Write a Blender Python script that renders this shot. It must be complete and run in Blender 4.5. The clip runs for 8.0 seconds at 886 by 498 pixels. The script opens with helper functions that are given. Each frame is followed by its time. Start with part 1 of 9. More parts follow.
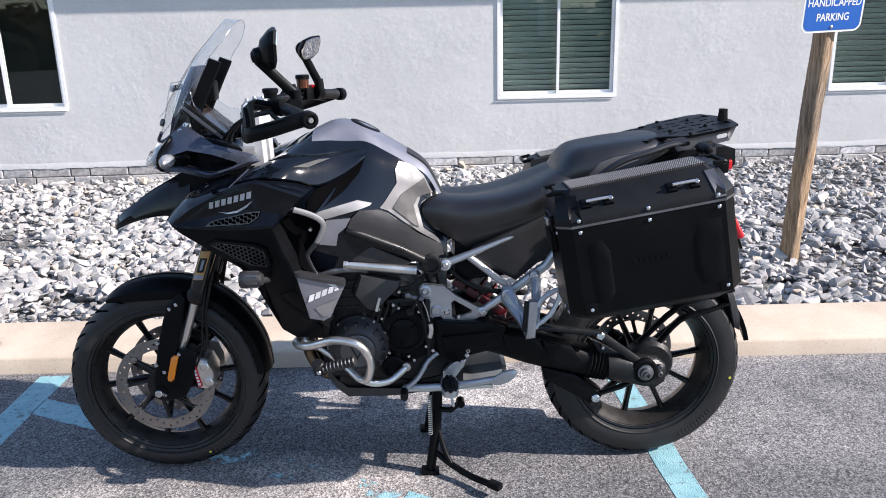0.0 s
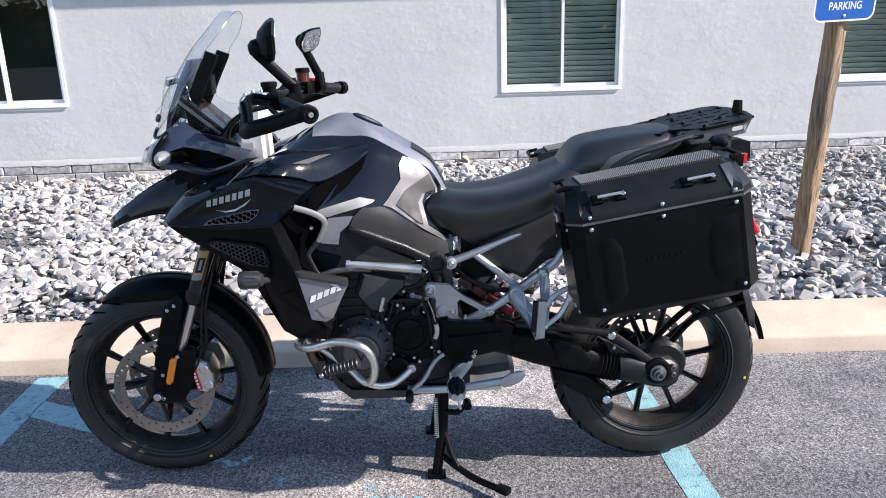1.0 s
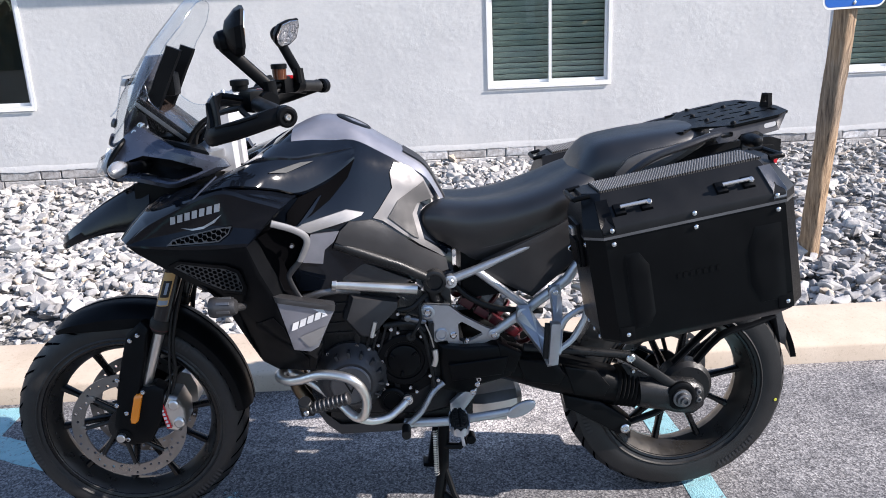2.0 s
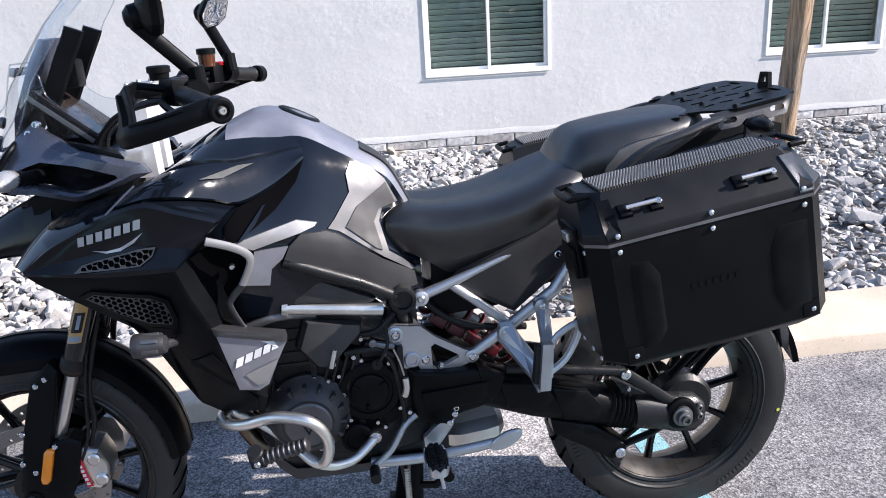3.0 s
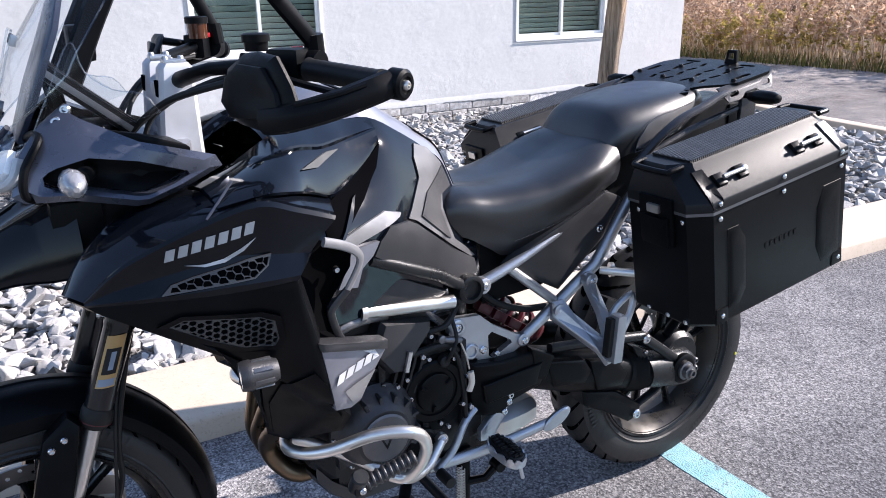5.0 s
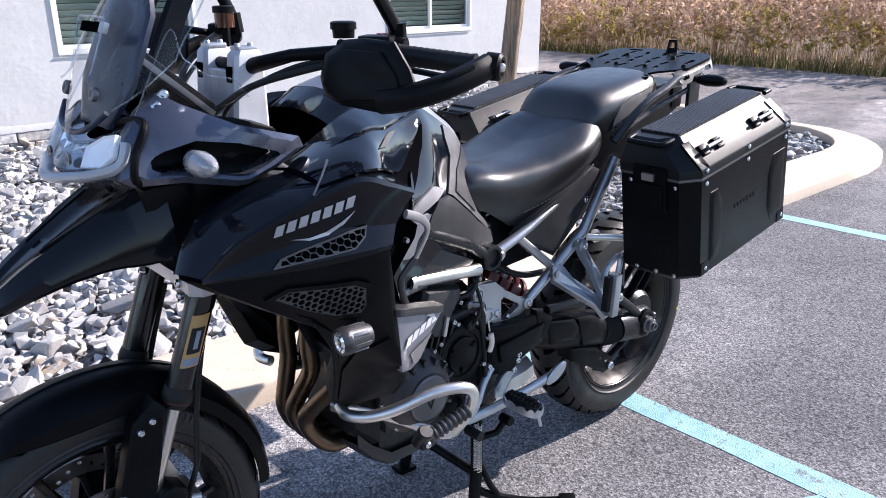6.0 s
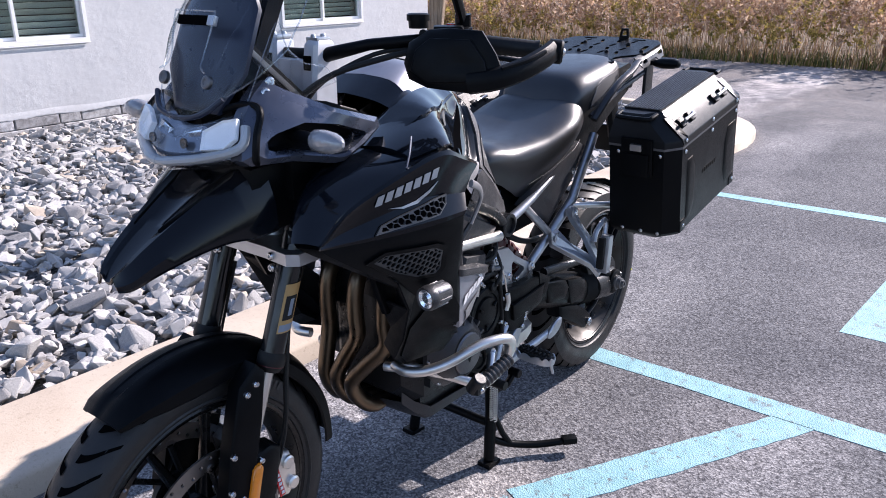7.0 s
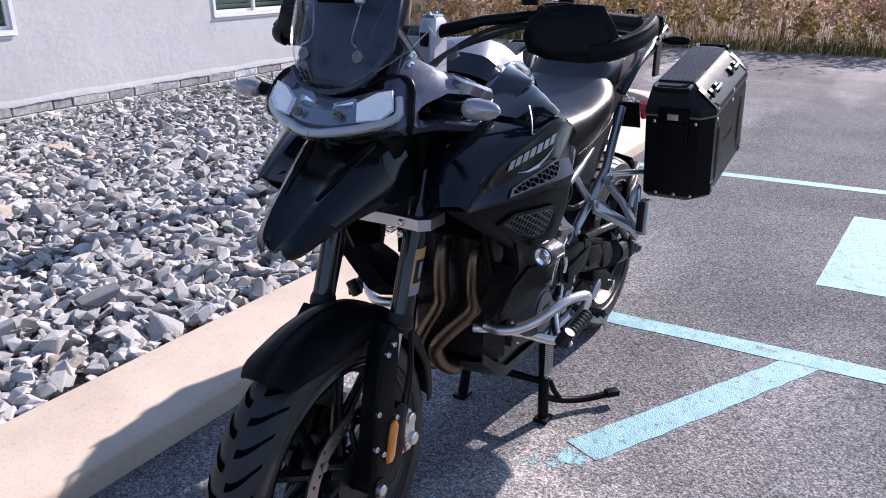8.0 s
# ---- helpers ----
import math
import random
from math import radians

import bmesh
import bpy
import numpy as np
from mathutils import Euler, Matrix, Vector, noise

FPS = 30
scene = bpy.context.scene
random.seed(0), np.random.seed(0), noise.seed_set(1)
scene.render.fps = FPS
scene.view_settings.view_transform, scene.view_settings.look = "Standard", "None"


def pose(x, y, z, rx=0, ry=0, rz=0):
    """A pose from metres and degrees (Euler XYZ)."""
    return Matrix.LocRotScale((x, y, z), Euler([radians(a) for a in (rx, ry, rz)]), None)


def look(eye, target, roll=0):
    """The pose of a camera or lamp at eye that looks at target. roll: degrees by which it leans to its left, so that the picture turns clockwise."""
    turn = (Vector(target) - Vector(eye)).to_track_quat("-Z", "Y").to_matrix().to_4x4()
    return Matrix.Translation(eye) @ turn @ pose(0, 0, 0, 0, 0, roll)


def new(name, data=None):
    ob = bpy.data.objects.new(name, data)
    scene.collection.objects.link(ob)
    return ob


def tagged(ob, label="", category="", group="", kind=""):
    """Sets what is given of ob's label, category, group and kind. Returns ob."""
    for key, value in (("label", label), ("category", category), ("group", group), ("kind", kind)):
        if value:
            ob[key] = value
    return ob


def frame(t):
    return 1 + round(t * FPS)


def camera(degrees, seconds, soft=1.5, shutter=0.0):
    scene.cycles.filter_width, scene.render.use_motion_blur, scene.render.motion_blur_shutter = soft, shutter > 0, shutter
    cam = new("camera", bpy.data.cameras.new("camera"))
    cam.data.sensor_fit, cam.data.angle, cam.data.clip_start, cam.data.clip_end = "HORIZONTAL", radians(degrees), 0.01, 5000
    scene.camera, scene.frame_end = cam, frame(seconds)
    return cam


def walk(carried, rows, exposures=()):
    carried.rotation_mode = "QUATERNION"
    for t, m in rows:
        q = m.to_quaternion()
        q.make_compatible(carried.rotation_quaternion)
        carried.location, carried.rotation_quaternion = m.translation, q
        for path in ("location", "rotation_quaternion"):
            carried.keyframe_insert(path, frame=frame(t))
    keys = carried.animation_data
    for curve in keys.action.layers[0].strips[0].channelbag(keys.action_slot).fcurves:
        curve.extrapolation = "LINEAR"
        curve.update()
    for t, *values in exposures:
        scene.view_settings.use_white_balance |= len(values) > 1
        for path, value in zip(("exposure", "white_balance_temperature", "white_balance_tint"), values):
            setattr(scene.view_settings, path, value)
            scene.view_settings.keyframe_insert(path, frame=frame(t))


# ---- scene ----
cam = camera(60.4, 8.0, soft=0.95, shutter=0.0)
PATH = [
    (0, (0.074, 0.11, 1.411), (0.147, 2.036, 0.875), -1.3),
    (0.5, (0.073, 0.126, 1.409), (0.138, 2.048, 0.862), -1.4),
    (1, (0.071, 0.184, 1.402), (0.134, 2.106, 0.852), -1.7),
    (2.5, (0.026, 0.599, 1.367), (0.191, 2.509, 0.798), -2.9),
    (3, (-0.012, 0.743, 1.35), (0.261, 2.635, 0.761), -3.1),
    (3.5, (-0.138, 0.894, 1.337), (0.284, 2.75, 0.721), -2.9),
    (4, (-0.286, 0.982, 1.335), (0.311, 2.781, 0.697), -2.4),
    (5.5, (-0.903, 1.139, 1.349), (0.23, 2.652, 0.697), -0.5),
    (6, (-1.091, 1.201, 1.348), (0.186, 2.59, 0.683), -0.2),
    (6.5, (-1.316, 1.257, 1.347), (0.08, 2.522, 0.675), -0.2),
    (7, (-1.478, 1.341, 1.358), (0.014, 2.484, 0.674), -0.1),
    (7.5, (-1.645, 1.506, 1.347), (-0.083, 2.542, 0.65), -0.1),
    (8, (-1.816, 1.627, 1.342), (-0.198, 2.566, 0.635), -0.3),
]
EXPOSURES = [(0.0, 1.10, 6700, 16), (2.5, 1.20, 6650, 16), (3.5, 1.36, 6560, 18), (5.5, 1.36, 6500, 19), (7.0, 1.10, 6430, 22), (8.0, 0.97, 6450, 23)]
walk(cam, [(t, look(eye, target, roll)) for t, eye, target, roll in PATH], EXPOSURES)

# ---- light: a clear autumn day, the sun behind the viewer's right shoulder ----
SUN = Vector((1.52, -0.43, 1.0))
world = bpy.data.worlds.new("sky")
scene.world = world
world.use_nodes = True
wn = world.node_tree.nodes
sky = wn.new("ShaderNodeTexSky")
sky.sky_type, sky.sun_disc = "NISHITA", False
sky.air_density, sky.dust_density = 1.0, 0.15
sky.sun_elevation = math.atan2(SUN.z, math.hypot(SUN.x, SUN.y))
sky.sun_rotation = math.atan2(SUN.x, SUN.y)
wn["Background"].inputs["Strength"].default_value = 0.115
world.node_tree.links.new(sky.outputs["Color"], wn["Background"].inputs["Color"])
sun = new("sun", bpy.data.lights.new("sun", "SUN"))
sun.data.energy, sun.data.angle, sun.data.color = 4.3, radians(0.55), (1.0, 0.955, 0.89)
sun.matrix_world = look(SUN * 20, (0, 0, 0))


# ---- materials ----
def material(name, color, rough=0.5, metal=0.0, coat=0.0, spec=0.5):
    m = bpy.data.materials.new(name)
    m.use_nodes = True
    b = m.node_tree.nodes["Principled BSDF"]
    b.inputs["Base Color"].default_value = (*color, 1)
    b.inputs["Roughness"].default_value = rough
    b.inputs["Metallic"].default_value = metal
    b.inputs["Specular IOR Level"].default_value = spec
    if coat:
        b.inputs["Coat Weight"].default_value = coat
        b.inputs["Coat Roughness"].default_value = 0.03
    return m


def nodes_of(m):
    return m.node_tree.nodes, m.node_tree.links, m.node_tree.nodes["Principled BSDF"]


def coords(m, kind="Object"):
    n, l, b = nodes_of(m)
    return n.new("ShaderNodeTexCoord").outputs[kind]


def noise_of(m, scale, detail=4.0, rough=0.55, vec=None, stretch=None):
    n, l, b = nodes_of(m)
    t = n.new("ShaderNodeTexNoise")
    t.inputs["Scale"].default_value, t.inputs["Detail"].default_value, t.inputs["Roughness"].default_value = scale, detail, rough
    v = vec or coords(m)
    if stretch:
        mp = n.new("ShaderNodeMapping")
        mp.inputs["Scale"].default_value = stretch
        l.new(v, mp.inputs["Vector"])
        v = mp.outputs["Vector"]
    l.new(v, t.inputs["Vector"])
    return t.outputs["Fac"]


def ramp_of(m, fac, stops):
    n, l, b = nodes_of(m)
    r = n.new("ShaderNodeValToRGB")
    el = r.color_ramp.elements
    while len(el) < len(stops):
        el.new(0.5)
    for e, (p, c) in zip(el, stops):
        e.position = p
        e.color = (*c, 1) if len(c) == 3 else c
    l.new(fac, r.inputs["Fac"])
    return r.outputs["Color"]


def mix_of(m, fac, a, b_, mode="MIX"):
    n, l, b = nodes_of(m)
    x = n.new("ShaderNodeMix")
    x.data_type, x.blend_type = "RGBA", mode
    for sock, v in ((x.inputs["Factor"], fac), (x.inputs["A"], a), (x.inputs["B"], b_)):
        if isinstance(v, (int, float)):
            sock.default_value = v
        elif isinstance(v, tuple):
            sock.default_value = (*v, 1)
        else:
            l.new(v, sock)
    return x.outputs["Result"]


def bump_of(m, height, strength=0.3, dist=0.01, after=None):
    n, l, b = nodes_of(m)
    k = n.new("ShaderNodeBump")
    k.inputs["Strength"].default_value, k.inputs["Distance"].default_value = strength, dist
    l.new(height, k.inputs["Height"])
    if after:
        l.new(after, k.inputs["Normal"])
    l.new(k.outputs["Normal"], b.inputs["Normal"])
    return k.outputs["Normal"]


def tint(m, out, socket="Base Color"):
    n, l, b = nodes_of(m)
    l.new(out, b.inputs[socket])


def random_of(m, kind):
    n, l, b = nodes_of(m)
    if kind == "object":
        return n.new("ShaderNodeObjectInfo").outputs["Random"]
    return n.new("ShaderNodeNewGeometry").outputs["Random Per Island"]


def voronoi_of(m, scale, feature="F1", out="Distance", vec=None):
    n, l, b = nodes_of(m)
    t = n.new("ShaderNodeTexVoronoi")
    t.feature = feature
    t.inputs["Scale"].default_value = scale
    l.new(vec or coords(m), t.inputs["Vector"])
    return t.outputs[out]


# asphalt: dark binder with pale aggregate, large patches and fine cracks
ASPHALT = material("asphalt", (0.09, 0.09, 0.095), 0.95, spec=0.08)
grain = voronoi_of(ASPHALT, 190.0, out="Color")
speck = ramp_of(ASPHALT, grain, [(0.2, (0.076, 0.076, 0.080)), (0.5, (0.140, 0.140, 0.146)), (0.88, (0.250, 0.248, 0.250))])
# dark pits between the stones, a finger's width apart
pit = ramp_of(ASPHALT, voronoi_of(ASPHALT, 120.0), [(0.30, (1.16, 1.16, 1.16)), (0.52, (1.06, 1.06, 1.06)), (0.76, (0.66, 0.66, 0.68))])
speck = mix_of(ASPHALT, 1.0, speck, pit, "MULTIPLY")
patch = ramp_of(ASPHALT, noise_of(ASPHALT, 0.9, 6.0, 0.65), [(0.3, (0.74, 0.74, 0.76)), (0.72, (1.28, 1.26, 1.23))])
fine = ramp_of(ASPHALT, noise_of(ASPHALT, 26.0, 5.0, 0.7), [(0.3, (0.86, 0.86, 0.86)), (0.7, (1.18, 1.18, 1.18))])
worn = mix_of(ASPHALT, 1.0, mix_of(ASPHALT, 1.0, speck, patch, "MULTIPLY"), fine, "MULTIPLY")
# long pale sweeps where the lot has worn and dried
sweep = ramp_of(ASPHALT, noise_of(ASPHALT, 0.55, 4.0, 0.5, stretch=(0.45, 1.5, 1.0)), [(0.51, (0, 0, 0)), (0.63, (0.7, 0.7, 0.7))])
worn = mix_of(ASPHALT, sweep, worn, mix_of(ASPHALT, 1.0, worn, (1.9, 1.85, 1.8), "MULTIPLY"))


def tone_spot_of(m, at, size, edge=0.35):
    """A soft-edged mask for worn spots and a painted light lift, broken up by noise."""
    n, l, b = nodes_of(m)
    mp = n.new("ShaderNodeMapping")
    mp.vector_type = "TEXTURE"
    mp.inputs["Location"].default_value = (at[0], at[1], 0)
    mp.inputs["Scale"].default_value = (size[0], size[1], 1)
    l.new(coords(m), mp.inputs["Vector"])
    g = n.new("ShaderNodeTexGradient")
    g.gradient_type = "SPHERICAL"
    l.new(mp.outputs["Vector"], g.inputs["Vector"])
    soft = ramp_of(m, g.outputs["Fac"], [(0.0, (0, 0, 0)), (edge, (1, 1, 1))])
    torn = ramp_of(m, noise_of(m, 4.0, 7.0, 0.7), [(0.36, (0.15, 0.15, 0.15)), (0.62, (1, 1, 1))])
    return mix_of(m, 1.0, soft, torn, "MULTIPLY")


worn = mix_of(ASPHALT, tone_spot_of(ASPHALT, (-0.55, 2.26), (0.8, 0.32)), worn, mix_of(ASPHALT, 1.0, worn, (2.2, 2.08, 1.92), "MULTIPLY"))
worn = mix_of(ASPHALT, tone_spot_of(ASPHALT, (9.3, 3.9), (2.6, 0.55)), worn, mix_of(ASPHALT, 1.0, worn, (2.3, 2.3, 2.3), "MULTIPLY"))
worn = mix_of(ASPHALT, tone_spot_of(ASPHALT, (8.8, 6.6), (1.8, 0.35)), worn, mix_of(ASPHALT, 1.0, worn, (0.42, 0.42, 0.44), "MULTIPLY"))
worn = mix_of(ASPHALT, tone_spot_of(ASPHALT, (9.5, 8.5), (5.0, 9.0), 0.5), worn, mix_of(ASPHALT, 1.0, worn, (1.55, 1.42, 1.30), "MULTIPLY"))
# brighter exposure of the lit ground behind the tail, put into the colour
worn = mix_of(ASPHALT, tone_spot_of(ASPHALT, (1.4, 2.85), (1.7, 0.62), 0.4), worn, mix_of(ASPHALT, 1.0, worn, (1.45, 1.43, 1.40), "MULTIPLY"))
worn = mix_of(ASPHALT, tone_spot_of(ASPHALT, (0.12, 3.03), (0.85, 0.42), 0.5), worn, mix_of(ASPHALT, 1.0, worn, (2.2, 2.15, 2.1), "MULTIPLY"))
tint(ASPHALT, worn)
bump_of(ASPHALT, voronoi_of(ASPHALT, 190.0), 0.42, 0.004, bump_of(ASPHALT, noise_of(ASPHALT, 90.0, 3.0), 0.38, 0.006))

# pale blue parking paint, chipped so that the asphalt's grain shows through
PAINT = material("blue_line_paint", (0.16, 0.45, 0.56), 0.7)
worn = ramp_of(PAINT, noise_of(PAINT, 42.0, 6.0, 0.75), [(0.36, (0, 0, 0)), (0.45, (1, 1, 1))])
chip = ramp_of(PAINT, noise_of(PAINT, 9.0, 4.0, 0.7), [(0.30, (0, 0, 0)), (0.40, (1, 1, 1))])
hue = ramp_of(PAINT, noise_of(PAINT, 14.0, 5.0), [(0.3, (0.175, 0.375, 0.42)), (0.7, (0.27, 0.49, 0.54))])
tint(PAINT, mix_of(PAINT, mix_of(PAINT, 1.0, worn, chip, "MULTIPLY"), (0.12, 0.15, 0.16), hue))
bump_of(PAINT, voronoi_of(PAINT, 190.0), 0.5, 0.004)
FADED = material("faded_blue_paint", (0.2, 0.3, 0.33), 0.8)
thin = ramp_of(FADED, noise_of(FADED, 7.0, 7.0, 0.75), [(0.56, (0, 0, 0)), (0.61, (1, 1, 1))])
tint(FADED, ramp_of(FADED, noise_of(FADED, 14.0, 5.0), [(0.3, (0.2, 0.40, 0.47)), (0.7, (0.28, 0.50, 0.56))]))
FADED.node_tree.links.new(thin, nodes_of(FADED)[2].inputs["Alpha"])
bump_of(FADED, voronoi_of(FADED, 190.0), 0.5, 0.004)
WHITE_PAINT = material("white_line_paint", (0.72, 0.74, 0.72), 0.7)
wchip = ramp_of(WHITE_PAINT, noise_of(WHITE_PAINT, 30.0, 6.0, 0.75), [(0.35, (0.16, 0.17, 0.17)), (0.45, (0.72, 0.74, 0.72))])
tint(WHITE_PAINT, wchip)

# kerb: buff painted concrete
KERB = material("buff_painted_concrete", (0.55, 0.45, 0.35), 0.8)
kc = ramp_of(KERB, noise_of(KERB, 3.0, 7.0, 0.65), [(0.3, (0.46, 0.375, 0.29)), (0.55, (0.55, 0.46, 0.365)), (0.8, (0.60, 0.52, 0.43))])
kd = ramp_of(KERB, noise_of(KERB, 70.0, 5.0, 0.7), [(0.28, (0.75, 0.74, 0.72)), (0.45, (1, 1, 1))])
tint(KERB, mix_of(KERB, 1.0, kc, kd, "MULTIPLY"))
bump_of(KERB, noise_of(KERB, 120.0, 5.0, 0.7), 0.25, 0.004)

# crushed limestone, grey with pale and rusty pieces
def stone_material(name, kind):
    m = material(name, (0.4, 0.4, 0.41), 0.85)
    base = ramp_of(m, random_of(m, kind), [(0.0, (0.23, 0.225, 0.225)), (0.35, (0.34, 0.335, 0.335)), (0.7, (0.44, 0.43, 0.42)), (0.93, (0.54, 0.525, 0.505)), (1.0, (0.45, 0.37, 0.29))])
    dust = ramp_of(m, noise_of(m, 14.0, 6.0, 0.7), [(0.3, (0.72, 0.72, 0.73)), (0.7, (1.2, 1.19, 1.17))])
    tint(m, mix_of(m, 1.0, base, dust, "MULTIPLY"))
    bump_of(m, noise_of(m, 60.0, 6.0, 0.7), 0.5, 0.01)
    return m


STONE = stone_material("crushed_limestone", "island")
STONE_PIECE = stone_material("crushed_limestone_piece", "object")
FINES = material("stone_fines", (0.16, 0.155, 0.15), 0.95)
tint(FINES, ramp_of(FINES, voronoi_of(FINES, 60.0, out="Color"), [(0.2, (0.08, 0.08, 0.08)), (0.8, (0.26, 0.255, 0.25))]))
bump_of(FINES, voronoi_of(FINES, 60.0), 0.8, 0.02)

STUCCO = material("white_stucco", (0.78, 0.78, 0.79), 0.85)
sc = ramp_of(STUCCO, noise_of(STUCCO, 0.9, 7.0, 0.65), [(0.3, (0.53, 0.53, 0.53)), (0.65, (0.605, 0.605, 0.60))])
sd = ramp_of(STUCCO, noise_of(STUCCO, 35.0, 4.0, 0.6), [(0.3, (0.93, 0.93, 0.93)), (0.6, (1, 1, 1))])
tint(STUCCO, mix_of(STUCCO, 1.0, sc, sd, "MULTIPLY"))
trowel = noise_of(STUCCO, 5.0, 8.0, 0.7, stretch=(0.7, 1.0, 1.6))
patchy = ramp_of(STUCCO, noise_of(STUCCO, 1.7, 4.0, 0.6), [(0.42, (0, 0, 0)), (0.7, (1, 1, 1))])
bump_of(STUCCO, mix_of(STUCCO, 1.0, noise_of(STUCCO, 17.0, 7.0, 0.75), patchy, "MULTIPLY"), 0.35, 0.02, bump_of(STUCCO, trowel, 0.10, 0.03))

BRICK = material("white_washed_brick", (0.45, 0.43, 0.42), 0.9)
bc = ramp_of(BRICK, random_of(BRICK, "object"), [(0.0, (0.30, 0.29, 0.29)), (0.4, (0.42, 0.41, 0.40)), (0.75, (0.52, 0.51, 0.505)), (1.0, (0.66, 0.65, 0.65))])
bd = ramp_of(BRICK, noise_of(BRICK, 22.0, 6.0, 0.7), [(0.35, (0.55, 0.53, 0.52)), (0.6, (1.15, 1.15, 1.15))])
tint(BRICK, mix_of(BRICK, 1.0, bc, bd, "MULTIPLY"))
bump_of(BRICK, noise_of(BRICK, 40.0, 6.0, 0.7), 0.4, 0.01)
MORTAR = material("grey_mortar", (0.27, 0.265, 0.26), 0.95)
tint(MORTAR, ramp_of(MORTAR, noise_of(MORTAR, 18.0, 6.0, 0.7), [(0.3, (0.16, 0.16, 0.16)), (0.7, (0.36, 0.355, 0.35))]))

VINYL_WHITE = material("white_vinyl", (0.8, 0.8, 0.8), 0.4)
tint(VINYL_WHITE, ramp_of(VINYL_WHITE, noise_of(VINYL_WHITE, 6.0, 5.0, 0.6), [(0.3, (0.74, 0.74, 0.74)), (0.6, (0.82, 0.82, 0.82))]))
BLIND = material("grey_green_blind", (0.42, 0.45, 0.43), 0.6)
tint(BLIND, ramp_of(BLIND, random_of(BLIND, "object"), [(0.0, (0.36, 0.395, 0.37)), (1.0, (0.46, 0.495, 0.47))]))
# dimness of the rooms put into one dark colour
UNLIT_ROOM = material("unlit_room_box", (0.05, 0.05, 0.05), 0.9)


def glass_material(name, color, rough=0.0, ior=1.5):
    m = bpy.data.materials.new(name)
    m.use_nodes = True
    n, l = m.node_tree.nodes, m.node_tree.links
    b = n["Principled BSDF"]
    b.inputs["Base Color"].default_value = (*color, 1)
    b.inputs["Roughness"].default_value = rough
    b.inputs["IOR"].default_value = 1.45
    clear = n.new("ShaderNodeBsdfTransparent")
    clear.inputs["Color"].default_value = (*color, 1)
    gloss = n.new("ShaderNodeBsdfGlossy")
    gloss.inputs["Roughness"].default_value = rough
    # reflection by Schlick's rule, the same on both faces of a thin pane
    edge = n.new("ShaderNodeLayerWeight")
    edge.inputs["Blend"].default_value = 0.5
    power = n.new("ShaderNodeMath")
    power.operation = "POWER"
    l.new(edge.outputs["Facing"], power.inputs[0])
    power.inputs[1].default_value = 5.0
    fres = n.new("ShaderNodeMath")
    fres.operation = "MULTIPLY_ADD"
    f0 = ((ior - 1) / (ior + 1)) ** 2
    l.new(power.outputs["Value"], fres.inputs[0])
    fres.inputs[1].default_value, fres.inputs[2].default_value = 1 - f0, f0
    mix = n.new("ShaderNodeMixShader")
    l.new(fres.outputs["Value"], mix.inputs["Fac"])
    l.new(clear.outputs["BSDF"], mix.inputs[1])
    l.new(gloss.outputs["BSDF"], mix.inputs[2])
    l.new(mix.outputs["Shader"], n["Material Output"].inputs["Surface"])
    return m


PANE = glass_material("window_glass", (0.80, 0.86, 0.84), 0.01)

WOOD = material("weathered_post_wood", (0.36, 0.25, 0.15), 0.8)
wv = noise_of(WOOD, 9.0, 7.0, 0.65, stretch=(9.0, 9.0, 0.55))
wc = ramp_of(WOOD, wv, [(0.32, (0.07, 0.05, 0.036)), (0.44, (0.22, 0.160, 0.108)), (0.60, (0.37, 0.285, 0.20)), (0.78, (0.46, 0.40, 0.34))])
wg = ramp_of(WOOD, noise_of(WOOD, 1.6, 5.0, 0.6), [(0.35, (0.70, 0.70, 0.72)), (0.65, (1.15, 1.0, 0.82))])
tint(WOOD, mix_of(WOOD, 1.0, wc, wg, "MULTIPLY"))
bump_of(WOOD, wv, 0.8, 0.01)
SIGN_BLUE = material("sign_blue", (0.015, 0.11, 0.42), 0.35)
SIGN_WHITE = material("sign_white", (0.8, 0.8, 0.8), 0.4)

SOIL = material("dry_soil", (0.14, 0.10, 0.065), 0.95)
tint(SOIL, ramp_of(SOIL, noise_of(SOIL, 2.5, 8.0, 0.7), [(0.3, (0.09, 0.065, 0.04)), (0.6, (0.19, 0.145, 0.09)), (0.8, (0.13, 0.14, 0.05))]))


def straw_material(name, stops):
    m = material(name, (0.3, 0.22, 0.12), 0.8)
    n, l, b = nodes_of(m)
    col = ramp_of(m, random_of(m, "island"), stops)
    tint(m, col)
    thru = n.new("ShaderNodeBsdfTranslucent")
    l.new(col, thru.inputs["Color"])
    mix = n.new("ShaderNodeMixShader")
    mix.inputs["Fac"].default_value = 0.5
    l.new(b.outputs["BSDF"], mix.inputs[1])
    l.new(thru.outputs["BSDF"], mix.inputs[2])
    l.new(mix.outputs["Shader"], n["Material Output"].inputs["Surface"])
    return m


STRAW = straw_material("dry_grass", [(0.0, (0.16, 0.11, 0.06)), (0.3, (0.32, 0.22, 0.12)), (0.6, (0.50, 0.36, 0.20)), (0.85, (0.60, 0.47, 0.30)), (1.0, (0.26, 0.26, 0.09))])
OLIVE = straw_material("olive_weeds", [(0.0, (0.18, 0.17, 0.05)), (0.5, (0.42, 0.33, 0.10)), (1.0, (0.62, 0.47, 0.18))])
PLUME = straw_material("seed_plume", [(0.0, (0.30, 0.19, 0.125)), (0.4, (0.52, 0.35, 0.24)), (0.8, (0.70, 0.52, 0.39)), (1.0, (0.82, 0.70, 0.58))])
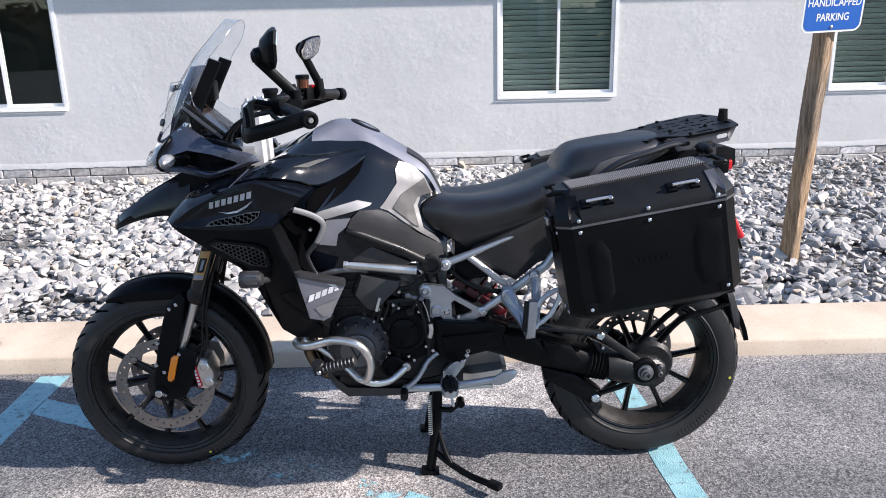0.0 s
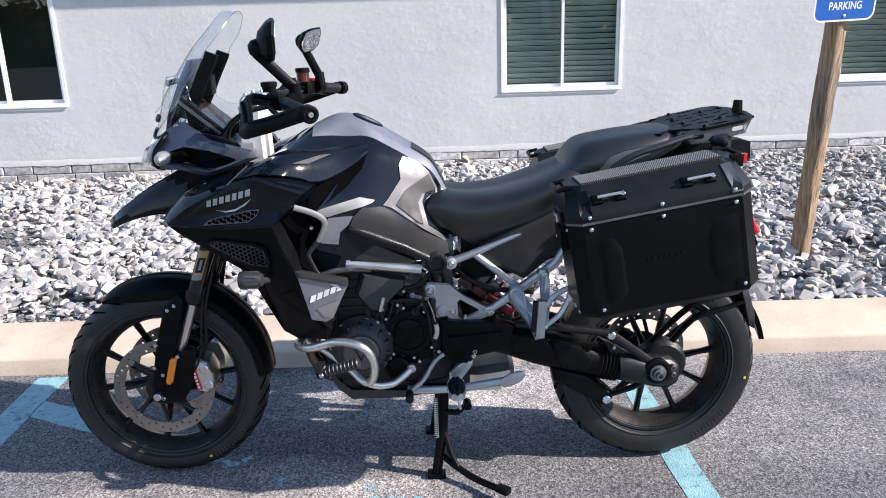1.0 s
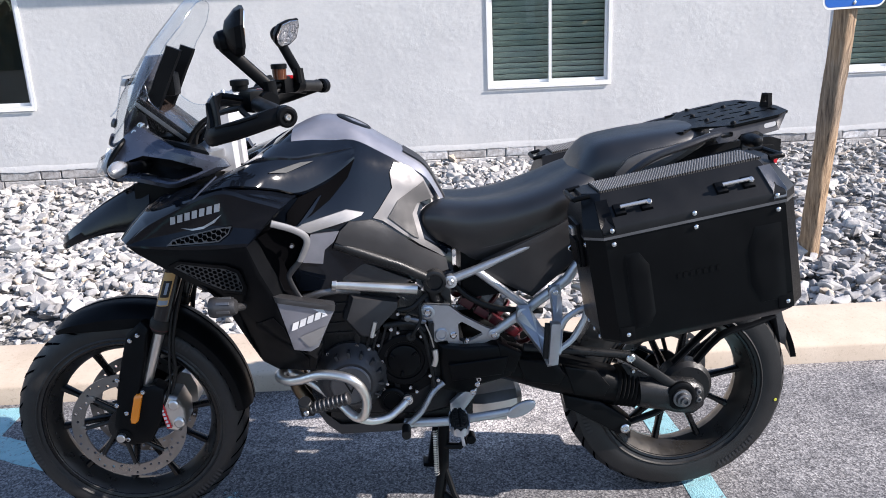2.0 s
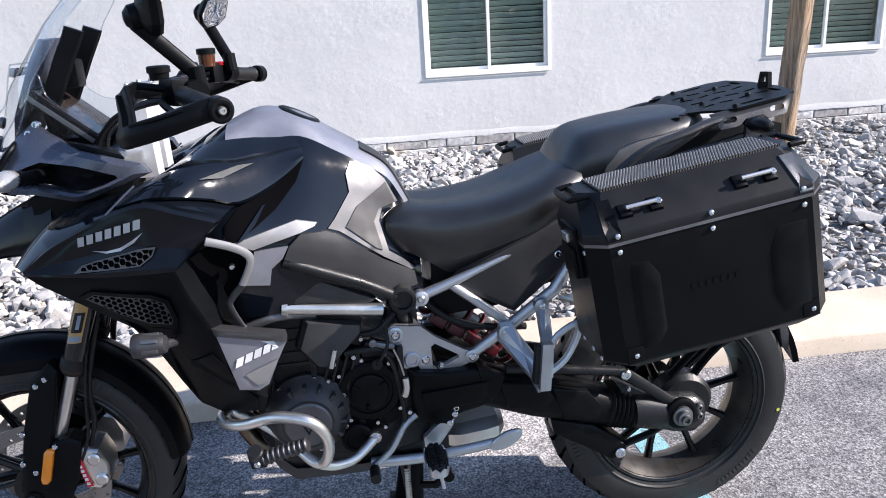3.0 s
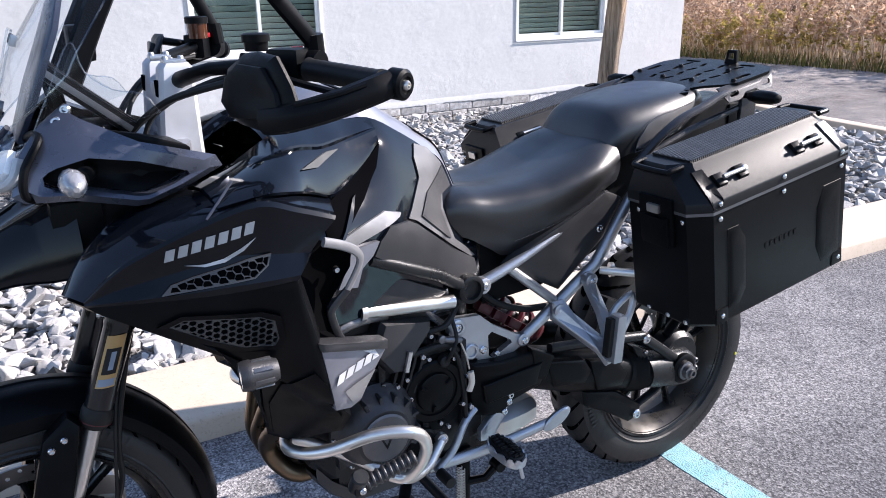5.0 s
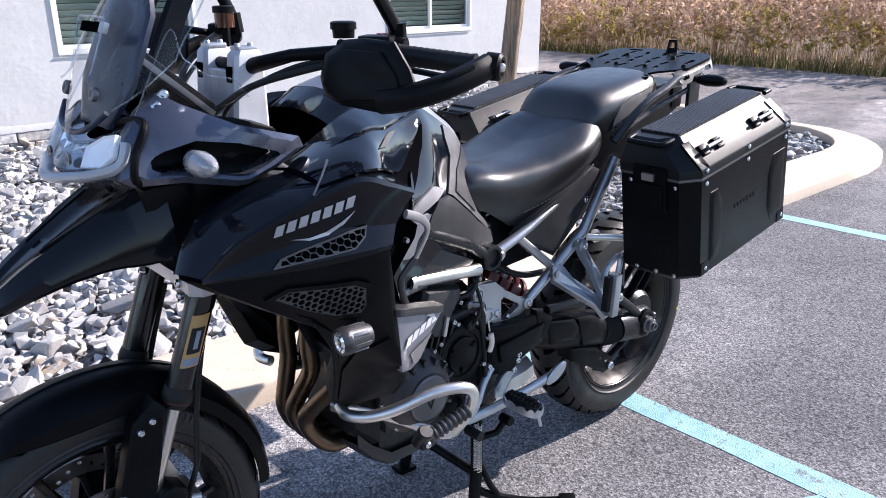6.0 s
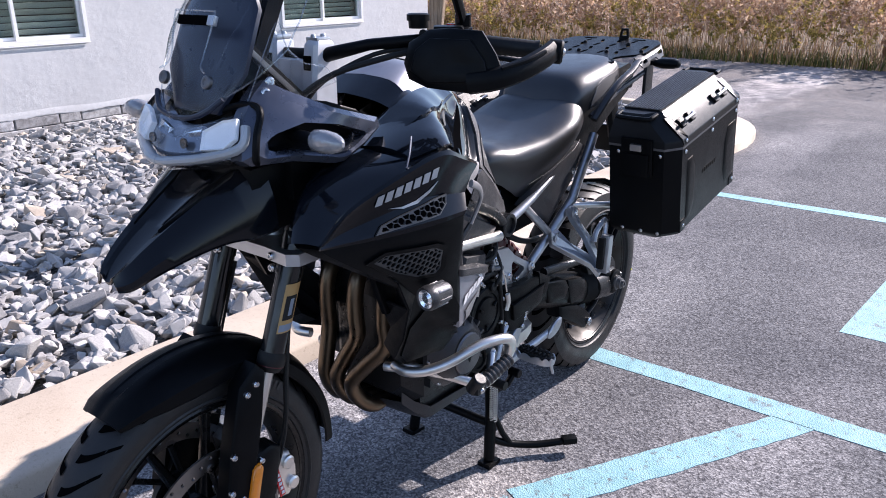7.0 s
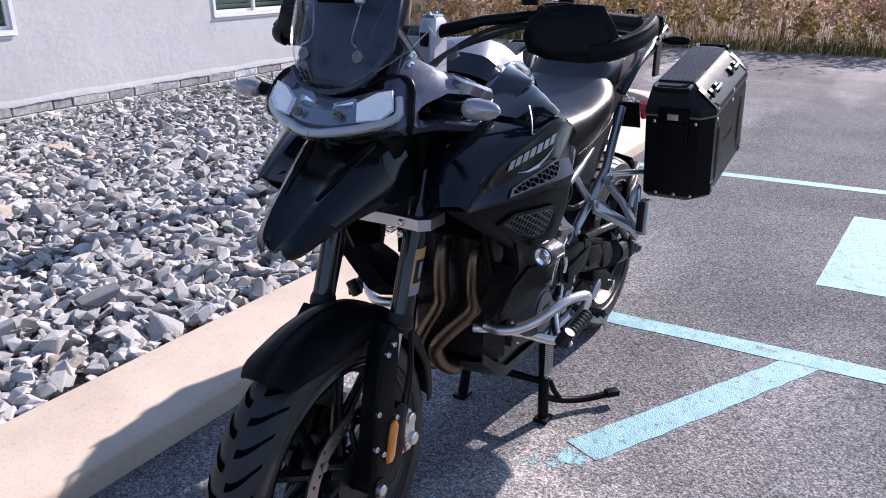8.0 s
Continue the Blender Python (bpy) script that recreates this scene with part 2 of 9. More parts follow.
TWIG = straw_material("brush_twigs", [(0.0, (0.14, 0.095, 0.075)), (0.5, (0.32, 0.22, 0.165)), (1.0, (0.50, 0.36, 0.28))])
GREEN = straw_material("low_weeds", [(0.0, (0.05, 0.07, 0.02)), (0.5, (0.10, 0.12, 0.035)), (1.0, (0.20, 0.19, 0.07))])
WOODS = straw_material("far_woods", [(0.0, (0.03, 0.03, 0.016)), (0.5, (0.07, 0.055, 0.03)), (1.0, (0.12, 0.085, 0.04))])
SHINGLE = material("grey_shingle", (0.10, 0.10, 0.105), 0.9)
tint(SHINGLE, ramp_of(SHINGLE, noise_of(SHINGLE, 30.0, 5.0), [(0.3, (0.07, 0.07, 0.072)), (0.7, (0.14, 0.14, 0.145))]))


# ---- mesh helpers ----
def finish(bm, name, mat, angle=35.0):
    bmesh.ops.recalc_face_normals(bm, faces=bm.faces)
    me = bpy.data.meshes.new(name)
    bm.to_mesh(me)
    bm.free()
    me.shade_smooth()
    me.set_sharp_from_angle(angle=radians(angle))
    for m in (mat if isinstance(mat, (list, tuple)) else [mat]):
        me.materials.append(m)
    return me


SPLIT = {"exhaust_header", "header_flange", "radiator_fin", "clamp_screw", "guard_screw", "rack_bolt", "cover_bolt", "footrest_rubber", "frame_bolt", "arm_bolt",
         "disc_bobbin", "bracket_bolt", "cover_fin", "plate_boss", "plate_screw", "shock_clamp", "cover_ridge", "dash_trim", "screen_grommet", "embossed_mark", "lamp_fin", "recess_slat", "screen_rib", "cable", "wiring", "stand_spring", "joint", "lashing_eye", "main_frame", "head_fin", "disc_spider"}


def islands(bm):
    """The loose pieces of a bmesh, each as a bmesh of its own."""
    seen, out = set(), []
    bm.verts.index_update()
    for v in bm.verts:
        if v.index in seen:
            continue
        stack, group = [v], []
        seen.add(v.index)
        while stack:
            a = stack.pop()
            group.append(a)
            for ed in a.link_edges:
                o = ed.other_vert(a)
                if o.index not in seen:
                    seen.add(o.index)
                    stack.append(o)
        nb = bmesh.new()
        copy = {a: nb.verts.new(a.co) for a in group}
        for f in {f for a in group for f in a.link_faces}:
            nb.faces.new([copy[a] for a in f.verts])
        out.append(nb)
    bm.free()
    return out


def part(name, bm, mat, parent=None, label="", angle=35.0):
    """One mesh object out of a bmesh, under a thing or a part."""
    if name in SPLIT:
        bmesh.ops.remove_doubles(bm, verts=bm.verts, dist=1e-6)
        obs = []
        for piece in islands(bm):
            obs.append(new(name, finish(piece, name, mat, angle)))
            obs[-1].parent = parent
            if label:
                tagged(obs[-1], label)
        return obs[0]
    ob = new(name, finish(bm, name, mat, angle))
    ob.parent = parent
    if label:
        tagged(ob, label)
    return ob


def raw(name, verts, faces, mat, parent=None, smooth=False):
    me = bpy.data.meshes.new(name)
    me.from_pydata(verts, [], faces)
    me.materials.append(mat)
    if smooth:
        me.shade_smooth()
    ob = new(name, me)
    ob.parent = parent
    return ob


def box(bm, lo, hi, bevel=0.0, m=None, seg=2):
    """An axis-aligned box, bevelled, put through the matrix m."""
    r = bmesh.ops.create_cube(bm, size=1.0)
    vs = r["verts"]
    lo, hi = Vector(lo), Vector(hi)
    for v in vs:
        v.co = Vector([(lo[i] + hi[i]) / 2 + v.co[i] * (hi[i] - lo[i]) for i in range(3)])
    if bevel:
        es = {e for v in vs for e in v.link_edges}
        r = bmesh.ops.bevel(bm, geom=list(es), offset=bevel, segments=seg, profile=0.7, affect="EDGES", clamp_overlap=True)
        vs = {v for f in r["faces"] for v in f.verts} | {v for v in vs if v.is_valid}
    if m is not None:
        for v in vs:
            v.co = m @ v.co
    return bm


def spline(pts, n=6):
    """Catmull-Rom through the points."""
    pts = [Vector(p) for p in pts]
    out = []
    for i in range(len(pts) - 1):
        a, b, c, d = pts[max(i - 1, 0)], pts[i], pts[i + 1], pts[min(i + 2, len(pts) - 1)]
        for k in range(n):
            t = k / n
            out.append(0.5 * (2 * b + (c - a) * t + (2 * a - 5 * b + 4 * c - d) * t * t + (3 * b - a - 3 * c + d) * t ** 3))
    out.append(pts[-1])
    return out


def tube(bm, pts, r, seg=12, curve=0, cap=True, flat=1.0, up=None):
    """A pipe along the points; r may be a list; flat squeezes it along its second axis."""
    pts = spline(pts, curve) if curve else [Vector(p) for p in pts]
    n = len(pts)
    rs = [r] * n if isinstance(r, (int, float)) else ([r[0] + (r[-1] - r[0]) * i / (n - 1) for i in range(n)] if len(r) != n else list(r))
    rings, prev = [], None
    for i, p in enumerate(pts):
        d = (pts[min(i + 1, n - 1)] - pts[max(i - 1, 0)]).normalized()
        if prev is None:
            a = Vector(up) if up else (Vector((0, 0, 1)) if abs(d.z) < 0.9 else Vector((1, 0, 0)))
        else:
            a = prev
        a = (a - d * a.dot(d)).normalized()
        prev = a
        b = d.cross(a)
        rings.append([bm.verts.new(p + (a * math.cos(2 * math.pi * k / seg) * flat + b * math.sin(2 * math.pi * k / seg)) * rs[i]) for k in range(seg)])
    for i in range(n - 1):
        for k in range(seg):
            bm.faces.new((rings[i][k], rings[i][(k + 1) % seg], rings[i + 1][(k + 1) % seg], rings[i + 1][k]))
    if cap:
        bm.faces.new(rings[0][::-1])
        bm.faces.new(rings[-1])
    return bm


def lathe(bm, prof, origin, axis, seg=32, closed=False, start=0.0, sweep=2 * math.pi):
    """Turns the profile (along, radius) round the axis through origin."""
    axis, origin = Vector(axis).normalized(), Vector(origin)
    a = (Vector((0, 0, 1)) if abs(axis.z) < 0.9 else Vector((1, 0, 0)))
    a = (a - axis * a.dot(axis)).normalized()
    b = axis.cross(a)
    full = sweep > 6.28
    cols = []
    for k in range(seg if full else seg + 1):
        w = start + sweep * k / seg
        dvec = a * math.cos(w) + b * math.sin(w)
        cols.append([bm.verts.new(origin + axis * u + dvec * r) for u, r in prof])
    m = len(prof)
    for k in range(seg):
        c0, c1 = cols[k], cols[(k + 1) % len(cols)]
        for i in range(m if closed else m - 1):
            q = (c0[i], c0[(i + 1) % m], c1[(i + 1) % m], c1[i])
            if len({tuple(round(x, 6) for x in v.co) for v in q}) > 2:
                bm.faces.new(q)
    return bm


def rod(bm, a, b, r, seg=16, chamfer=0.0):
    """A round bar from a to b with chamfered ends."""
    a, b = Vector(a), Vector(b)
    length = (b - a).length
    c = min(chamfer, r * 0.9, length / 2)
    prof = [(0, 0.0), (0, r - c), (c, r), (length - c, r), (length, r - c), (length, 0.0)] if c else [(0, 0.0), (0, r), (length, r), (length, 0.0)]
    return lathe(bm, prof, a, b - a, seg)


def inside(p, loop):
    r, j = False, len(loop) - 1
    for i in range(len(loop)):
        (xi, yi), (xj, yj) = loop[i], loop[j]
        if (yi > p[1]) != (yj > p[1]) and p[0] < (xj - xi) * (p[1] - yi) / (yj - yi) + xi:
            r = not r
        j = i
    return r


def sheet(bm, outline, holes, depth, to3d):
    """A plate of the outline with holes through it; to3d maps (u, v, w)."""
    from mathutils.geometry import delaunay_2d_cdt
    loops = [list(outline)] + [list(h) for h in holes]
    pts, edges = [], []
    for lp in loops:
        s = len(pts)
        pts += [Vector(p) for p in lp]
        edges += [(s + i, s + (i + 1) % len(lp)) for i in range(len(lp))]
    vs, es, fs, *_ = delaunay_2d_cdt(pts, edges, [], 0, 1e-6)
    keep = []
    for f in fs:
        c = sum((vs[i] for i in f), Vector((0, 0))) / len(f)
        if inside(c, loops[0]) and not any(inside(c, h) for h in loops[1:]):
            keep.append(f)
    top = [bm.verts.new(to3d(v.x, v.y, 0.0)) for v in vs]
    bot = [bm.verts.new(to3d(v.x, v.y, -depth)) for v in vs]
    count = {}
    for f in keep:
        bm.faces.new([top[i] for i in f])
        bm.faces.new([bot[i] for i in reversed(f)])
        for i in range(len(f)):
            k = (f[i], f[(i + 1) % len(f)])
            count[tuple(sorted(k))] = count.get(tuple(sorted(k)), 0) + 1
    for (i, j), c in count.items():
        if c == 1:
            bm.faces.new((top[i], top[j], bot[j], bot[i]))
    for v in [v for v in bm.verts if not v.link_faces]:
        bm.verts.remove(v)
    return bm


def grid_loft(bm, rows, closed=False, cap=False):
    """Skin over rows of points with equal counts."""
    vs = [[bm.verts.new(Vector(p)) for p in r] for r in rows]
    m = len(rows[0])
    for i in range(len(vs) - 1):
        for k in range(m if closed else m - 1):
            bm.faces.new((vs[i][k], vs[i][(k + 1) % m], vs[i + 1][(k + 1) % m], vs[i + 1][k]))
    if cap:
        bm.faces.new(vs[0])
        bm.faces.new(vs[-1][::-1])
    return bm


def regular(cx, cy, r, n, turn=0.0, sx=1.0):
    return [(cx + sx * r * math.cos(turn + 2 * math.pi * k / n), cy + r * math.sin(turn + 2 * math.pi * k / n)) for k in range(n)]


def slot(cx, cy, length, width, turn=0.0, n=4):
    """A long rounded hole."""
    out = []
    for side in (1, -1):
        for k in range(n + 1):
            w = -math.pi / 2 + math.pi * k / n + (0 if side > 0 else math.pi)
            x, y = side * (length - width) / 2 + width / 2 * math.cos(w), width / 2 * math.sin(w)
            out.append((cx + x * math.cos(turn) - y * math.sin(turn), cy + x * math.sin(turn) + y * math.cos(turn)))
    return out


# ---- ground ----
KERB_Y, KERB_SLOPE = 3.265, -0.033     # the kerb's foot, and its turn against the wall


def kerb_y(x):
    return KERB_Y + KERB_SLOPE * x


bm = bmesh.new()
bmesh.ops.create_grid(bm, x_segments=8, y_segments=8, size=400)
for v in bm.verts:
    v.co.z = -0.06
ground = tagged(part("ground", bm, SOIL), "dry brown soil with thin weeds", "ground", kind="structure")

bm = bmesh.new()
box(bm, (-40, -32, -0.05), (11.3, 40, 0.0))
asphalt = tagged(part("road", bm, ASPHALT), "worn grey asphalt of a parking lot", "asphalt", kind="structure")


def stripe(name, corners, mat, label):
    """A painted field, four corners on the asphalt."""
    bm = bmesh.new()
    n = 24
    a, b, c, d = [Vector((*p, 0)) for p in corners]
    rnd = random.Random(int(a.x * 1000))
    rows = []
    for i in range(n + 1):
        t = i / n
        p, q = a.lerp(b, t), d.lerp(c, t)
        w = (q - p).normalized() * 0.004
        rows.append([p + w * rnd.uniform(-1, 1), q + w * rnd.uniform(-1, 1)])
    top = [[bm.verts.new(p + Vector((0, 0, 0.0018))) for p in r] for r in rows]
    low = [[bm.verts.new(p + Vector((0, 0, -0.004))) for p in r] for r in rows]
    for i in range(n):
        bm.faces.new((top[i][0], top[i + 1][0], top[i + 1][1], top[i][1]))
        for k in (0, 1):
            bm.faces.new((top[i][k], low[i][k], low[i + 1][k], top[i + 1][k]))
    return tagged(part(name, bm, mat), label, "road marking", "blue parking lines", "structure")


stripe("road_line", [(0.865, kerb_y(0.9) - 0.02), (0.875, -3.5), (0.985, -3.5), (0.965, kerb_y(0.9) - 0.02)], PAINT, "light blue painted parking line, slightly chipped, on asphalt")
stripe("road_line", [(-1.60, kerb_y(-1.5) - 0.03), (-1.62, -3.5), (-1.50, -3.5), (-1.475, kerb_y(-1.5) - 0.03)], PAINT, "light blue painted parking line, slightly chipped, on asphalt")
stripe("road_line", [(3.33, kerb_y(3.4) - 0.03), (3.55, -3.5), (3.65, -3.5), (3.43, kerb_y(3.4) - 0.03)], PAINT, "light blue painted parking line, slightly chipped, on asphalt")
stripe("road_line", [(0.868, 1.66), (-0.02, 2.165), (0.03, 2.275), (0.868, 1.79)], PAINT, "light blue diagonal aisle line with a fading end")
stripe("road_line", [(-0.02, 2.165), (-0.42, 2.39), (-0.37, 2.50), (0.03, 2.275)], FADED, "worn-off stretch of light blue diagonal aisle line")
stripe("road_line", [(-0.42, 2.39), (-1.0, 2.69), (-0.95, 2.81), (-0.37, 2.50)], FADED, "worn-off stretch of light blue diagonal aisle line")
stripe("road_line", [(-1.0, 2.69), (-1.478, 2.93), (-1.478, 3.06), (-0.95, 2.81)], PAINT, "light blue diagonal aisle line, slightly chipped")
stripe("road_field", [(1.668, 1.755), (1.71, 0.55), (2.86, 0.55), (2.82, 1.665)], PAINT, "light blue painted square of an accessible parking space")
bm = bmesh.new()
sheet(bm, regular(2.30, 1.02, 0.34, 28), [regular(2.30, 1.02, 0.25, 28)], 0.0015, lambda u, v, w: Vector((u, v, 0.0085 + w)))
sheet(bm, slot(2.42, 1.28, 0.42, 0.085, 1.9), [], 0.0015, lambda u, v, w: Vector((u, v, 0.0105 + w)))
tagged(part("road_symbol", bm, WHITE_PAINT), "white wheelchair symbol paint on a blue square", "road marking", kind="structure")

# ---- kerb: low front face, top rising to the stones; it bends round the bed's end ----
def kerb_path():
    pts = [Vector((x, kerb_y(x), 0)) for x in (-30, -14, -6, -2, 0.35, 2.6, 4.4, 4.95)]
    for a in range(0, 100, 12):
        w = radians(-92 + a * 0.72)
        pts.append(Vector((4.95 + 1.25 * math.cos(w) + 0.05, 4.36 + 1.25 * math.sin(w) - 0.0, 0)))
    pts += [Vector((6.45, 5.6, 0)), Vector((6.9, 7.2, 0)), Vector((7.25, 8.4, 0))]
    return pts


def offset_path(pts, d):
    out = []
    for i, p in enumerate(pts):
        t = (pts[min(i + 1, len(pts) - 1)] - pts[max(i - 1, 0)]).normalized()
        out.append(p + Vector((-t.y, t.x, 0)) * d)
    return out


kp = kerb_path()
bm = bmesh.new()
prof = [(0.0, -0.05), (0.003, 0.066), (0.012, 0.077), (0.03, 0.082), (0.20, 0.106), (0.335, 0.122), (0.352, 0.116), (0.36, 0.0), (0.36, -0.05)]
lines = [[p + Vector((0, 0, z)) for p in offset_path(kp, d)] for d, z in prof]
grid_loft(bm, [list(r) for r in zip(*lines)])
kerb = tagged(part("kerb", bm, KERB, angle=60), "low buff-painted concrete kerb with chipped foot", "kerb", kind="structure")
bm = bmesh.new()
for x in (0.35, 2.62, -2.0):
    y = kerb_y(x)
    box(bm, (x - 0.004, y - 0.0015, 0.0), (x + 0.004, y + 0.02, 0.070))
part("joint", bm, MORTAR, kerb)

# ---- building ----
WALL_Y, WALL_END, EAVE = 8.25, 7.2, 2.62
WINDOWS = [(-4.71, -3.458), (0.993, 2.255), (4.55, 5.88)]
SILL, HEAD = 0.776, 2.08
bm = bmesh.new()
xs = [-14.0]
for a, b in WINDOWS:
    xs += [a, b]
xs.append(WALL_END)
for i in range(len(xs) - 1):
    if i % 2 == 0:
        box(bm, (xs[i], WALL_Y, 0.165), (xs[i + 1], WALL_Y + 0.2, 2.75))
    else:
        box(bm, (xs[i], WALL_Y, 0.165), (xs[i + 1], WALL_Y + 0.2, SILL))
        box(bm, (xs[i], WALL_Y, HEAD), (xs[i + 1], WALL_Y + 0.2, 2.75))
box(bm, (-14, WALL_Y + 0.025, -0.1), (WALL_END - 0.02, WALL_Y + 0.2, 0.165))
wall = tagged(part("wall_south", bm, STUCCO), "white rough stucco wall over an exposed brick foot", "wall", kind="structure")
bm = bmesh.new()
box(bm, (WALL_END - 0.2, WALL_Y + 0.2, -0.1), (WALL_END, WALL_Y + 9, 2.75))
box(bm, (-14, WALL_Y + 8.8, -0.1), (WALL_END - 0.2, WALL_Y + 9, 2.75))
box(bm, (-14, WALL_Y + 0.2, -0.1), (-13.8, WALL_Y + 8.8, 2.75))
tagged(part("wall_east", bm, STUCCO), "white rough stucco end wall", "wall", kind="structure")
bm = bmesh.new()
ov = 0.39
roof = [(-14.4, WALL_Y - ov, EAVE), (WALL_END + 0.35, WALL_Y - ov, EAVE), (WALL_END + 0.35, WALL_Y + 9.4, EAVE), (-14.4, WALL_Y + 9.4, EAVE)]
ridge = [(-10, WALL_Y + 4.5, 4.4), (WALL_END - 3.5, WALL_Y + 4.5, 4.4)]
lo = [bm.verts.new(p) for p in roof]
hi = [bm.verts.new(Vector(p) + Vector((0, 0, 0.14))) for p in roof]
rg = [bm.verts.new(p) for p in ridge]
for f in ((lo[3], lo[2], lo[1], lo[0]), (lo[0], lo[1], hi[1], hi[0]), (lo[1], lo[2], hi[2], hi[1]), (lo[2], lo[3], hi[3], hi[2]), (lo[3], lo[0], hi[0], hi[3]),
          (hi[0], hi[1], rg[1], rg[0]), (hi[2], hi[3], rg[0], rg[1]), (hi[1], hi[2], rg[1]), (hi[3], hi[0], rg[0])):
    bm.faces.new(f)
tagged(part("roof", bm, SHINGLE), "grey shingle roof with an overhanging eave", "roof", kind="structure")


def window(i, a, b):
    """A white sliding window of two sashes with half-closed blinds behind it."""
    y0 = WALL_Y
    w = tagged(new("window_%d" % i), "white vinyl sliding window with grey slatted blinds" if i else "white vinyl sliding window with clear glass before a dark-painted box", "window", kind="structure")
    w.location = (a, y0, SILL)
    W, H = b - a, HEAD - SILL
    bm = bmesh.new()
    sheet(bm, [(0, 0), (W, 0), (W, H), (0, H)], [[(0.034, 0.034), (W - 0.034, 0.034), (W - 0.034, H - 0.034), (0.034, H - 0.034)]], 0.09, lambda u, v, d: Vector((u, -0.012 - d, v)))
    part("window_frame", bm, VINYL_WHITE, w)
    bm = bmesh.new()
    box(bm, (0.0, -0.022, -0.012), (W, -0.0125, -0.002), 0.003)
    part("window_sill", bm, VINYL_WHITE, w)
    m = W * 0.515
    for k, (p, q, d) in enumerate(((0.036, m + 0.012, 0.052), (m - 0.02, W - 0.036, 0.024))):
        bm = bmesh.new()
        sheet(bm, [(p, 0.036), (q, 0.036), (q, H - 0.036), (p, H - 0.036)], [[(p + 0.028, 0.064), (q - 0.028, 0.064), (q - 0.028, H - 0.064), (p + 0.028, H - 0.064)]], 0.022, lambda u, v, dd: Vector((u, d - dd, v)))
        s = part("sash", bm, VINYL_WHITE, w)
        bm = bmesh.new()
        box(bm, (p + 0.026, d + 0.009, 0.062), (q - 0.026, d + 0.014, H - 0.062))
        g = part("pane", bm, PANE, s)
        g.visible_shadow = False
    if i:
        step = 0.055
        for side, (p, q, tip) in enumerate(((0.03, m, 62.0), (m + 0.012, W - 0.03, 58.0))):
            bm = bmesh.new()
            box(bm, (p, 0.128, -0.0009), (q, 0.131, 0.0009))
            for v in bm.verts:
                if v.co.y > 0.129:
                    v.co.y += 0.052
                v.co.y -= 0.147
            me = finish(bm, "slat", BLIND)
            for k in range(int((H - 0.14) / step)):
                o = new("slat", me)
                o.parent = w
                o.location = (0, 0.104, 0.05 + k * step)
                o.rotation_euler = (radians(-tip + 3 * math.sin(k * 2.1)), 0, 0)
    # added box behind the panes, painted dark in place of an unlit room
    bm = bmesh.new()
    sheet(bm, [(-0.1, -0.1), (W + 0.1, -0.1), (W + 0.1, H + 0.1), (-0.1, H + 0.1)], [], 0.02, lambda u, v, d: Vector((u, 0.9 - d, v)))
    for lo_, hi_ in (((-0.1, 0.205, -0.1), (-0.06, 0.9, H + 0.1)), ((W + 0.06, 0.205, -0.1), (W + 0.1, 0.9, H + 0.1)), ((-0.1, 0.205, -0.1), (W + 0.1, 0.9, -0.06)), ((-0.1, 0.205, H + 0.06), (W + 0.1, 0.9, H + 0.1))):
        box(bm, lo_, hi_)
    part("unlit_room_box", bm, UNLIT_ROOM, w)
    return w


for i, (a, b) in enumerate(WINDOWS):
    window(i, a, b)

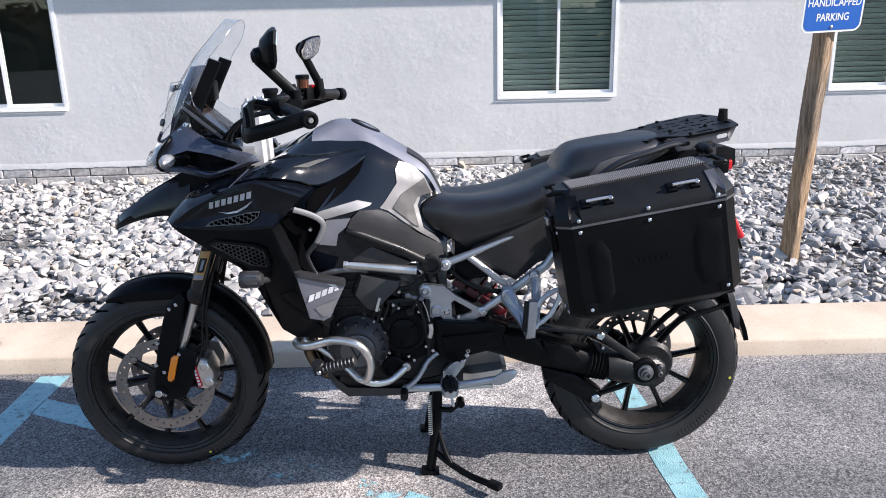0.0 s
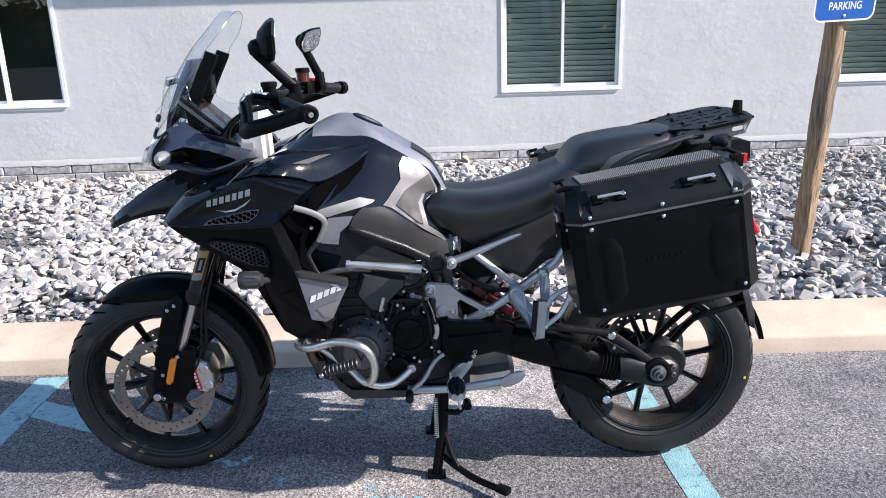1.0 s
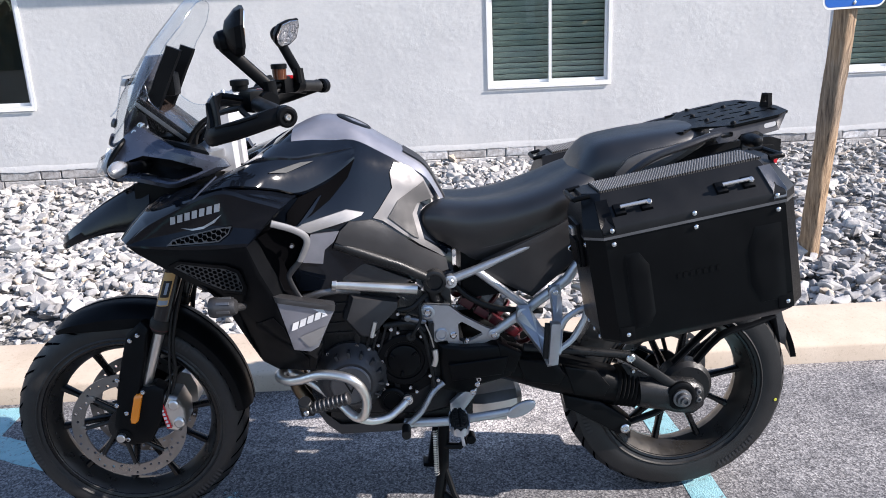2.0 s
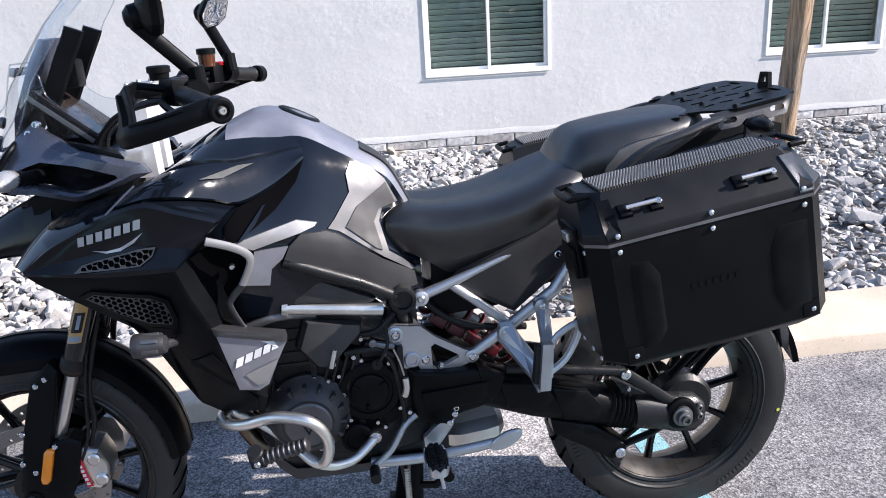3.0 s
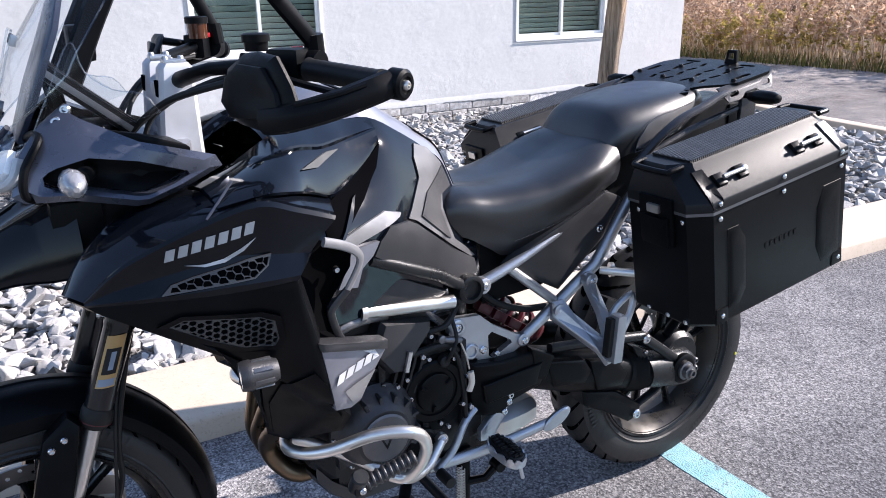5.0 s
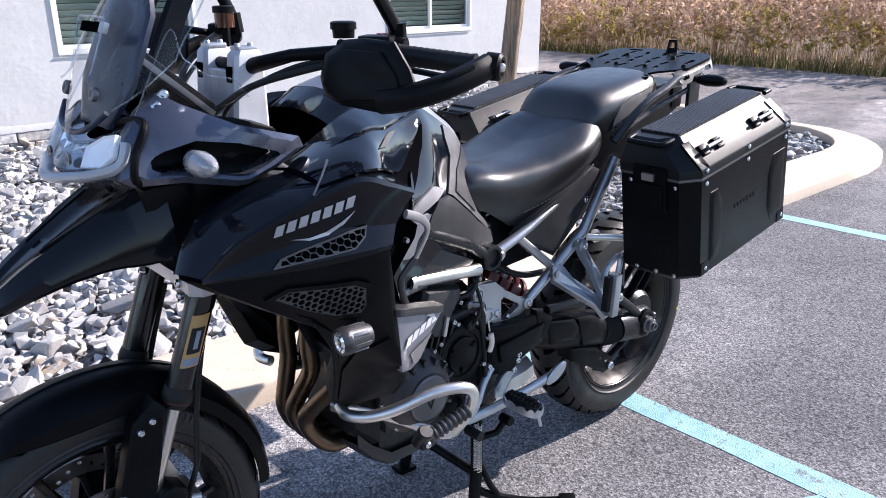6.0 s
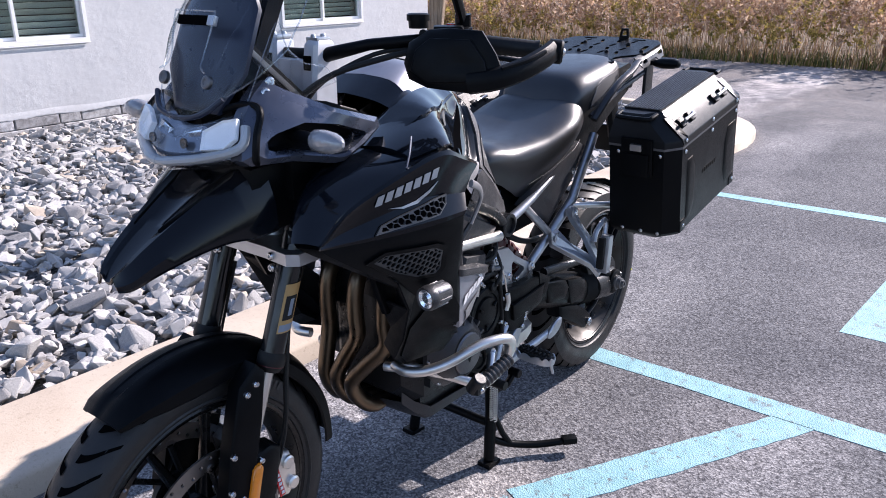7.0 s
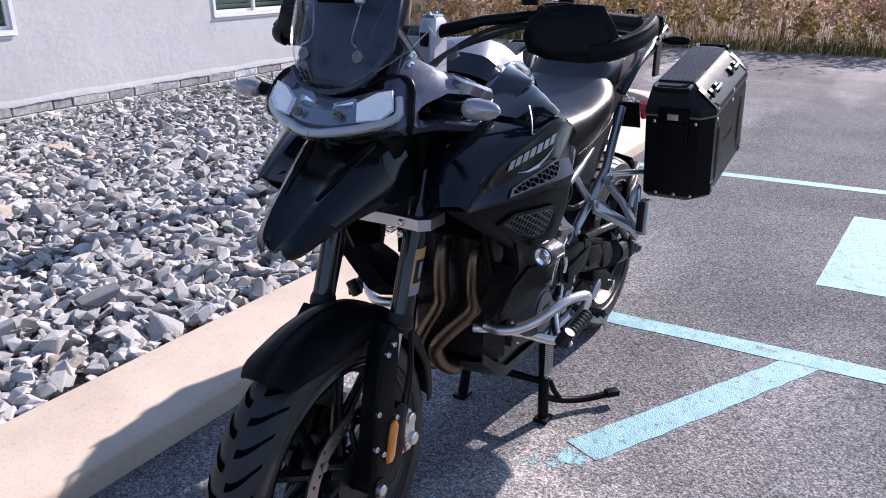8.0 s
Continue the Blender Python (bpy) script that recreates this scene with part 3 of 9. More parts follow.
# ---- sign on its leaning post ----
def sign_post():
    base, top = Vector((2.308, 4.41, 0.0)), Vector((2.290, 4.165, 2.15))
    post = tagged(new("sign_post"), "weathered split wooden post with a blue parking sign", "sign")
    d = (top - base).normalized()
    turn = Matrix.Rotation(radians(28), 3, "Z")
    a = (turn @ Vector((1, 0, 0)) - d * (turn @ Vector((1, 0, 0))).dot(d)).normalized()
    b = d.cross(a)
    bm = bmesh.new()
    rnd = random.Random(4)
    rows, n = [], 40
    for i in range(n + 1):
        c = base.lerp(top, i / n)
        ring = []
        for u, v in ((-1, -0.72), (-0.72, -1), (-0.25, -1), (0.2, -0.97), (0.72, -1), (1, -0.72), (1, 0.72), (0.72, 1), (-0.72, 1), (-1, 0.72)):
            k = 0.044 + rnd.uniform(-0.0013, 0.0013) + 0.0015 * math.sin(i * 0.55 + u * 3)
            if 6 < i < 12 and v < -0.9 and u > -0.1:
                k -= 0.007 * rnd.random()
            ring.append(c + a * u * k + b * v * k)
        rows.append(ring)
    grid_loft(bm, rows, True, True)
    part("post", bm, WOOD, post, angle=50)
    # plate faces the viewer's side, square to the lean
    right = Vector((0.985, 0.17, 0.0))
    right = (right - d * right.dot(d)).normalized()
    out = right.cross(d)
    org = base.lerp(top, 0.653) + out * 0.064 - right * 0.012
    place = lambda u, v, w: org + right * u + d * v + out * w

    def rounded(w, h, r, y0):
        pts = []
        for cx, cy, s in ((w / 2 - r, y0 + r, -90), (w / 2 - r, y0 + h - r, 0), (-w / 2 + r, y0 + h - r, 90), (-w / 2 + r, y0 + r, 180)):
            for k in range(6):
                q = radians(s + 18 * k)
                pts.append((cx + r * math.cos(q), cy + r * math.sin(q)))
        return pts
    bm = bmesh.new()
    sheet(bm, rounded(0.356, 0.508, 0.045, -0.004), [], 0.003, place)
    plate = part("sign_plate", bm, SIGN_WHITE, post, "blue plate with white border and letters")
    bm = bmesh.new()
    sheet(bm, rounded(0.336, 0.488, 0.036, 0.006), [], 0.0008, lambda u, v, w: place(u, v, w + 0.0012))
    part("sign_face", bm, SIGN_BLUE, plate)
    for text, y, size in (("HANDICAPPED", 0.128, 0.054), ("PARKING", 0.055, 0.054)):
        cu = bpy.data.curves.new("letters", "FONT")
        cu.body, cu.size, cu.align_x, cu.extrude = text, size, "CENTER", 0.0004
        cu.materials.append(SIGN_WHITE)
        cu.offset = 0.0006
        t = new("letters", cu)
        t.parent = plate
        o = place(0, y, 0.0018)
        t.matrix_basis = Matrix(((right.x * 0.86, d.x, out.x, o.x), (right.y * 0.86, d.y, out.y, o.y), (right.z * 0.86, d.z, out.z, o.z), (0, 0, 0, 1)))
    bm = bmesh.new()
    lathe(bm, [(0, 0.009), (0.003, 0.0085), (0.005, 0.005), (0.0055, 0.0)], place(0, 0.022, 0.0012), out, 12)
    part("bolt", bm, material("zinc_bolt", (0.6, 0.6, 0.6), 0.35, 1.0), plate)
    return post


sign_post()

# ---- brush at the lot's far side ----
def brush(name, mat, count, area, height, width, lean, seed, label, heads=0):
    """Blades, or twigs with drooping heads, as one mass of thin bent strips."""
    rnd = random.Random(seed)
    verts, faces = [], []
    x0, x1, y0, y1 = area
    for _ in range(count):
        x, y = rnd.uniform(x0, x1), rnd.uniform(y0, y1)
        clump = 0.75 + 0.4 * noise.noise(Vector((x * 0.5, y * 0.5, seed)))
        h = height * rnd.uniform(0.55, 1.1) * clump
        a = rnd.uniform(0, 6.283)
        lx, ly = math.cos(a) * lean * h * rnd.random(), math.sin(a) * lean * h * rnd.random()
        w = width * rnd.uniform(0.6, 1.4)
        px, py = math.cos(a + 1.57) * w, math.sin(a + 1.57) * w
        s = len(verts)
        for t in (0.0, 0.5, 1.0):
            cx, cy, cz = x + lx * t * t, y + ly * t * t, -0.05 + h * t
            k = 1.0 - 0.75 * t
            verts += [(cx - px * k, cy - py * k, cz), (cx + px * k, cy + py * k, cz)]
        faces += [(s, s + 1, s + 3, s + 2), (s + 2, s + 3, s + 5, s + 4)]
        for _h in range(heads):
            t = rnd.uniform(0.55, 1.05)
            cx, cy, cz = x + lx * t * t + rnd.gauss(0, 0.06), y + ly * t * t + rnd.gauss(0, 0.06), -0.05 + h * t
            r = rnd.uniform(0.02, 0.055)
            s = len(verts)
            verts += [(cx + rnd.gauss(0, r), cy + rnd.gauss(0, r), cz + rnd.gauss(0, r * 1.3)) for _k in range(4)]
            faces += [(s, s + 1, s + 2), (s, s + 2, s + 3)]
    o = raw(name, verts, faces, mat)
    return tagged(o, label, "dry brush", kind="stuff")


def weeds(name, mat, count, area, height, seed, label, fluff=12, spread=0.35):
    """Branching weeds: a stem, side shoots bending upward and loose tufts along them."""
    rnd = random.Random(seed)
    verts, faces = [], []
    x0, x1, y0, y1 = area

    def strand(p, q, r, w):
        s = len(verts)
        a = rnd.uniform(0, 3.14)
        d = Vector((math.cos(a) * w, math.sin(a) * w, 0))
        for c, k in ((p, 1.0), (q, 0.7), (r, 0.3)):
            verts.extend([tuple(c - d * k), tuple(c + d * k)])
        faces.extend([(s, s + 1, s + 3, s + 2), (s + 2, s + 3, s + 5, s + 4)])

    def tuft(c, r):
        s = len(verts)
        verts.extend([(c.x + rnd.gauss(0, r), c.y + rnd.gauss(0, r), c.z + rnd.gauss(0, r * 0.9)) for _k in range(3)])
        faces.append((s, s + 1, s + 2))

    for _ in range(count):
        x, y = rnd.uniform(x0, x1), rnd.uniform(y0, y1)
        h = height * rnd.uniform(0.6, 1.1) * (0.85 + 0.45 * noise.noise(Vector((x * 0.35, y * 0.35, seed))))
        foot = Vector((x, y, -0.05))
        tip = foot + Vector((rnd.gauss(0, 0.24) * h, rnd.gauss(0, 0.24) * h, h))
        mid = foot.lerp(tip, 0.5) + Vector((rnd.gauss(0, 0.03), rnd.gauss(0, 0.03), 0))
        strand(foot, mid, tip, 0.004)
        for _b in range(rnd.randint(4, 8)):
            t = rnd.uniform(0.3, 0.95)
            c = foot.lerp(mid, t * 2) if t < 0.5 else mid.lerp(tip, t * 2 - 1)
            a = rnd.uniform(0, 6.283)
            d = Vector((math.cos(a), math.sin(a), 0)) * spread * h * rnd.uniform(0.25, 0.7) * (1.1 - 0.5 * t)
            e = c + d + Vector((0, 0, rnd.uniform(0.10, 0.30) * h))
            strand(c, c.lerp(e, 0.55) + d * 0.12, e, 0.0035)
            for _f in range(fluff):
                k = rnd.uniform(0.35, 1.08)
                tuft(c.lerp(e, k), rnd.uniform(0.014, 0.032))
    return tagged(raw(name, verts, faces, mat), label, "dry brush", kind="stuff")


brush("dry_grass", STRAW, 5000, (11.25, 13.5, -6, 30), 0.5, 0.007, 0.5, 3, "tall dry straw-coloured grass along the lot's edge")
weeds("faded_goldenrod", PLUME, 2000, (11.4, 14.8, -6, 30), 1.6, 5, "faded pinkish-brown weeds with fluffy seed heads", 15, 0.55)
weeds("brown_scrub", TWIG, 1500, (12.0, 18.5, -8, 34), 2.4, 7, "bare brown branching scrub behind the grass", 8, 0.5)
weeds("yellow_weeds", OLIVE, 700, (11.3, 13.0, -6, 30), 0.95, 15, "olive and yellow leafy weeds in the brush", 14, 0.5)
brush("brush_twigs", TWIG, 3500, (12.2, 19, -8, 34), 2.5, 0.006, 0.5, 17, "thin bare twigs rising from the scrub", heads=2)
brush("low_weeds", GREEN, 5000, (11.1, 12.2, -6, 30), 0.30, 0.012, 0.8, 9, "low green and yellow weeds at the asphalt's edge")
for x, y in ((13.2, 8.9), (13.2, 3.4)):
    bm = bmesh.new()
    tube(bm, [(x, y, -0.06), (x + 0.02, y, 2.4)], 0.035, 8)
    tagged(part("post", bm, TWIG), "thin grey post standing in the brush", "post", "posts in the brush")

# distant woods all round, added out of view for the panes and paint to reflect
def woods():
    rnd = random.Random(21)
    verts, faces = [], []
    for _ in range(15000):
        a = rnd.uniform(0, 6.283)
        r = rnd.uniform(38, 48)
        z = rnd.uniform(0, 1) ** 1.2 * (3.2 + 1.2 * noise.noise(Vector((a * 6, 0, 3))))
        cx, cy = math.cos(a) * r, math.sin(a) * r
        s, k = len(verts), rnd.uniform(0.25, 0.7)
        verts += [(cx + rnd.gauss(0, k), cy + rnd.gauss(0, k), z + rnd.gauss(0, k)) for _k in range(4)]
        faces += [(s, s + 1, s + 2), (s, s + 2, s + 3)]
    return tagged(raw("far_woods", verts, faces, WOODS), "added ring of autumn woods out of view, for reflections", "woods", kind="stuff")


woods()

# ---- motorcycle: materials ----
from mathutils.bvhtree import BVHTree


def scuffed(name, color, rough, metal=0.0, coat=0.0, bump=0.0, scale=60.0, spread=0.12, spec=0.5):
    """A painted or moulded surface with faint dust and uneven gloss."""
    m = material(name, color, rough, metal, coat, spec)
    f = noise_of(m, 7.0, 6.0, 0.65)
    tint(m, ramp_of(m, f, [(0.3, tuple(c * 0.85 for c in color)), (0.7, tuple(min(1, c * 1.18 + 0.002) for c in color))]))
    tint(m, ramp_of(m, noise_of(m, 23.0, 5.0, 0.6), [(0.3, (max(0.02, rough - spread),) * 3), (0.7, (min(1, rough + spread),) * 3)]), "Roughness")
    if bump:
        bump_of(m, noise_of(m, scale, 3.0, 0.6), bump, 0.002)
    return m


GLOSS = scuffed("black_gloss_paint", (0.0020, 0.0034, 0.0065), 0.07, 0.0, 0.0, spread=0.02, spec=0.42)
SATIN_BLUE = scuffed("dark_blue_grey_satin", (0.075, 0.085, 0.115), 0.30, 0.6, 0.25)
SILVER = scuffed("silver_grey_paint", (0.235, 0.24, 0.275), 0.40, 0.6, 0.2, spread=0.05)
LIGHT_SILVER = scuffed("light_silver_paint", (0.215, 0.213, 0.218), 0.42, 0.35, 0.1)
MATT = scuffed("matt_black_plastic", (0.0018, 0.0022, 0.003), 0.40, spec=0.10, bump=0.12, scale=900.0)
POWDER = scuffed("black_powder_coat", (0.0018, 0.0022, 0.0028), 0.36, spec=0.11, spread=0.04, bump=0.15, scale=1200.0)
KNEE = scuffed("satin_grey_knee_panel", (0.105, 0.104, 0.108), 0.44, 0.4)
GREY_PLASTIC = scuffed("dark_grey_plastic", (0.026, 0.026, 0.028), 0.46, spec=0.35, bump=0.2, scale=1000.0)
CAST = scuffed("black_cast_alloy", (0.009, 0.0095, 0.0105), 0.34, 0.15, spec=0.34, bump=0.25, scale=700.0)
GREY_CAST = scuffed("grey_cast_alloy", (0.16, 0.16, 0.165), 0.38, 0.8, bump=0.3, scale=500.0)
ALLOY = scuffed("silver_cast_alloy", (0.46, 0.475, 0.50), 0.34, 0.85, spread=0.05, bump=0.25, scale=500.0)
STEEL = scuffed("brushed_stainless", (0.64, 0.62, 0.59), 0.33, 0.95, spread=0.04)
BOLT = scuffed("zinc_bolt_head", (0.62, 0.62, 0.62), 0.24, 1.0)
GREY_DARK = scuffed("dark_grey_cast", (0.048, 0.048, 0.051), 0.4, 0.6, bump=0.3, scale=500.0)
NOSE = scuffed("deep_black_panel", (0.0018, 0.0028, 0.0052), 0.13, 0.0, 0.0, spread=0.03, spec=0.3)
HEADER = scuffed("heat_tinted_steel", (0.15, 0.108, 0.072), 0.36, 0.95)
RUBBER = scuffed("tyre_rubber", (0.013, 0.013, 0.0135), 0.5, spec=0.42, bump=0.3, scale=400.0)
BLACK_RUBBER = scuffed("black_rubber", (0.006, 0.006, 0.006), 0.55, spec=0.3)
FORK_TUBE = scuffed("black_anodised_tube", (0.005, 0.0055, 0.007), 0.17, spec=0.5)
DISC = scuffed("brake_disc_steel", (0.24, 0.232, 0.228), 0.36, 1.0)
RIM = scuffed("black_rim_paint", (0.005, 0.005, 0.0055), 0.24, 0.0, 0.1, spec=0.25)
LID = scuffed("satin_black_lid", (0.008, 0.0085, 0.0095), 0.38, spec=0.2, spread=0.04, bump=0.1, scale=1200.0)
RIM_WELL = scuffed("dark_anodised_rim", (0.060, 0.056, 0.052), 0.34, 0.7)
LEATHER = scuffed("black_seat_vinyl", (0.007, 0.0072, 0.008), 0.35, spec=0.75, bump=0.10, scale=700.0, spread=0.04)
GREY_LEATHER = scuffed("grey_seat_vinyl", (0.065, 0.065, 0.068), 0.5, bump=0.12, scale=700.0)
RED = scuffed("red_anodised_spring", (0.060, 0.003, 0.007), 0.38, 0.2, 0.2)
RED_LENS = scuffed("red_lens", (0.5, 0.008, 0.015), 0.12, 0.0, 0.5)
AMBER = scuffed("amber_reflector", (0.75, 0.22, 0.01), 0.16, 0.0, 0.6)
AMBER_DARK = scuffed("amber_reservoir", (0.062, 0.018, 0.006), 0.18, 0.0, 0.5)
DOT_YELLOW = material("yellow_paint_dot", (0.5, 0.5, 0.06), 0.6)
MARK_SILVER = scuffed("silver_marking", (0.42, 0.43, 0.44), 0.4, 0.3)
VENT_EDGE = scuffed("vent_edge_grey", (0.05, 0.052, 0.055), 0.35, 0.3)
WHITE_MARK = material("white_marking", (0.62, 0.62, 0.63), 0.45)
LABEL_PALE = material("pale_label_mark", (0.20, 0.24, 0.30), 0.5)
LABEL_TAN = material("tan_label", (0.42, 0.25, 0.09), 0.5)
SCREEN_DARK = scuffed("display_glass", (0.022, 0.016, 0.014), 0.22, 0.0, 0.5)
MIRROR = material("mirror_glass", (0.82, 0.83, 0.84), 0.03, 1.0)
RISER = scuffed("bead_blasted_silver", (0.56, 0.57, 0.60), 0.45, 0.25)
VENT_GREY = scuffed("smoked_grey_insert", (0.05, 0.053, 0.055), 0.55, spec=0.2)
# gloss-free near-black: shade inside slots, gaps and ducts put into the colour
SHADE_BLACK = material("shade_black", (0.003, 0.003, 0.0035), 0.8, spec=0.0)
WEAVE = scuffed("ribbed_rubber_mat", (0.014, 0.014, 0.015), 0.5)
MAT_TOP = scuffed("mat_tread_rubber", (0.13, 0.132, 0.138), 0.42)
wt = WEAVE.node_tree.nodes.new("ShaderNodeTexWave")
wt.inputs["Scale"].default_value = 55.0
wt.inputs["Distortion"].default_value = 0.0
WEAVE.node_tree.links.new(coords(WEAVE), wt.inputs["Vector"])
bump_of(WEAVE, wt.outputs["Fac"], 0.9, 0.006)
SCREEN = glass_material("clear_windscreen", (0.93, 0.95, 0.965), 0.04, 1.30)
LENS = glass_material("clear_lamp_lens", (0.97, 0.98, 0.99), 0.02, 1.25)
REFLECTOR = scuffed("lamp_reflector", (0.80, 0.83, 0.88), 0.16, 0.9, bump=0.35, scale=30.0)
LAMP_HOUSING = scuffed("grey_lamp_housing", (0.17, 0.19, 0.23), 0.22, 0.6, 0.3)
SMOKED = scuffed("clear_grey_lens", (0.30, 0.305, 0.32), 0.14, 0.3, 0.6, bump=0.9, scale=90.0)
REFLECTION_WHITE = scuffed("white_painted_reflection", (0.86, 0.88, 0.90), 0.25, 0.0, 0.4)
GUIDE = scuffed("frosted_light_guide", (0.36, 0.385, 0.41), 0.35, 0.0, 0.3)

# ---- motorcycle: frame of reference: x to the tail, s to its left side, z up ----
bike = tagged(new("motorcycle"), "black and silver adventure touring motorcycle with panniers on its centre stand", "motorcycle")
bike.location = (0, 2.525, 0)
FRONT, REAR = (-0.765, 0.325), (0.826, 0.338)


def V(x, s, z, sg=1):
    return Vector((x, -s * sg, z))


def pts(sg, *rows):
    return [V(x, s, z, sg) for x, s, z in rows]


def mk(name, mat, build, parent=bike, label="", angle=35.0):
    bm = bmesh.new()
    build(bm)
    return part(name, bm, mat, parent, label, angle)


def newell(ps):
    n = Vector((0, 0, 0))
    for i, p in enumerate(ps):
        q = ps[(i + 1) % len(ps)]
        n += Vector(((p.y - q.y) * (p.z + q.z), (p.z - q.z) * (p.x + q.x), (p.x - q.x) * (p.y + q.y)))
    return n.normalized()


def panel(bm, ps, thick=0.02, puff=0.006, out=None, inset=0.12):
    """A moulded cover: rim, rolled edge and a slightly swollen face over the outline ps."""
    n = newell(ps)
    out = out or Vector((0, -1 if sum(p.y for p in ps) < 0 else 1, 0))
    if n.dot(out) < 0:
        n = -n
    c = sum(ps, Vector((0, 0, 0))) / len(ps)
    rings = []
    for k, d in ((0.0, -thick), (0.0, -0.002), (0.02, 0.0), (inset, puff * 0.7), (0.5, puff)):
        rings.append([bm.verts.new(p.lerp(c, k) + n * d) for p in ps])
    m = len(ps)
    for a, b in zip(rings, rings[1:]):
        for i in range(m):
            bm.faces.new((a[i], a[(i + 1) % m], b[(i + 1) % m], b[i]))
    cv = bm.verts.new(c + n * puff)
    for i in range(m):
        bm.faces.new((rings[-1][i], rings[-1][(i + 1) % m], cv))
    bm.faces.new(rings[0][::-1])
    return bm


def tree_of(*obs):
    """A ray tree over parts, in the machine's own space."""
    vs, fs = [], []
    for o in obs:
        k = len(vs)
        vs += [v.co.copy() for v in o.data.vertices]
        fs += [[k + i for i in p.vertices] for p in o.data.polygons]
    return BVHTree.FromPolygons(vs, fs)


def draped(tree, sg, lift=0.002, far=0.5):
    """Maps side-view (x, z) onto the machine's flank."""
    def place(u, v, w):
        hit = tree.ray_cast(Vector((u, -0.9 * sg, v)), Vector((0, sg, 0)))
        if hit[0] is None:
            hit = tree.find_nearest(Vector((u, -far * sg, v)))
        return hit[0] + Vector((0, -sg, 0)) * (lift + w)
    return place


def fill(bm, outline, holes, depth, to3d, step=0.012):
    """sheet() with inner points, for curved ground."""
    from mathutils.geometry import delaunay_2d_cdt
    loops = []
    for lp in [list(outline)] + [list(h) for h in holes]:
        d = []
        for i, p in enumerate(lp):
            q = lp[(i + 1) % len(lp)]
            k = max(1, int(math.dist(p, q) / step))
            d += [(p[0] + (q[0] - p[0]) * j / k, p[1] + (q[1] - p[1]) * j / k) for j in range(k)]
        loops.append(d)
    ps, es = [], []
    for lp in loops:
        s = len(ps)
        ps += [Vector(p) for p in lp]
        es += [(s + i, s + (i + 1) % len(lp)) for i in range(len(lp))]
    us, ws = [p[0] for p in loops[0]], [p[1] for p in loops[0]]
    for i in range(int((max(us) - min(us)) / step) + 1):
        for j in range(int((max(ws) - min(ws)) / step) + 1):
            p = (min(us) + (i + 0.5) * step, min(ws) + (j + 0.5) * step)
            if inside(p, loops[0]) and not any(inside(p, h) for h in loops[1:]) and min(math.dist(p, q) for lp in loops for q in lp) > step * 0.4:
                ps.append(Vector(p))
    vs, es2, fs, *_ = delaunay_2d_cdt(ps, es, [], 0, 1e-6)
    top = [bm.verts.new(to3d(v.x, v.y, 0.0)) for v in vs]
    bot = [bm.verts.new(to3d(v.x, v.y, -depth)) for v in vs]
    count = {}
    for f in fs:
        c = sum((vs[i] for i in f), Vector((0, 0))) / len(f)
        if not inside(c, loops[0]) or any(inside(c, h) for h in loops[1:]):
            continue
        bm.faces.new([top[i] for i in f])
        bm.faces.new([bot[i] for i in reversed(f)])
        for i in range(len(f)):
            k = tuple(sorted((f[i], f[(i + 1) % len(f)])))
            count[k] = count.get(k, 0) + 1
    for (i, j), c in count.items():
        if c == 1:
            bm.faces.new((top[i], top[j], bot[j], bot[i]))
    for v in [v for v in bm.verts if not v.link_faces]:
        bm.verts.remove(v)
    return bm


def bolt(bm, p, axis, r=0.007, h=0.005):
    """A domed socket-head screw."""
    axis = Vector(axis).normalized()
    p = Vector(p)
    lathe(bm, [(-0.004, r), (h * 0.5, r), (h, r * 0.72), (h, r * 0.45), (h * 0.4, r * 0.42), (h * 0.4, 0.0)], p, axis, 14)
    return bm


def clipped(poly, frame_, margin=0.0022):
    """A small polygon cut back to stay inside a roughly convex outline."""
    area = sum(p[0] * q[1] - q[0] * p[1] for p, q in zip(frame_, frame_[1:] + frame_[:1]))
    ring = frame_ if area > 0 else frame_[::-1]
    out = list(poly)
    for p, q in zip(ring, ring[1:] + ring[:1]):
        nx, ny = -(q[1] - p[1]), q[0] - p[0]
        ln = math.hypot(nx, ny)
        nx, ny = nx / ln, ny / ln
        d = [(v[0] - p[0]) * nx + (v[1] - p[1]) * ny - margin for v in out]
        res = []
        for k in range(len(out)):
            j = (k + 1) % len(out)
            if d[k] >= 0:
                res.append(out[k])
            if d[k] * d[j] < 0:
                t = d[k] / (d[k] - d[j])
                res.append((out[k][0] + (out[j][0] - out[k][0]) * t, out[k][1] + (out[j][1] - out[k][1]) * t))
        out = res
        if len(out) < 3:
            return None
    size = abs(sum(p[0] * q[1] - q[0] * p[1] for p, q in zip(out, out[1:] + out[:1]))) / 2
    return out if size > 2.2e-5 else None


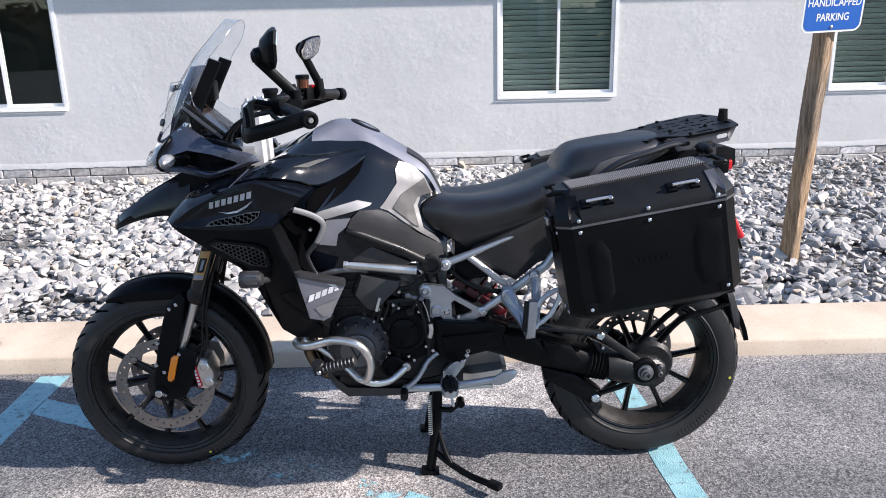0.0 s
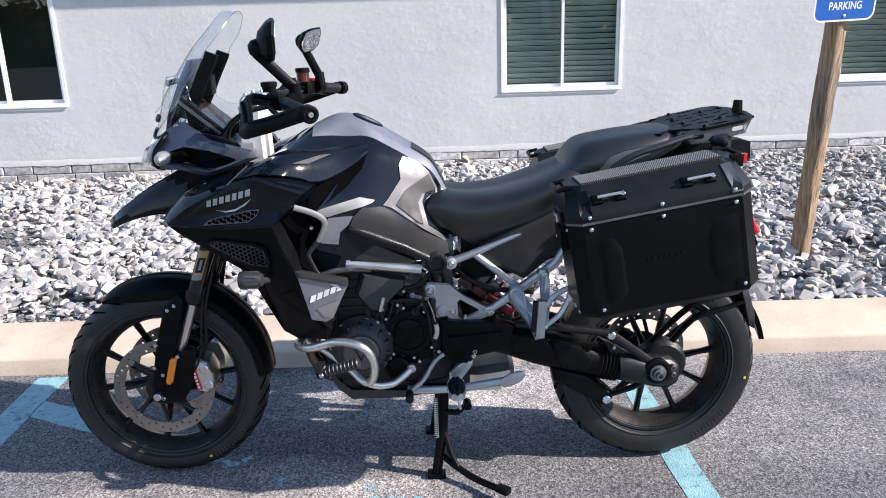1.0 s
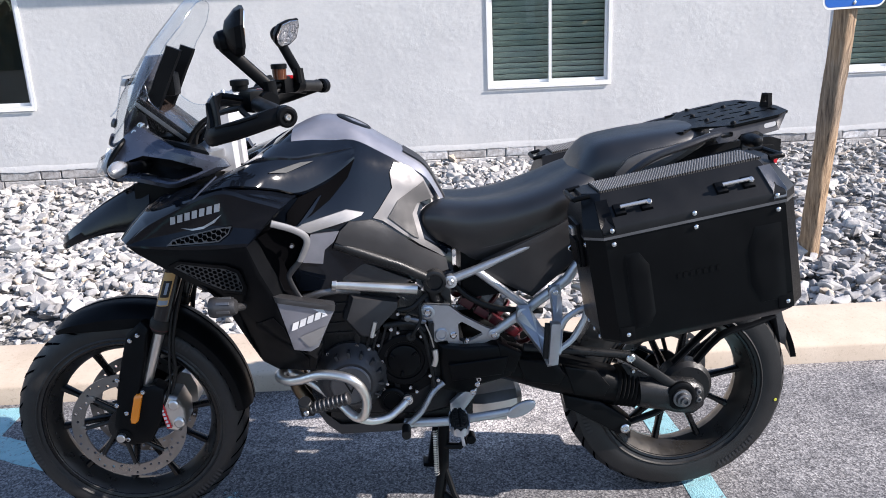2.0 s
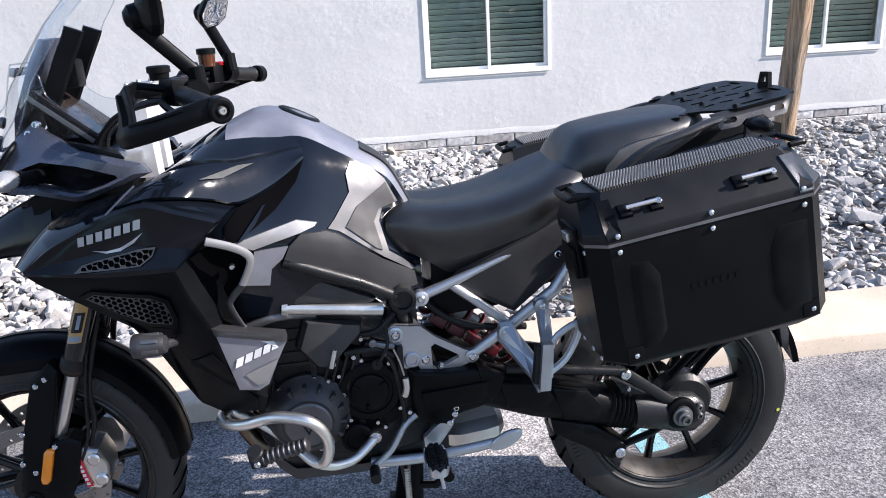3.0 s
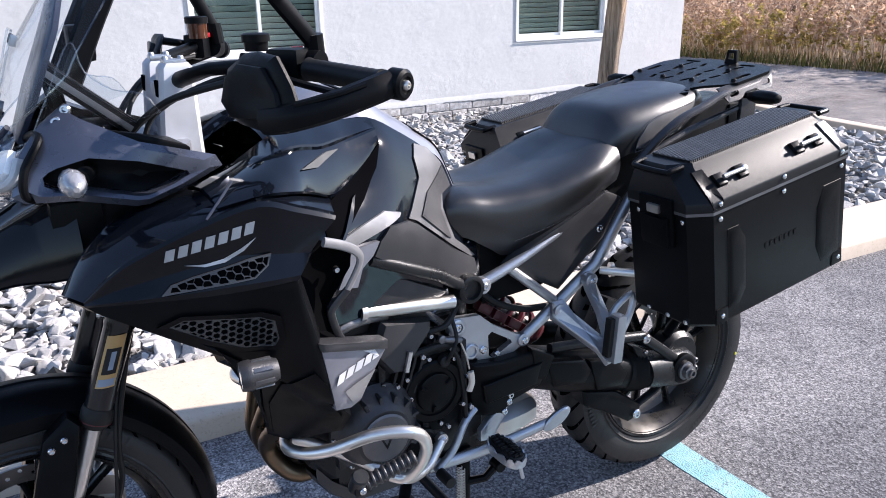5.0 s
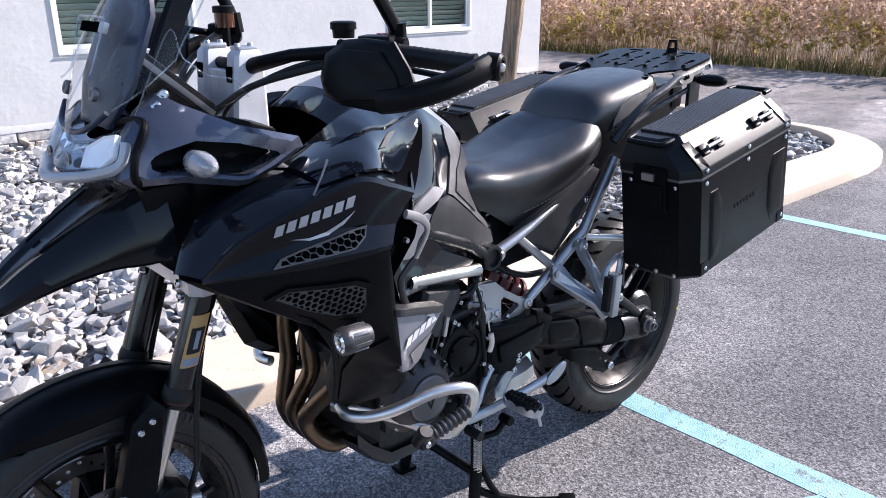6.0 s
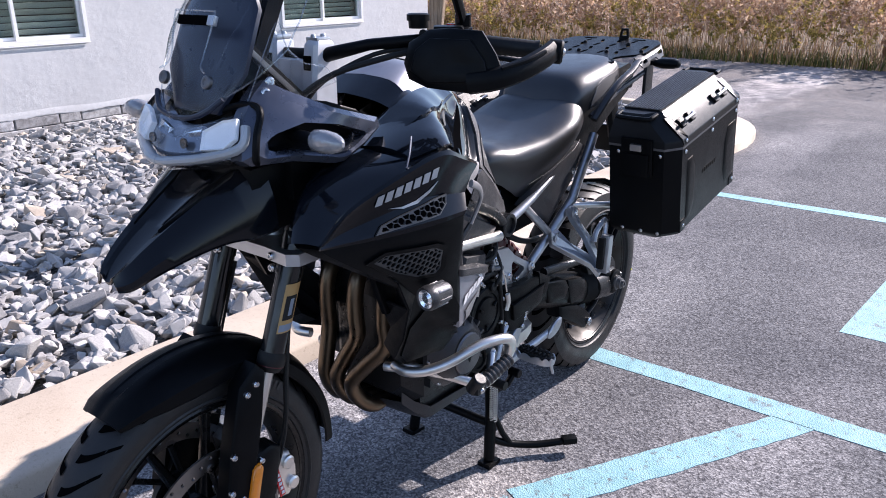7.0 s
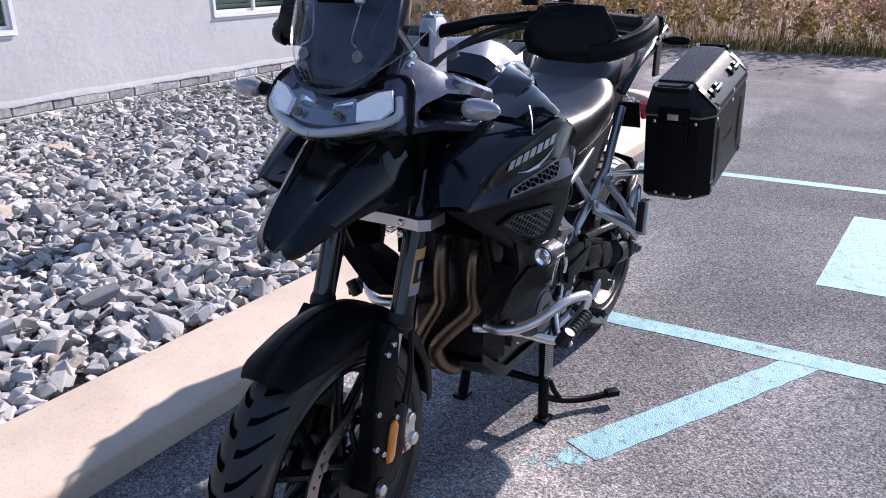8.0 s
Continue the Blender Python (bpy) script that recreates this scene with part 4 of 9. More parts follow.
# ---- wheels ----
def wheel(name, cx, cz, radius, width, rim_r, spokes, label, off=0.0):
    c = V(cx, off, cz)
    ax = (0, -1, 0)
    w = width / 2
    hub = mk("wheel", RIM, lambda bm: (
        lathe(bm, [(-w * 0.86, rim_r + 0.006), (-w * 0.9, rim_r + 0.001), (-w * 0.84, rim_r - 0.008), (-w * 0.62, rim_r - 0.016), (-w * 0.3, rim_r - 0.026), (0, rim_r - 0.031),
                   (w * 0.3, rim_r - 0.026), (w * 0.62, rim_r - 0.016), (w * 0.84, rim_r - 0.008), (w * 0.9, rim_r + 0.001), (w * 0.86, rim_r + 0.006), (0, rim_r - 0.018)], c, ax, 64, True),
        lathe(bm, [(-0.055, 0.0), (-0.055, 0.038), (-0.03, 0.05), (0.03, 0.05), (0.055, 0.038), (0.055, 0.0)], c, ax, 28)), label=label)
    for sd in (1, -1):
        mk("rim_well", RIM_WELL, lambda bm: lathe(bm, [(sd * w * 0.88, rim_r - 0.006), (sd * w * 0.62, rim_r - 0.0175), (sd * w * 0.30, rim_r - 0.0275), (0.0, rim_r - 0.0325)], c, ax, 64), hub, "dark anodised inside of the rim")
    # tyre carcass
    prof = [(-w * 0.84, rim_r + 0.002), (-w * 0.97, rim_r + 0.02), (-w, (rim_r + radius) / 2), (-w * 0.93, radius - 0.026), (-w * 0.72, radius - 0.012), (-w * 0.38, radius - 0.003), (0, radius)]
    prof = prof + [(-u, r) for u, r in prof[-2::-1]]
    tyre = mk("tyre", RUBBER, lambda bm: lathe(bm, prof, c, ax, 72), hub, "black road tyre with slanted tread grooves", angle=30)

    def ridge(bm):
        # raised rim protector, sidewall lettering as bars
        for sd in (1, -1):
            lathe(bm, [(sd * w * 0.93, rim_r + 0.012), (sd * (w * 0.99 + 0.001), rim_r + 0.015), (sd * w * 0.97, rim_r + 0.019)], c, ax, 72)
    mk("rim_protector", RUBBER, ridge, hub)
    # tread grooves: near-black strips just above the crown, the grooves' shade painted on
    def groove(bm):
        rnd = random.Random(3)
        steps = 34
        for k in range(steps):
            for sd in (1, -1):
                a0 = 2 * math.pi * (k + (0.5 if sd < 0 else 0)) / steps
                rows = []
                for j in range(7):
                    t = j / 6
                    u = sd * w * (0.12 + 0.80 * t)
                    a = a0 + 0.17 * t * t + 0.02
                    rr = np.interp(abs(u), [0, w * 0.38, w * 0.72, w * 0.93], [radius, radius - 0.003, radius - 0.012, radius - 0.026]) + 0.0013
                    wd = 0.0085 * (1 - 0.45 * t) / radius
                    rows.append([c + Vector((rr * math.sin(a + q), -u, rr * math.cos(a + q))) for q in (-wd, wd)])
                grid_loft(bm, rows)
    mk("groove_shade", SHADE_BLACK, groove, hub)
    for k in range(spokes):
        a = 2 * math.pi * (k + 0.3) / spokes
        d, t = Vector((math.sin(a), 0, math.cos(a))), Vector((math.cos(a), 0, -math.sin(a)))
        sd = 1 if k % 2 else -1

        def spoke(bm):
            rows = []
            for r, hw, th, off in ((0.04, 0.013, 0.022, 0.020), (0.09, 0.010, 0.016, 0.018), (rim_r * 0.7, 0.008, 0.012, 0.012), (rim_r - 0.028, 0.010, 0.014, 0.008), (rim_r - 0.016, 0.016, 0.018, 0.006)):
                o = c + d * r + Vector((0, sd * off, 0))
                rows.append([o + t * hw * x + Vector((0, th * y, 0)) for x, y in ((-1, -0.5), (-0.5, -1), (0.5, -1), (1, -0.5), (1, 0.5), (0.5, 1), (-0.5, 1), (-1, 0.5))])
            grid_loft(bm, rows, True, True)
        mk("spoke", RIM, spoke, hub)
    for sd in (1, -1):
        for start, n in ((2.2, 11), (4.3, 9), (0.4, 8)):
            def bars(bm):
                for k in range(n):
                    a = start + k * 0.045
                    rr = (rim_r + radius) / 2 + 0.004
                    o = c + Vector((rr * math.sin(a), -sd * (w + 0.0002), rr * math.cos(a)))
                    d, t = Vector((math.sin(a), 0, math.cos(a))), Vector((math.cos(a), 0, -math.sin(a)))
                    q = [o + d * (0.009 * y) + t * (0.0035 * x) + Vector((0, -sd * 0.0008, 0)) for x, y in ((-1, -1), (1, -1), (1, 1), (-1, 1))]
                    bm.faces.new([bm.verts.new(p) for p in q])
            mk("sidewall_marking", GREY_PLASTIC, bars, hub, "raised unreadable sidewall lettering")
    a = 2.72 if cx < 0 else 1.75
    mk("paint_dot", DOT_YELLOW, lambda bm: lathe(bm, [(0, 0.0048), (0.0012, 0.0045), (0.0012, 0.0)], c + Vector((math.sin(a) * (radius - 0.038), -w * 0.985 - 0.0005, math.cos(a) * (radius - 0.038))), ax, 12), hub, "small yellow paint dot")
    return hub


def brake_disc(hub, cx, cz, s, r0, r1):
    c = V(cx, s, cz)
    holes = []
    for k in range(40):
        a = 2 * math.pi * k / 40
        rr = r0 + (r1 - r0) * (0.25, 0.5, 0.75, 0.5)[k % 4]
        holes.append(regular(rr * math.cos(a), rr * math.sin(a), 0.0042, 8))
    d = mk("brake_disc", DISC, lambda bm: sheet(bm, regular(0, 0, r1, 80), [regular(0, 0, r0, 60)] + holes, 0.005, lambda u, v, w: c + Vector((u, -0.0025 - w, v))), hub, "drilled steel brake disc", angle=25)

    def carrier(bm):
        for k in range(8):
            a = 2 * math.pi * k / 8
            p = c + Vector((math.cos(a) * (r0 - 0.002), 0, math.sin(a) * (r0 - 0.002)))
            tube(bm, [c + Vector((math.cos(a - 0.4) * 0.045, 0, math.sin(a - 0.4) * 0.045)), p], 0.0065, 8)
        lathe(bm, [(-0.006, 0.02), (-0.006, 0.058), (0.006, 0.058), (0.006, 0.02)], c, (0, -1, 0), 28, True)
    mk("disc_spider", CAST, carrier, hub)

    def bobbins(bm):
        for k in range(8):
            a = 2 * math.pi * k / 8
            lathe(bm, [(-0.004, 0.010), (0.005, 0.010), (0.006, 0.006), (0.006, 0.0)], c + Vector((math.cos(a) * (r0 + 0.003), 0, math.sin(a) * (r0 + 0.003))), (0, -1 if s > 0 else 1, 0), 12)
    mk("disc_bobbin", DISC, bobbins, hub)


fw = wheel("front", FRONT[0], FRONT[1], 0.325, 0.118, 0.246, 10, "black cast front wheel with ten thin spokes")
for s in (0.068, -0.068):
    brake_disc(fw, FRONT[0], FRONT[1], s, 0.125, 0.160)
rw = wheel("rear", REAR[0], REAR[1], 0.335, 0.150, 0.232, 10, "black cast rear wheel with ten spokes", 0.03)
brake_disc(rw, REAR[0], REAR[1], -0.055, 0.105, 0.141)

# ---- fork ----
FK0, FK1 = (-0.460, 1.075), (-0.738, 0.335)


def fork_at(z):
    t = (z - FK1[1]) / (FK0[1] - FK1[1])
    return FK1[0] + (FK0[0] - FK1[0]) * t


def fork_part(sg):
    s = 0.102
    f = mk("fork_leg", FORK_TUBE, lambda bm: (
        tube(bm, [V(fork_at(1.09), s, 1.09, sg), V(fork_at(0.80), s, 0.80, sg)], 0.0265, 24),
        tube(bm, [V(fork_at(0.80), s, 0.80, sg), V(fork_at(0.655), s, 0.655, sg)], 0.0250, 24)), label="black upside-down fork leg")
    mk("fork_seal", BLACK_RUBBER, lambda bm: lathe(bm, [(0, 0.0), (0, 0.026), (0.010, 0.0285), (0.024, 0.0285), (0.03, 0.026), (0.04, 0.020)], V(fork_at(0.657), s, 0.657, sg), V(fork_at(0.5), s, 0.5, sg) - V(fork_at(0.657), s, 0.657, sg), 20), f)
    mk("fork_ring", RED, lambda bm: lathe(bm, [(0.0, 0.0225), (0.0, 0.0275), (0.007, 0.0275), (0.007, 0.0225)], V(fork_at(0.637), s, 0.637, sg), V(fork_at(0.5), s, 0.5, sg) - V(fork_at(0.637), s, 0.637, sg), 20, True), f, "thin red ring")
    mk("fork_slider", STEEL, lambda bm: tube(bm, [V(fork_at(0.63), s - 0.006, 0.63, sg), V(fork_at(0.40), s - 0.010, 0.40, sg)], 0.0150, 20), f, "bright steel slider")
    # cast foot and brake lug
    def foot(bm):
        panel(bm, pts(sg, (-0.66, s + 0.022, 0.47), (-0.635, s + 0.022, 0.455), (-0.655, s + 0.022, 0.36), (-0.69, s + 0.024, 0.30), (-0.745, s + 0.024, 0.293), (-0.785, s + 0.024, 0.32), (-0.775, s + 0.024, 0.37), (-0.725, s + 0.022, 0.46)), 0.05, 0.004)
        tube(bm, pts(sg, (FRONT[0] + 0.005, s + 0.03, FRONT[1]), (FRONT[0] + 0.005, 0.03, FRONT[1])), 0.021, 16)
    mk("fork_foot", MATT, foot, f)
    # guard in front of the slider
    mk("fork_guard", MATT, lambda bm: panel(bm, pts(sg, (-0.672, s + 0.014, 0.655), (-0.655, s + 0.018, 0.635), (-0.674, s + 0.022, 0.545), (-0.706, s + 0.026, 0.43), (-0.726, s + 0.026, 0.325), (-0.775, s + 0.024, 0.32), (-0.785, s + 0.022, 0.35), (-0.752, s + 0.018, 0.50), (-0.715, s + 0.014, 0.62)), 0.036, 0.005), f, "black plastic fork guard")

    def screws(bm):
        for x, z in ((-0.682, 0.620), (-0.704, 0.606), (-0.752, 0.495), (-0.765, 0.42), (-0.742, 0.395), (-0.75, 0.315), (-0.690, 0.455)):
            bolt(bm, V(x, s + 0.028 - (0.006 if z > 0.6 else 0), z, sg), (0, -sg, 0), 0.0065, 0.005)
    mk("guard_screw", BOLT, screws, f)
    mk("side_reflector", AMBER, lambda bm: panel(bm, pts(sg, (-0.707, s + 0.034, 0.452), (-0.696, s + 0.034, 0.452), (-0.692, s + 0.034, 0.445), (-0.712, s + 0.034, 0.372), (-0.722, s + 0.034, 0.363), (-0.733, s + 0.034, 0.366), (-0.734, s + 0.034, 0.376), (-0.714, s + 0.034, 0.446)), 0.008, 0.004), f, "long amber side reflector")
    # brake caliper behind the leg
    cal = mk("brake_caliper", STEEL, lambda bm: (
        panel(bm, pts(sg, (-0.665, 0.108, 0.418), (-0.640, 0.110, 0.436), (-0.606, 0.110, 0.425), (-0.590, 0.108, 0.385), (-0.592, 0.108, 0.34), (-0.615, 0.108, 0.318), (-0.648, 0.108, 0.325), (-0.655, 0.110, 0.37)), 0.075, 0.008),
        [lathe(bm, [(0, 0.015), (0.006, 0.015), (0.009, 0.011), (0.009, 0.0)], V(x, 0.116, z, sg), (0, -sg, 0), 18) for x, z in ((-0.617, 0.405), (-0.608, 0.35))]), f, "polished brake caliper with red marking")
    mk("caliper_marking", RED_LENS, lambda bm: panel(bm, pts(sg, (-0.657, 0.120, 0.408), (-0.645, 0.120, 0.412), (-0.630, 0.120, 0.335), (-0.643, 0.120, 0.333)), 0.003, 0.0005), cal, "red unreadable marking")
    for k in range(6):
        z = 0.402 - k * 0.0115
        mk("caliper_letter", WHITE_MARK, lambda bm: box(bm, (-0.0035, -0.0008, -0.0035), (0.0035, 0.0008, 0.0035), 0, Matrix.Translation(V(-0.6505 + k * 0.0024, 0.1218, z, sg))), cal)
    mk("brake_hose", BLACK_RUBBER, lambda bm: tube(bm, pts(sg, (-0.625, 0.10, 0.43), (-0.602, 0.105, 0.50), (-0.598, 0.11, 0.58), (-0.575, 0.10, 0.68), (-0.545, 0.09, 0.78)), 0.0055, 8, 6), f)
    mk("sensor_wire", BLACK_RUBBER, lambda bm: tube(bm, pts(sg, (-0.645, 0.115, 0.40), (-0.618, 0.118, 0.47), (-0.608, 0.12, 0.55), (-0.59, 0.11, 0.66), (-0.56, 0.09, 0.75)), 0.0035, 6, 6), f)
    if sg > 0:
        def tag(bm, z0, z1, a0, a1, r):
            # curved sticker patch on the tube, angles from the front towards the outside
            rows = []
            for z in (z0, (z0 + z1) / 2, z1):
                rows.append([V(fork_at(z) - r * math.cos(a0 + (a1 - a0) * k / 8), s + r * math.sin(a0 + (a1 - a0) * k / 8), z) for k in range(9)])
            grid_loft(bm, rows)
        mk("fork_label", LABEL_TAN, lambda bm: tag(bm, 0.700, 0.792, 0.75, 2.0, 0.0272), f, "tan sticker with unreadable dark marks")
        mk("label_mark", BLACK_RUBBER, lambda bm: tag(bm, 0.724, 0.770, 0.95, 1.85, 0.0276), f)
        mk("label_mark", LABEL_PALE, lambda bm: tag(bm, 0.732, 0.764, 1.30, 1.60, 0.0280), f)
        mk("label_mark", LABEL_PALE, lambda bm: tag(bm, 0.703, 0.716, 0.85, 1.9, 0.0276), f)
    return f


for sg in (1, -1):
    fork_part(sg)
def clamp(bm):
    for z, w in ((0.845, 0.024), (1.095, 0.022)):
        x = fork_at(z)
        sheet(bm, [(-0.15, -0.028), (-0.13, -0.045), (-0.06, -0.038), (0.06, -0.038), (0.13, -0.045), (0.15, -0.028), (0.15, 0.028), (0.10, 0.05), (-0.10, 0.05), (-0.15, 0.028)], [], w, lambda u, v, d: V(x + v, u, z + d + w / 2))
    tube(bm, [V(fork_at(0.82) + 0.035, 0, 0.82), V(fork_at(1.1) + 0.035, 0, 1.1)], 0.03, 16)
yoke = mk("fork_clamp", ALLOY, clamp, label="silver cast fork clamps")
def clamp_screws(bm):
    for s in (0.085, -0.085):
        for dz in (0.006, -0.018):
            bolt(bm, V(fork_at(0.845) - 0.042, s, 0.838 + dz), (-1, 0, 0.1), 0.008, 0.006)
mk("clamp_screw", BOLT, clamp_screws, yoke)
mk("axle", STEEL, lambda bm: rod(bm, V(FRONT[0], 0.145, FRONT[1]), V(FRONT[0], -0.145, FRONT[1]), 0.012, 16, 0.002))

# ---- front mudguard ----
def mudguard(bm):
    rows = []
    cx, cz = FRONT
    deg = [119, 117, 112, 104, 96, 88, 80, 70, 60, 40, 20, 4]
    rad = [.341, .346, .351, .355, .358, .361, .364, .367, .367, .360, .353, .345]
    wid = [.058, .066, .072, .076, .079, .080, .080, .079, .078, .076, .073, .066]
    for i in range(36):
        q = 119 - 115 * i / 35
        a = radians(q)
        base = float(np.interp(-q, [-d for d in deg], rad))
        hw = float(np.interp(-q, [-d for d in deg], wid))
        drop = float(np.interp(-q, [-119, -114, -104, -94, -84, -70, -4], [.012, .026, .050, .060, .060, .048, .036]))
        ring = []
        for u, d in ((-1, 1.0), (-0.99, 0.55), (-0.84, 0.32), (-0.50, 0.10), (-0.40, 0.02), (-0.16, 0.0), (-0.12, 0.05), (0.12, 0.05), (0.16, 0.0), (0.40, 0.02), (0.50, 0.10), (0.84, 0.32), (0.99, 0.55), (1, 1.0)):
            r = base - drop * d
            ring.append(Vector((cx + r * math.cos(a), -hw * u, cz + r * math.sin(a))))
        inner = [Vector((p.x - 0.004 * math.cos(a), p.y * 0.96, p.z - 0.004 * math.sin(a))) for p in reversed(ring)]
        rows.append(ring + inner)
    grid_loft(bm, rows, True, True)
mk("front_mudguard", MATT, mudguard, label="matt black moulded front mudguard", angle=28)

# ---- tank body ----
TANK = [(-0.28, [(0, 1.112), (.08, 1.104), (.125, 1.092), (.16, 1.05), (.205, .99), (.250, .945), (.252, .89), (.20, .745)]),
        (-0.225, [(0, 1.147), (.080, 1.140), (.118, 1.119), (.150, 1.088), (.202, 1.02), (.262, .950), (.264, .90), (.205, .745)]),
        (-0.15, [(0, 1.174), (.070, 1.160), (.098, 1.112), (.138, 1.080), (.180, 1.02), (.230, .950), (.232, .90), (.195, .745)]),
        (-0.07, [(0, 1.157), (.066, 1.146), (.102, 1.114), (.143, 1.072), (.168, 1.01), (.197, .945), (.208, .89), (.182, .745)]),
        (0.0, [(0, 1.115), (.058, 1.104), (.098, 1.078), (.124, 1.04), (.147, .98), (.167, .92), (.182, .86), (.170, .745)]),
        (0.06, [(0, 1.077), (.046, 1.068), (.086, 1.040), (.108, 1.00), (.122, .955), (.144, .90), (.163, .85), (.160, .745)]),
        (0.115, [(0, 1.036), (.040, 1.028), (.068, 1.000), (.080, .965), (.090, .925), (.115, .87), (.138, .83), (.145, .745)]),
        (0.15, [(0, .975), (.033, .967), (.056, .940), (.064, .912), (.077, .88), (.100, .845), (.122, .815), (.135, .745)]),
        (0.175, [(0, .915), (.030, .91), (.050, .895), (.058, .875), (.070, .855), (.092, .835), (.114, .81), (.128, .745)])]


def tank_rows(i0, i1, a=0, b=9, lift=0.0, n=4):
    """Stations a..b of the tank, profile points i0..i1, both sides when i0 is the crown."""
    lines = [spline([V(x, p[i][0] + lift, p[i][1] + lift * 0.5) for x, p in TANK[a:b]], n) for i in range(i0, i1 + 1)]
    rows = []
    for st in zip(*lines):
        sec = spline(list(st), 3)
        if i0 == 0:
            sec = [Vector((p.x, -p.y, p.z)) for p in reversed(sec[1:])] + sec
        rows.append(sec)
    return rows


tank = mk("fuel_tank", SILVER, lambda bm: (grid_loft(bm, tank_rows(0, 2, 1, 9))), label="silver-grey fuel tank top", angle=40)
mk("tank_front", GLOSS, lambda bm: grid_loft(bm, tank_rows(0, 2, 0, 2, -0.001)), tank, "black gloss front of the tank", angle=40)
mk("tank_pad", GREY_PLASTIC, lambda bm: grid_loft(bm, tank_rows(0, 1, 5, 9, 0.005)), tank, "dark grey pad at the tank's rear", angle=40)
flank_of = {}
mk("filler_cap", MATT, lambda bm: lathe(bm, [(0, 0.0), (0, 0.05), (0.006, 0.05), (0.009, 0.044), (0.009, 0.0)], V(-0.070, 0, 1.1445), (0.48, 0, 1), 32), tank)
for sg in (1, -1):
    flank = flank_of[sg] = mk("tank_side", GLOSS, lambda bm: grid_loft(bm, [[Vector((p.x, p.y * sg, p.z)) for p in r] for r in tank_rows(2, 7)]), label="black gloss tank side", angle=40)
    tr = tree_of(flank, tank)
    on = draped(tr, sg, 0.004)
    mk("silver_panel", KNEE, lambda bm: fill(bm, [(.033, 1.051), (.073, 1.036), (.108, 1.000), (.134, .945), (.096, .940), (.086, .915), (.102, .848), (.135, .822), (.163, .795), (.150, .796), (.088, .840), (-.004, .913), (-.028, .924), (-.013, .939), (.025, .989), (.021, 1.028)], [], 0.006, on), flank, "silver knee panel")
    # the grey inlay is dished between its silver edges
    on2 = draped(tr, sg, 0.0075)
    mk("grey_panel", GREY_PLASTIC, lambda bm: fill(bm, [(.109, .993), (.128, .945), (.088, .940), (.074, .917), (.088, .855), (.075, .862), (.011, .919), (.039, .957)], [], 0.004, on2), flank, "dark grey inlay")
    mk("side_cover", GREY_PLASTIC, lambda bm: fill(bm, [(-.124, .876), (-.111, .904), (-.087, .925), (-.032, .921), (-.006, .907), (.086, .834), (.158, .790), (.163, .760), (.096, .748), (-.01, .806)], [], 0.008, draped(tr, sg, 0.008)), flank, "matt dark grey side cover")
    mk("silver_panel", LIGHT_SILVER, lambda bm: fill(bm, [(-.219, .933), (-.176, .940), (-.092, .955), (-.050, .942), (-.056, .936), (-.084, .929), (-.182, .911)], [], 0.006, draped(tr, sg, 0.008)), flank)
    mk("silver_panel", SILVER, lambda bm: fill(bm, [(-.181, .906), (-.113, .904), (-.128, .878), (-.152, .859), (-.160, .821), (-.207, .832), (-.189, .877)], [], 0.006, draped(tr, sg, 0.006)), flank)
    mk("lower_cover", GREY_DARK, lambda bm: panel(bm, pts(sg, (-0.121, 0.196, 0.842), (-0.124, 0.194, 0.764), (0.050, 0.176, 0.738), (0.062, 0.176, 0.750)), 0.03, 0.003), flank, "dark triangular infill cover")

# ---- engine frame tubes ----
def main_frame(bm):
    for sg in (1, -1):
        tube(bm, pts(sg, (-0.130, 0.212, 0.868), (0.03, 0.190, 0.796), (0.105, 0.165, 0.748)), 0.0135, 14)
        tube(bm, pts(sg, (-0.13, 0.208, 0.866), (-0.20, 0.19, 0.875), (-0.33, 0.08, 0.90)), 0.0135, 14)
        tube(bm, pts(sg, (0.105, 0.140, 0.735), (0.13, 0.11, 0.66), (0.14, 0.10, 0.50)), 0.018, 14)
        lathe(bm, [(0, 0.0), (0, 0.031), (0.028, 0.031), (0.03, 0.027), (0.03, 0.022), (0.022, 0.02), (0.022, 0.0)], V(0.122, 0.15, 0.738, sg), (0, -sg, 0), 28)
mk("main_frame", CAST, main_frame, label="dark tubular main frame")
for sg in (1, -1):
    mk("frame_tube", STEEL, lambda bm: (tube(bm, pts(sg, (-0.135, 0.185, 0.752), (0.075, 0.175, 0.722)), 0.0145, 16), lathe(bm, [(0, 0.0), (0, 0.018), (0.012, 0.018), (0.012, 0.0)], V(-0.145, 0.187, 0.753, sg), V(1, 0, -0.15, sg), 16)), label="bare satin steel frame tube")

# ---- fairing ----
SPEAR_TOP = [(-.622, .262, .911), (-.582, .266, .944), (-.541, .276, .970), (-.45, .308, 1.014), (-.365, .334, 1.042), (-.30, .334, 1.022), (-.234, .321, .995)]
SPEAR_LOW = [(-.622, .262, .905), (-.580, .272, .903), (-.53, .288, .902), (-.47, .310, .903), (-.42, .328, .906), (-.37, .343, .910), (-.318, .352, .914)]
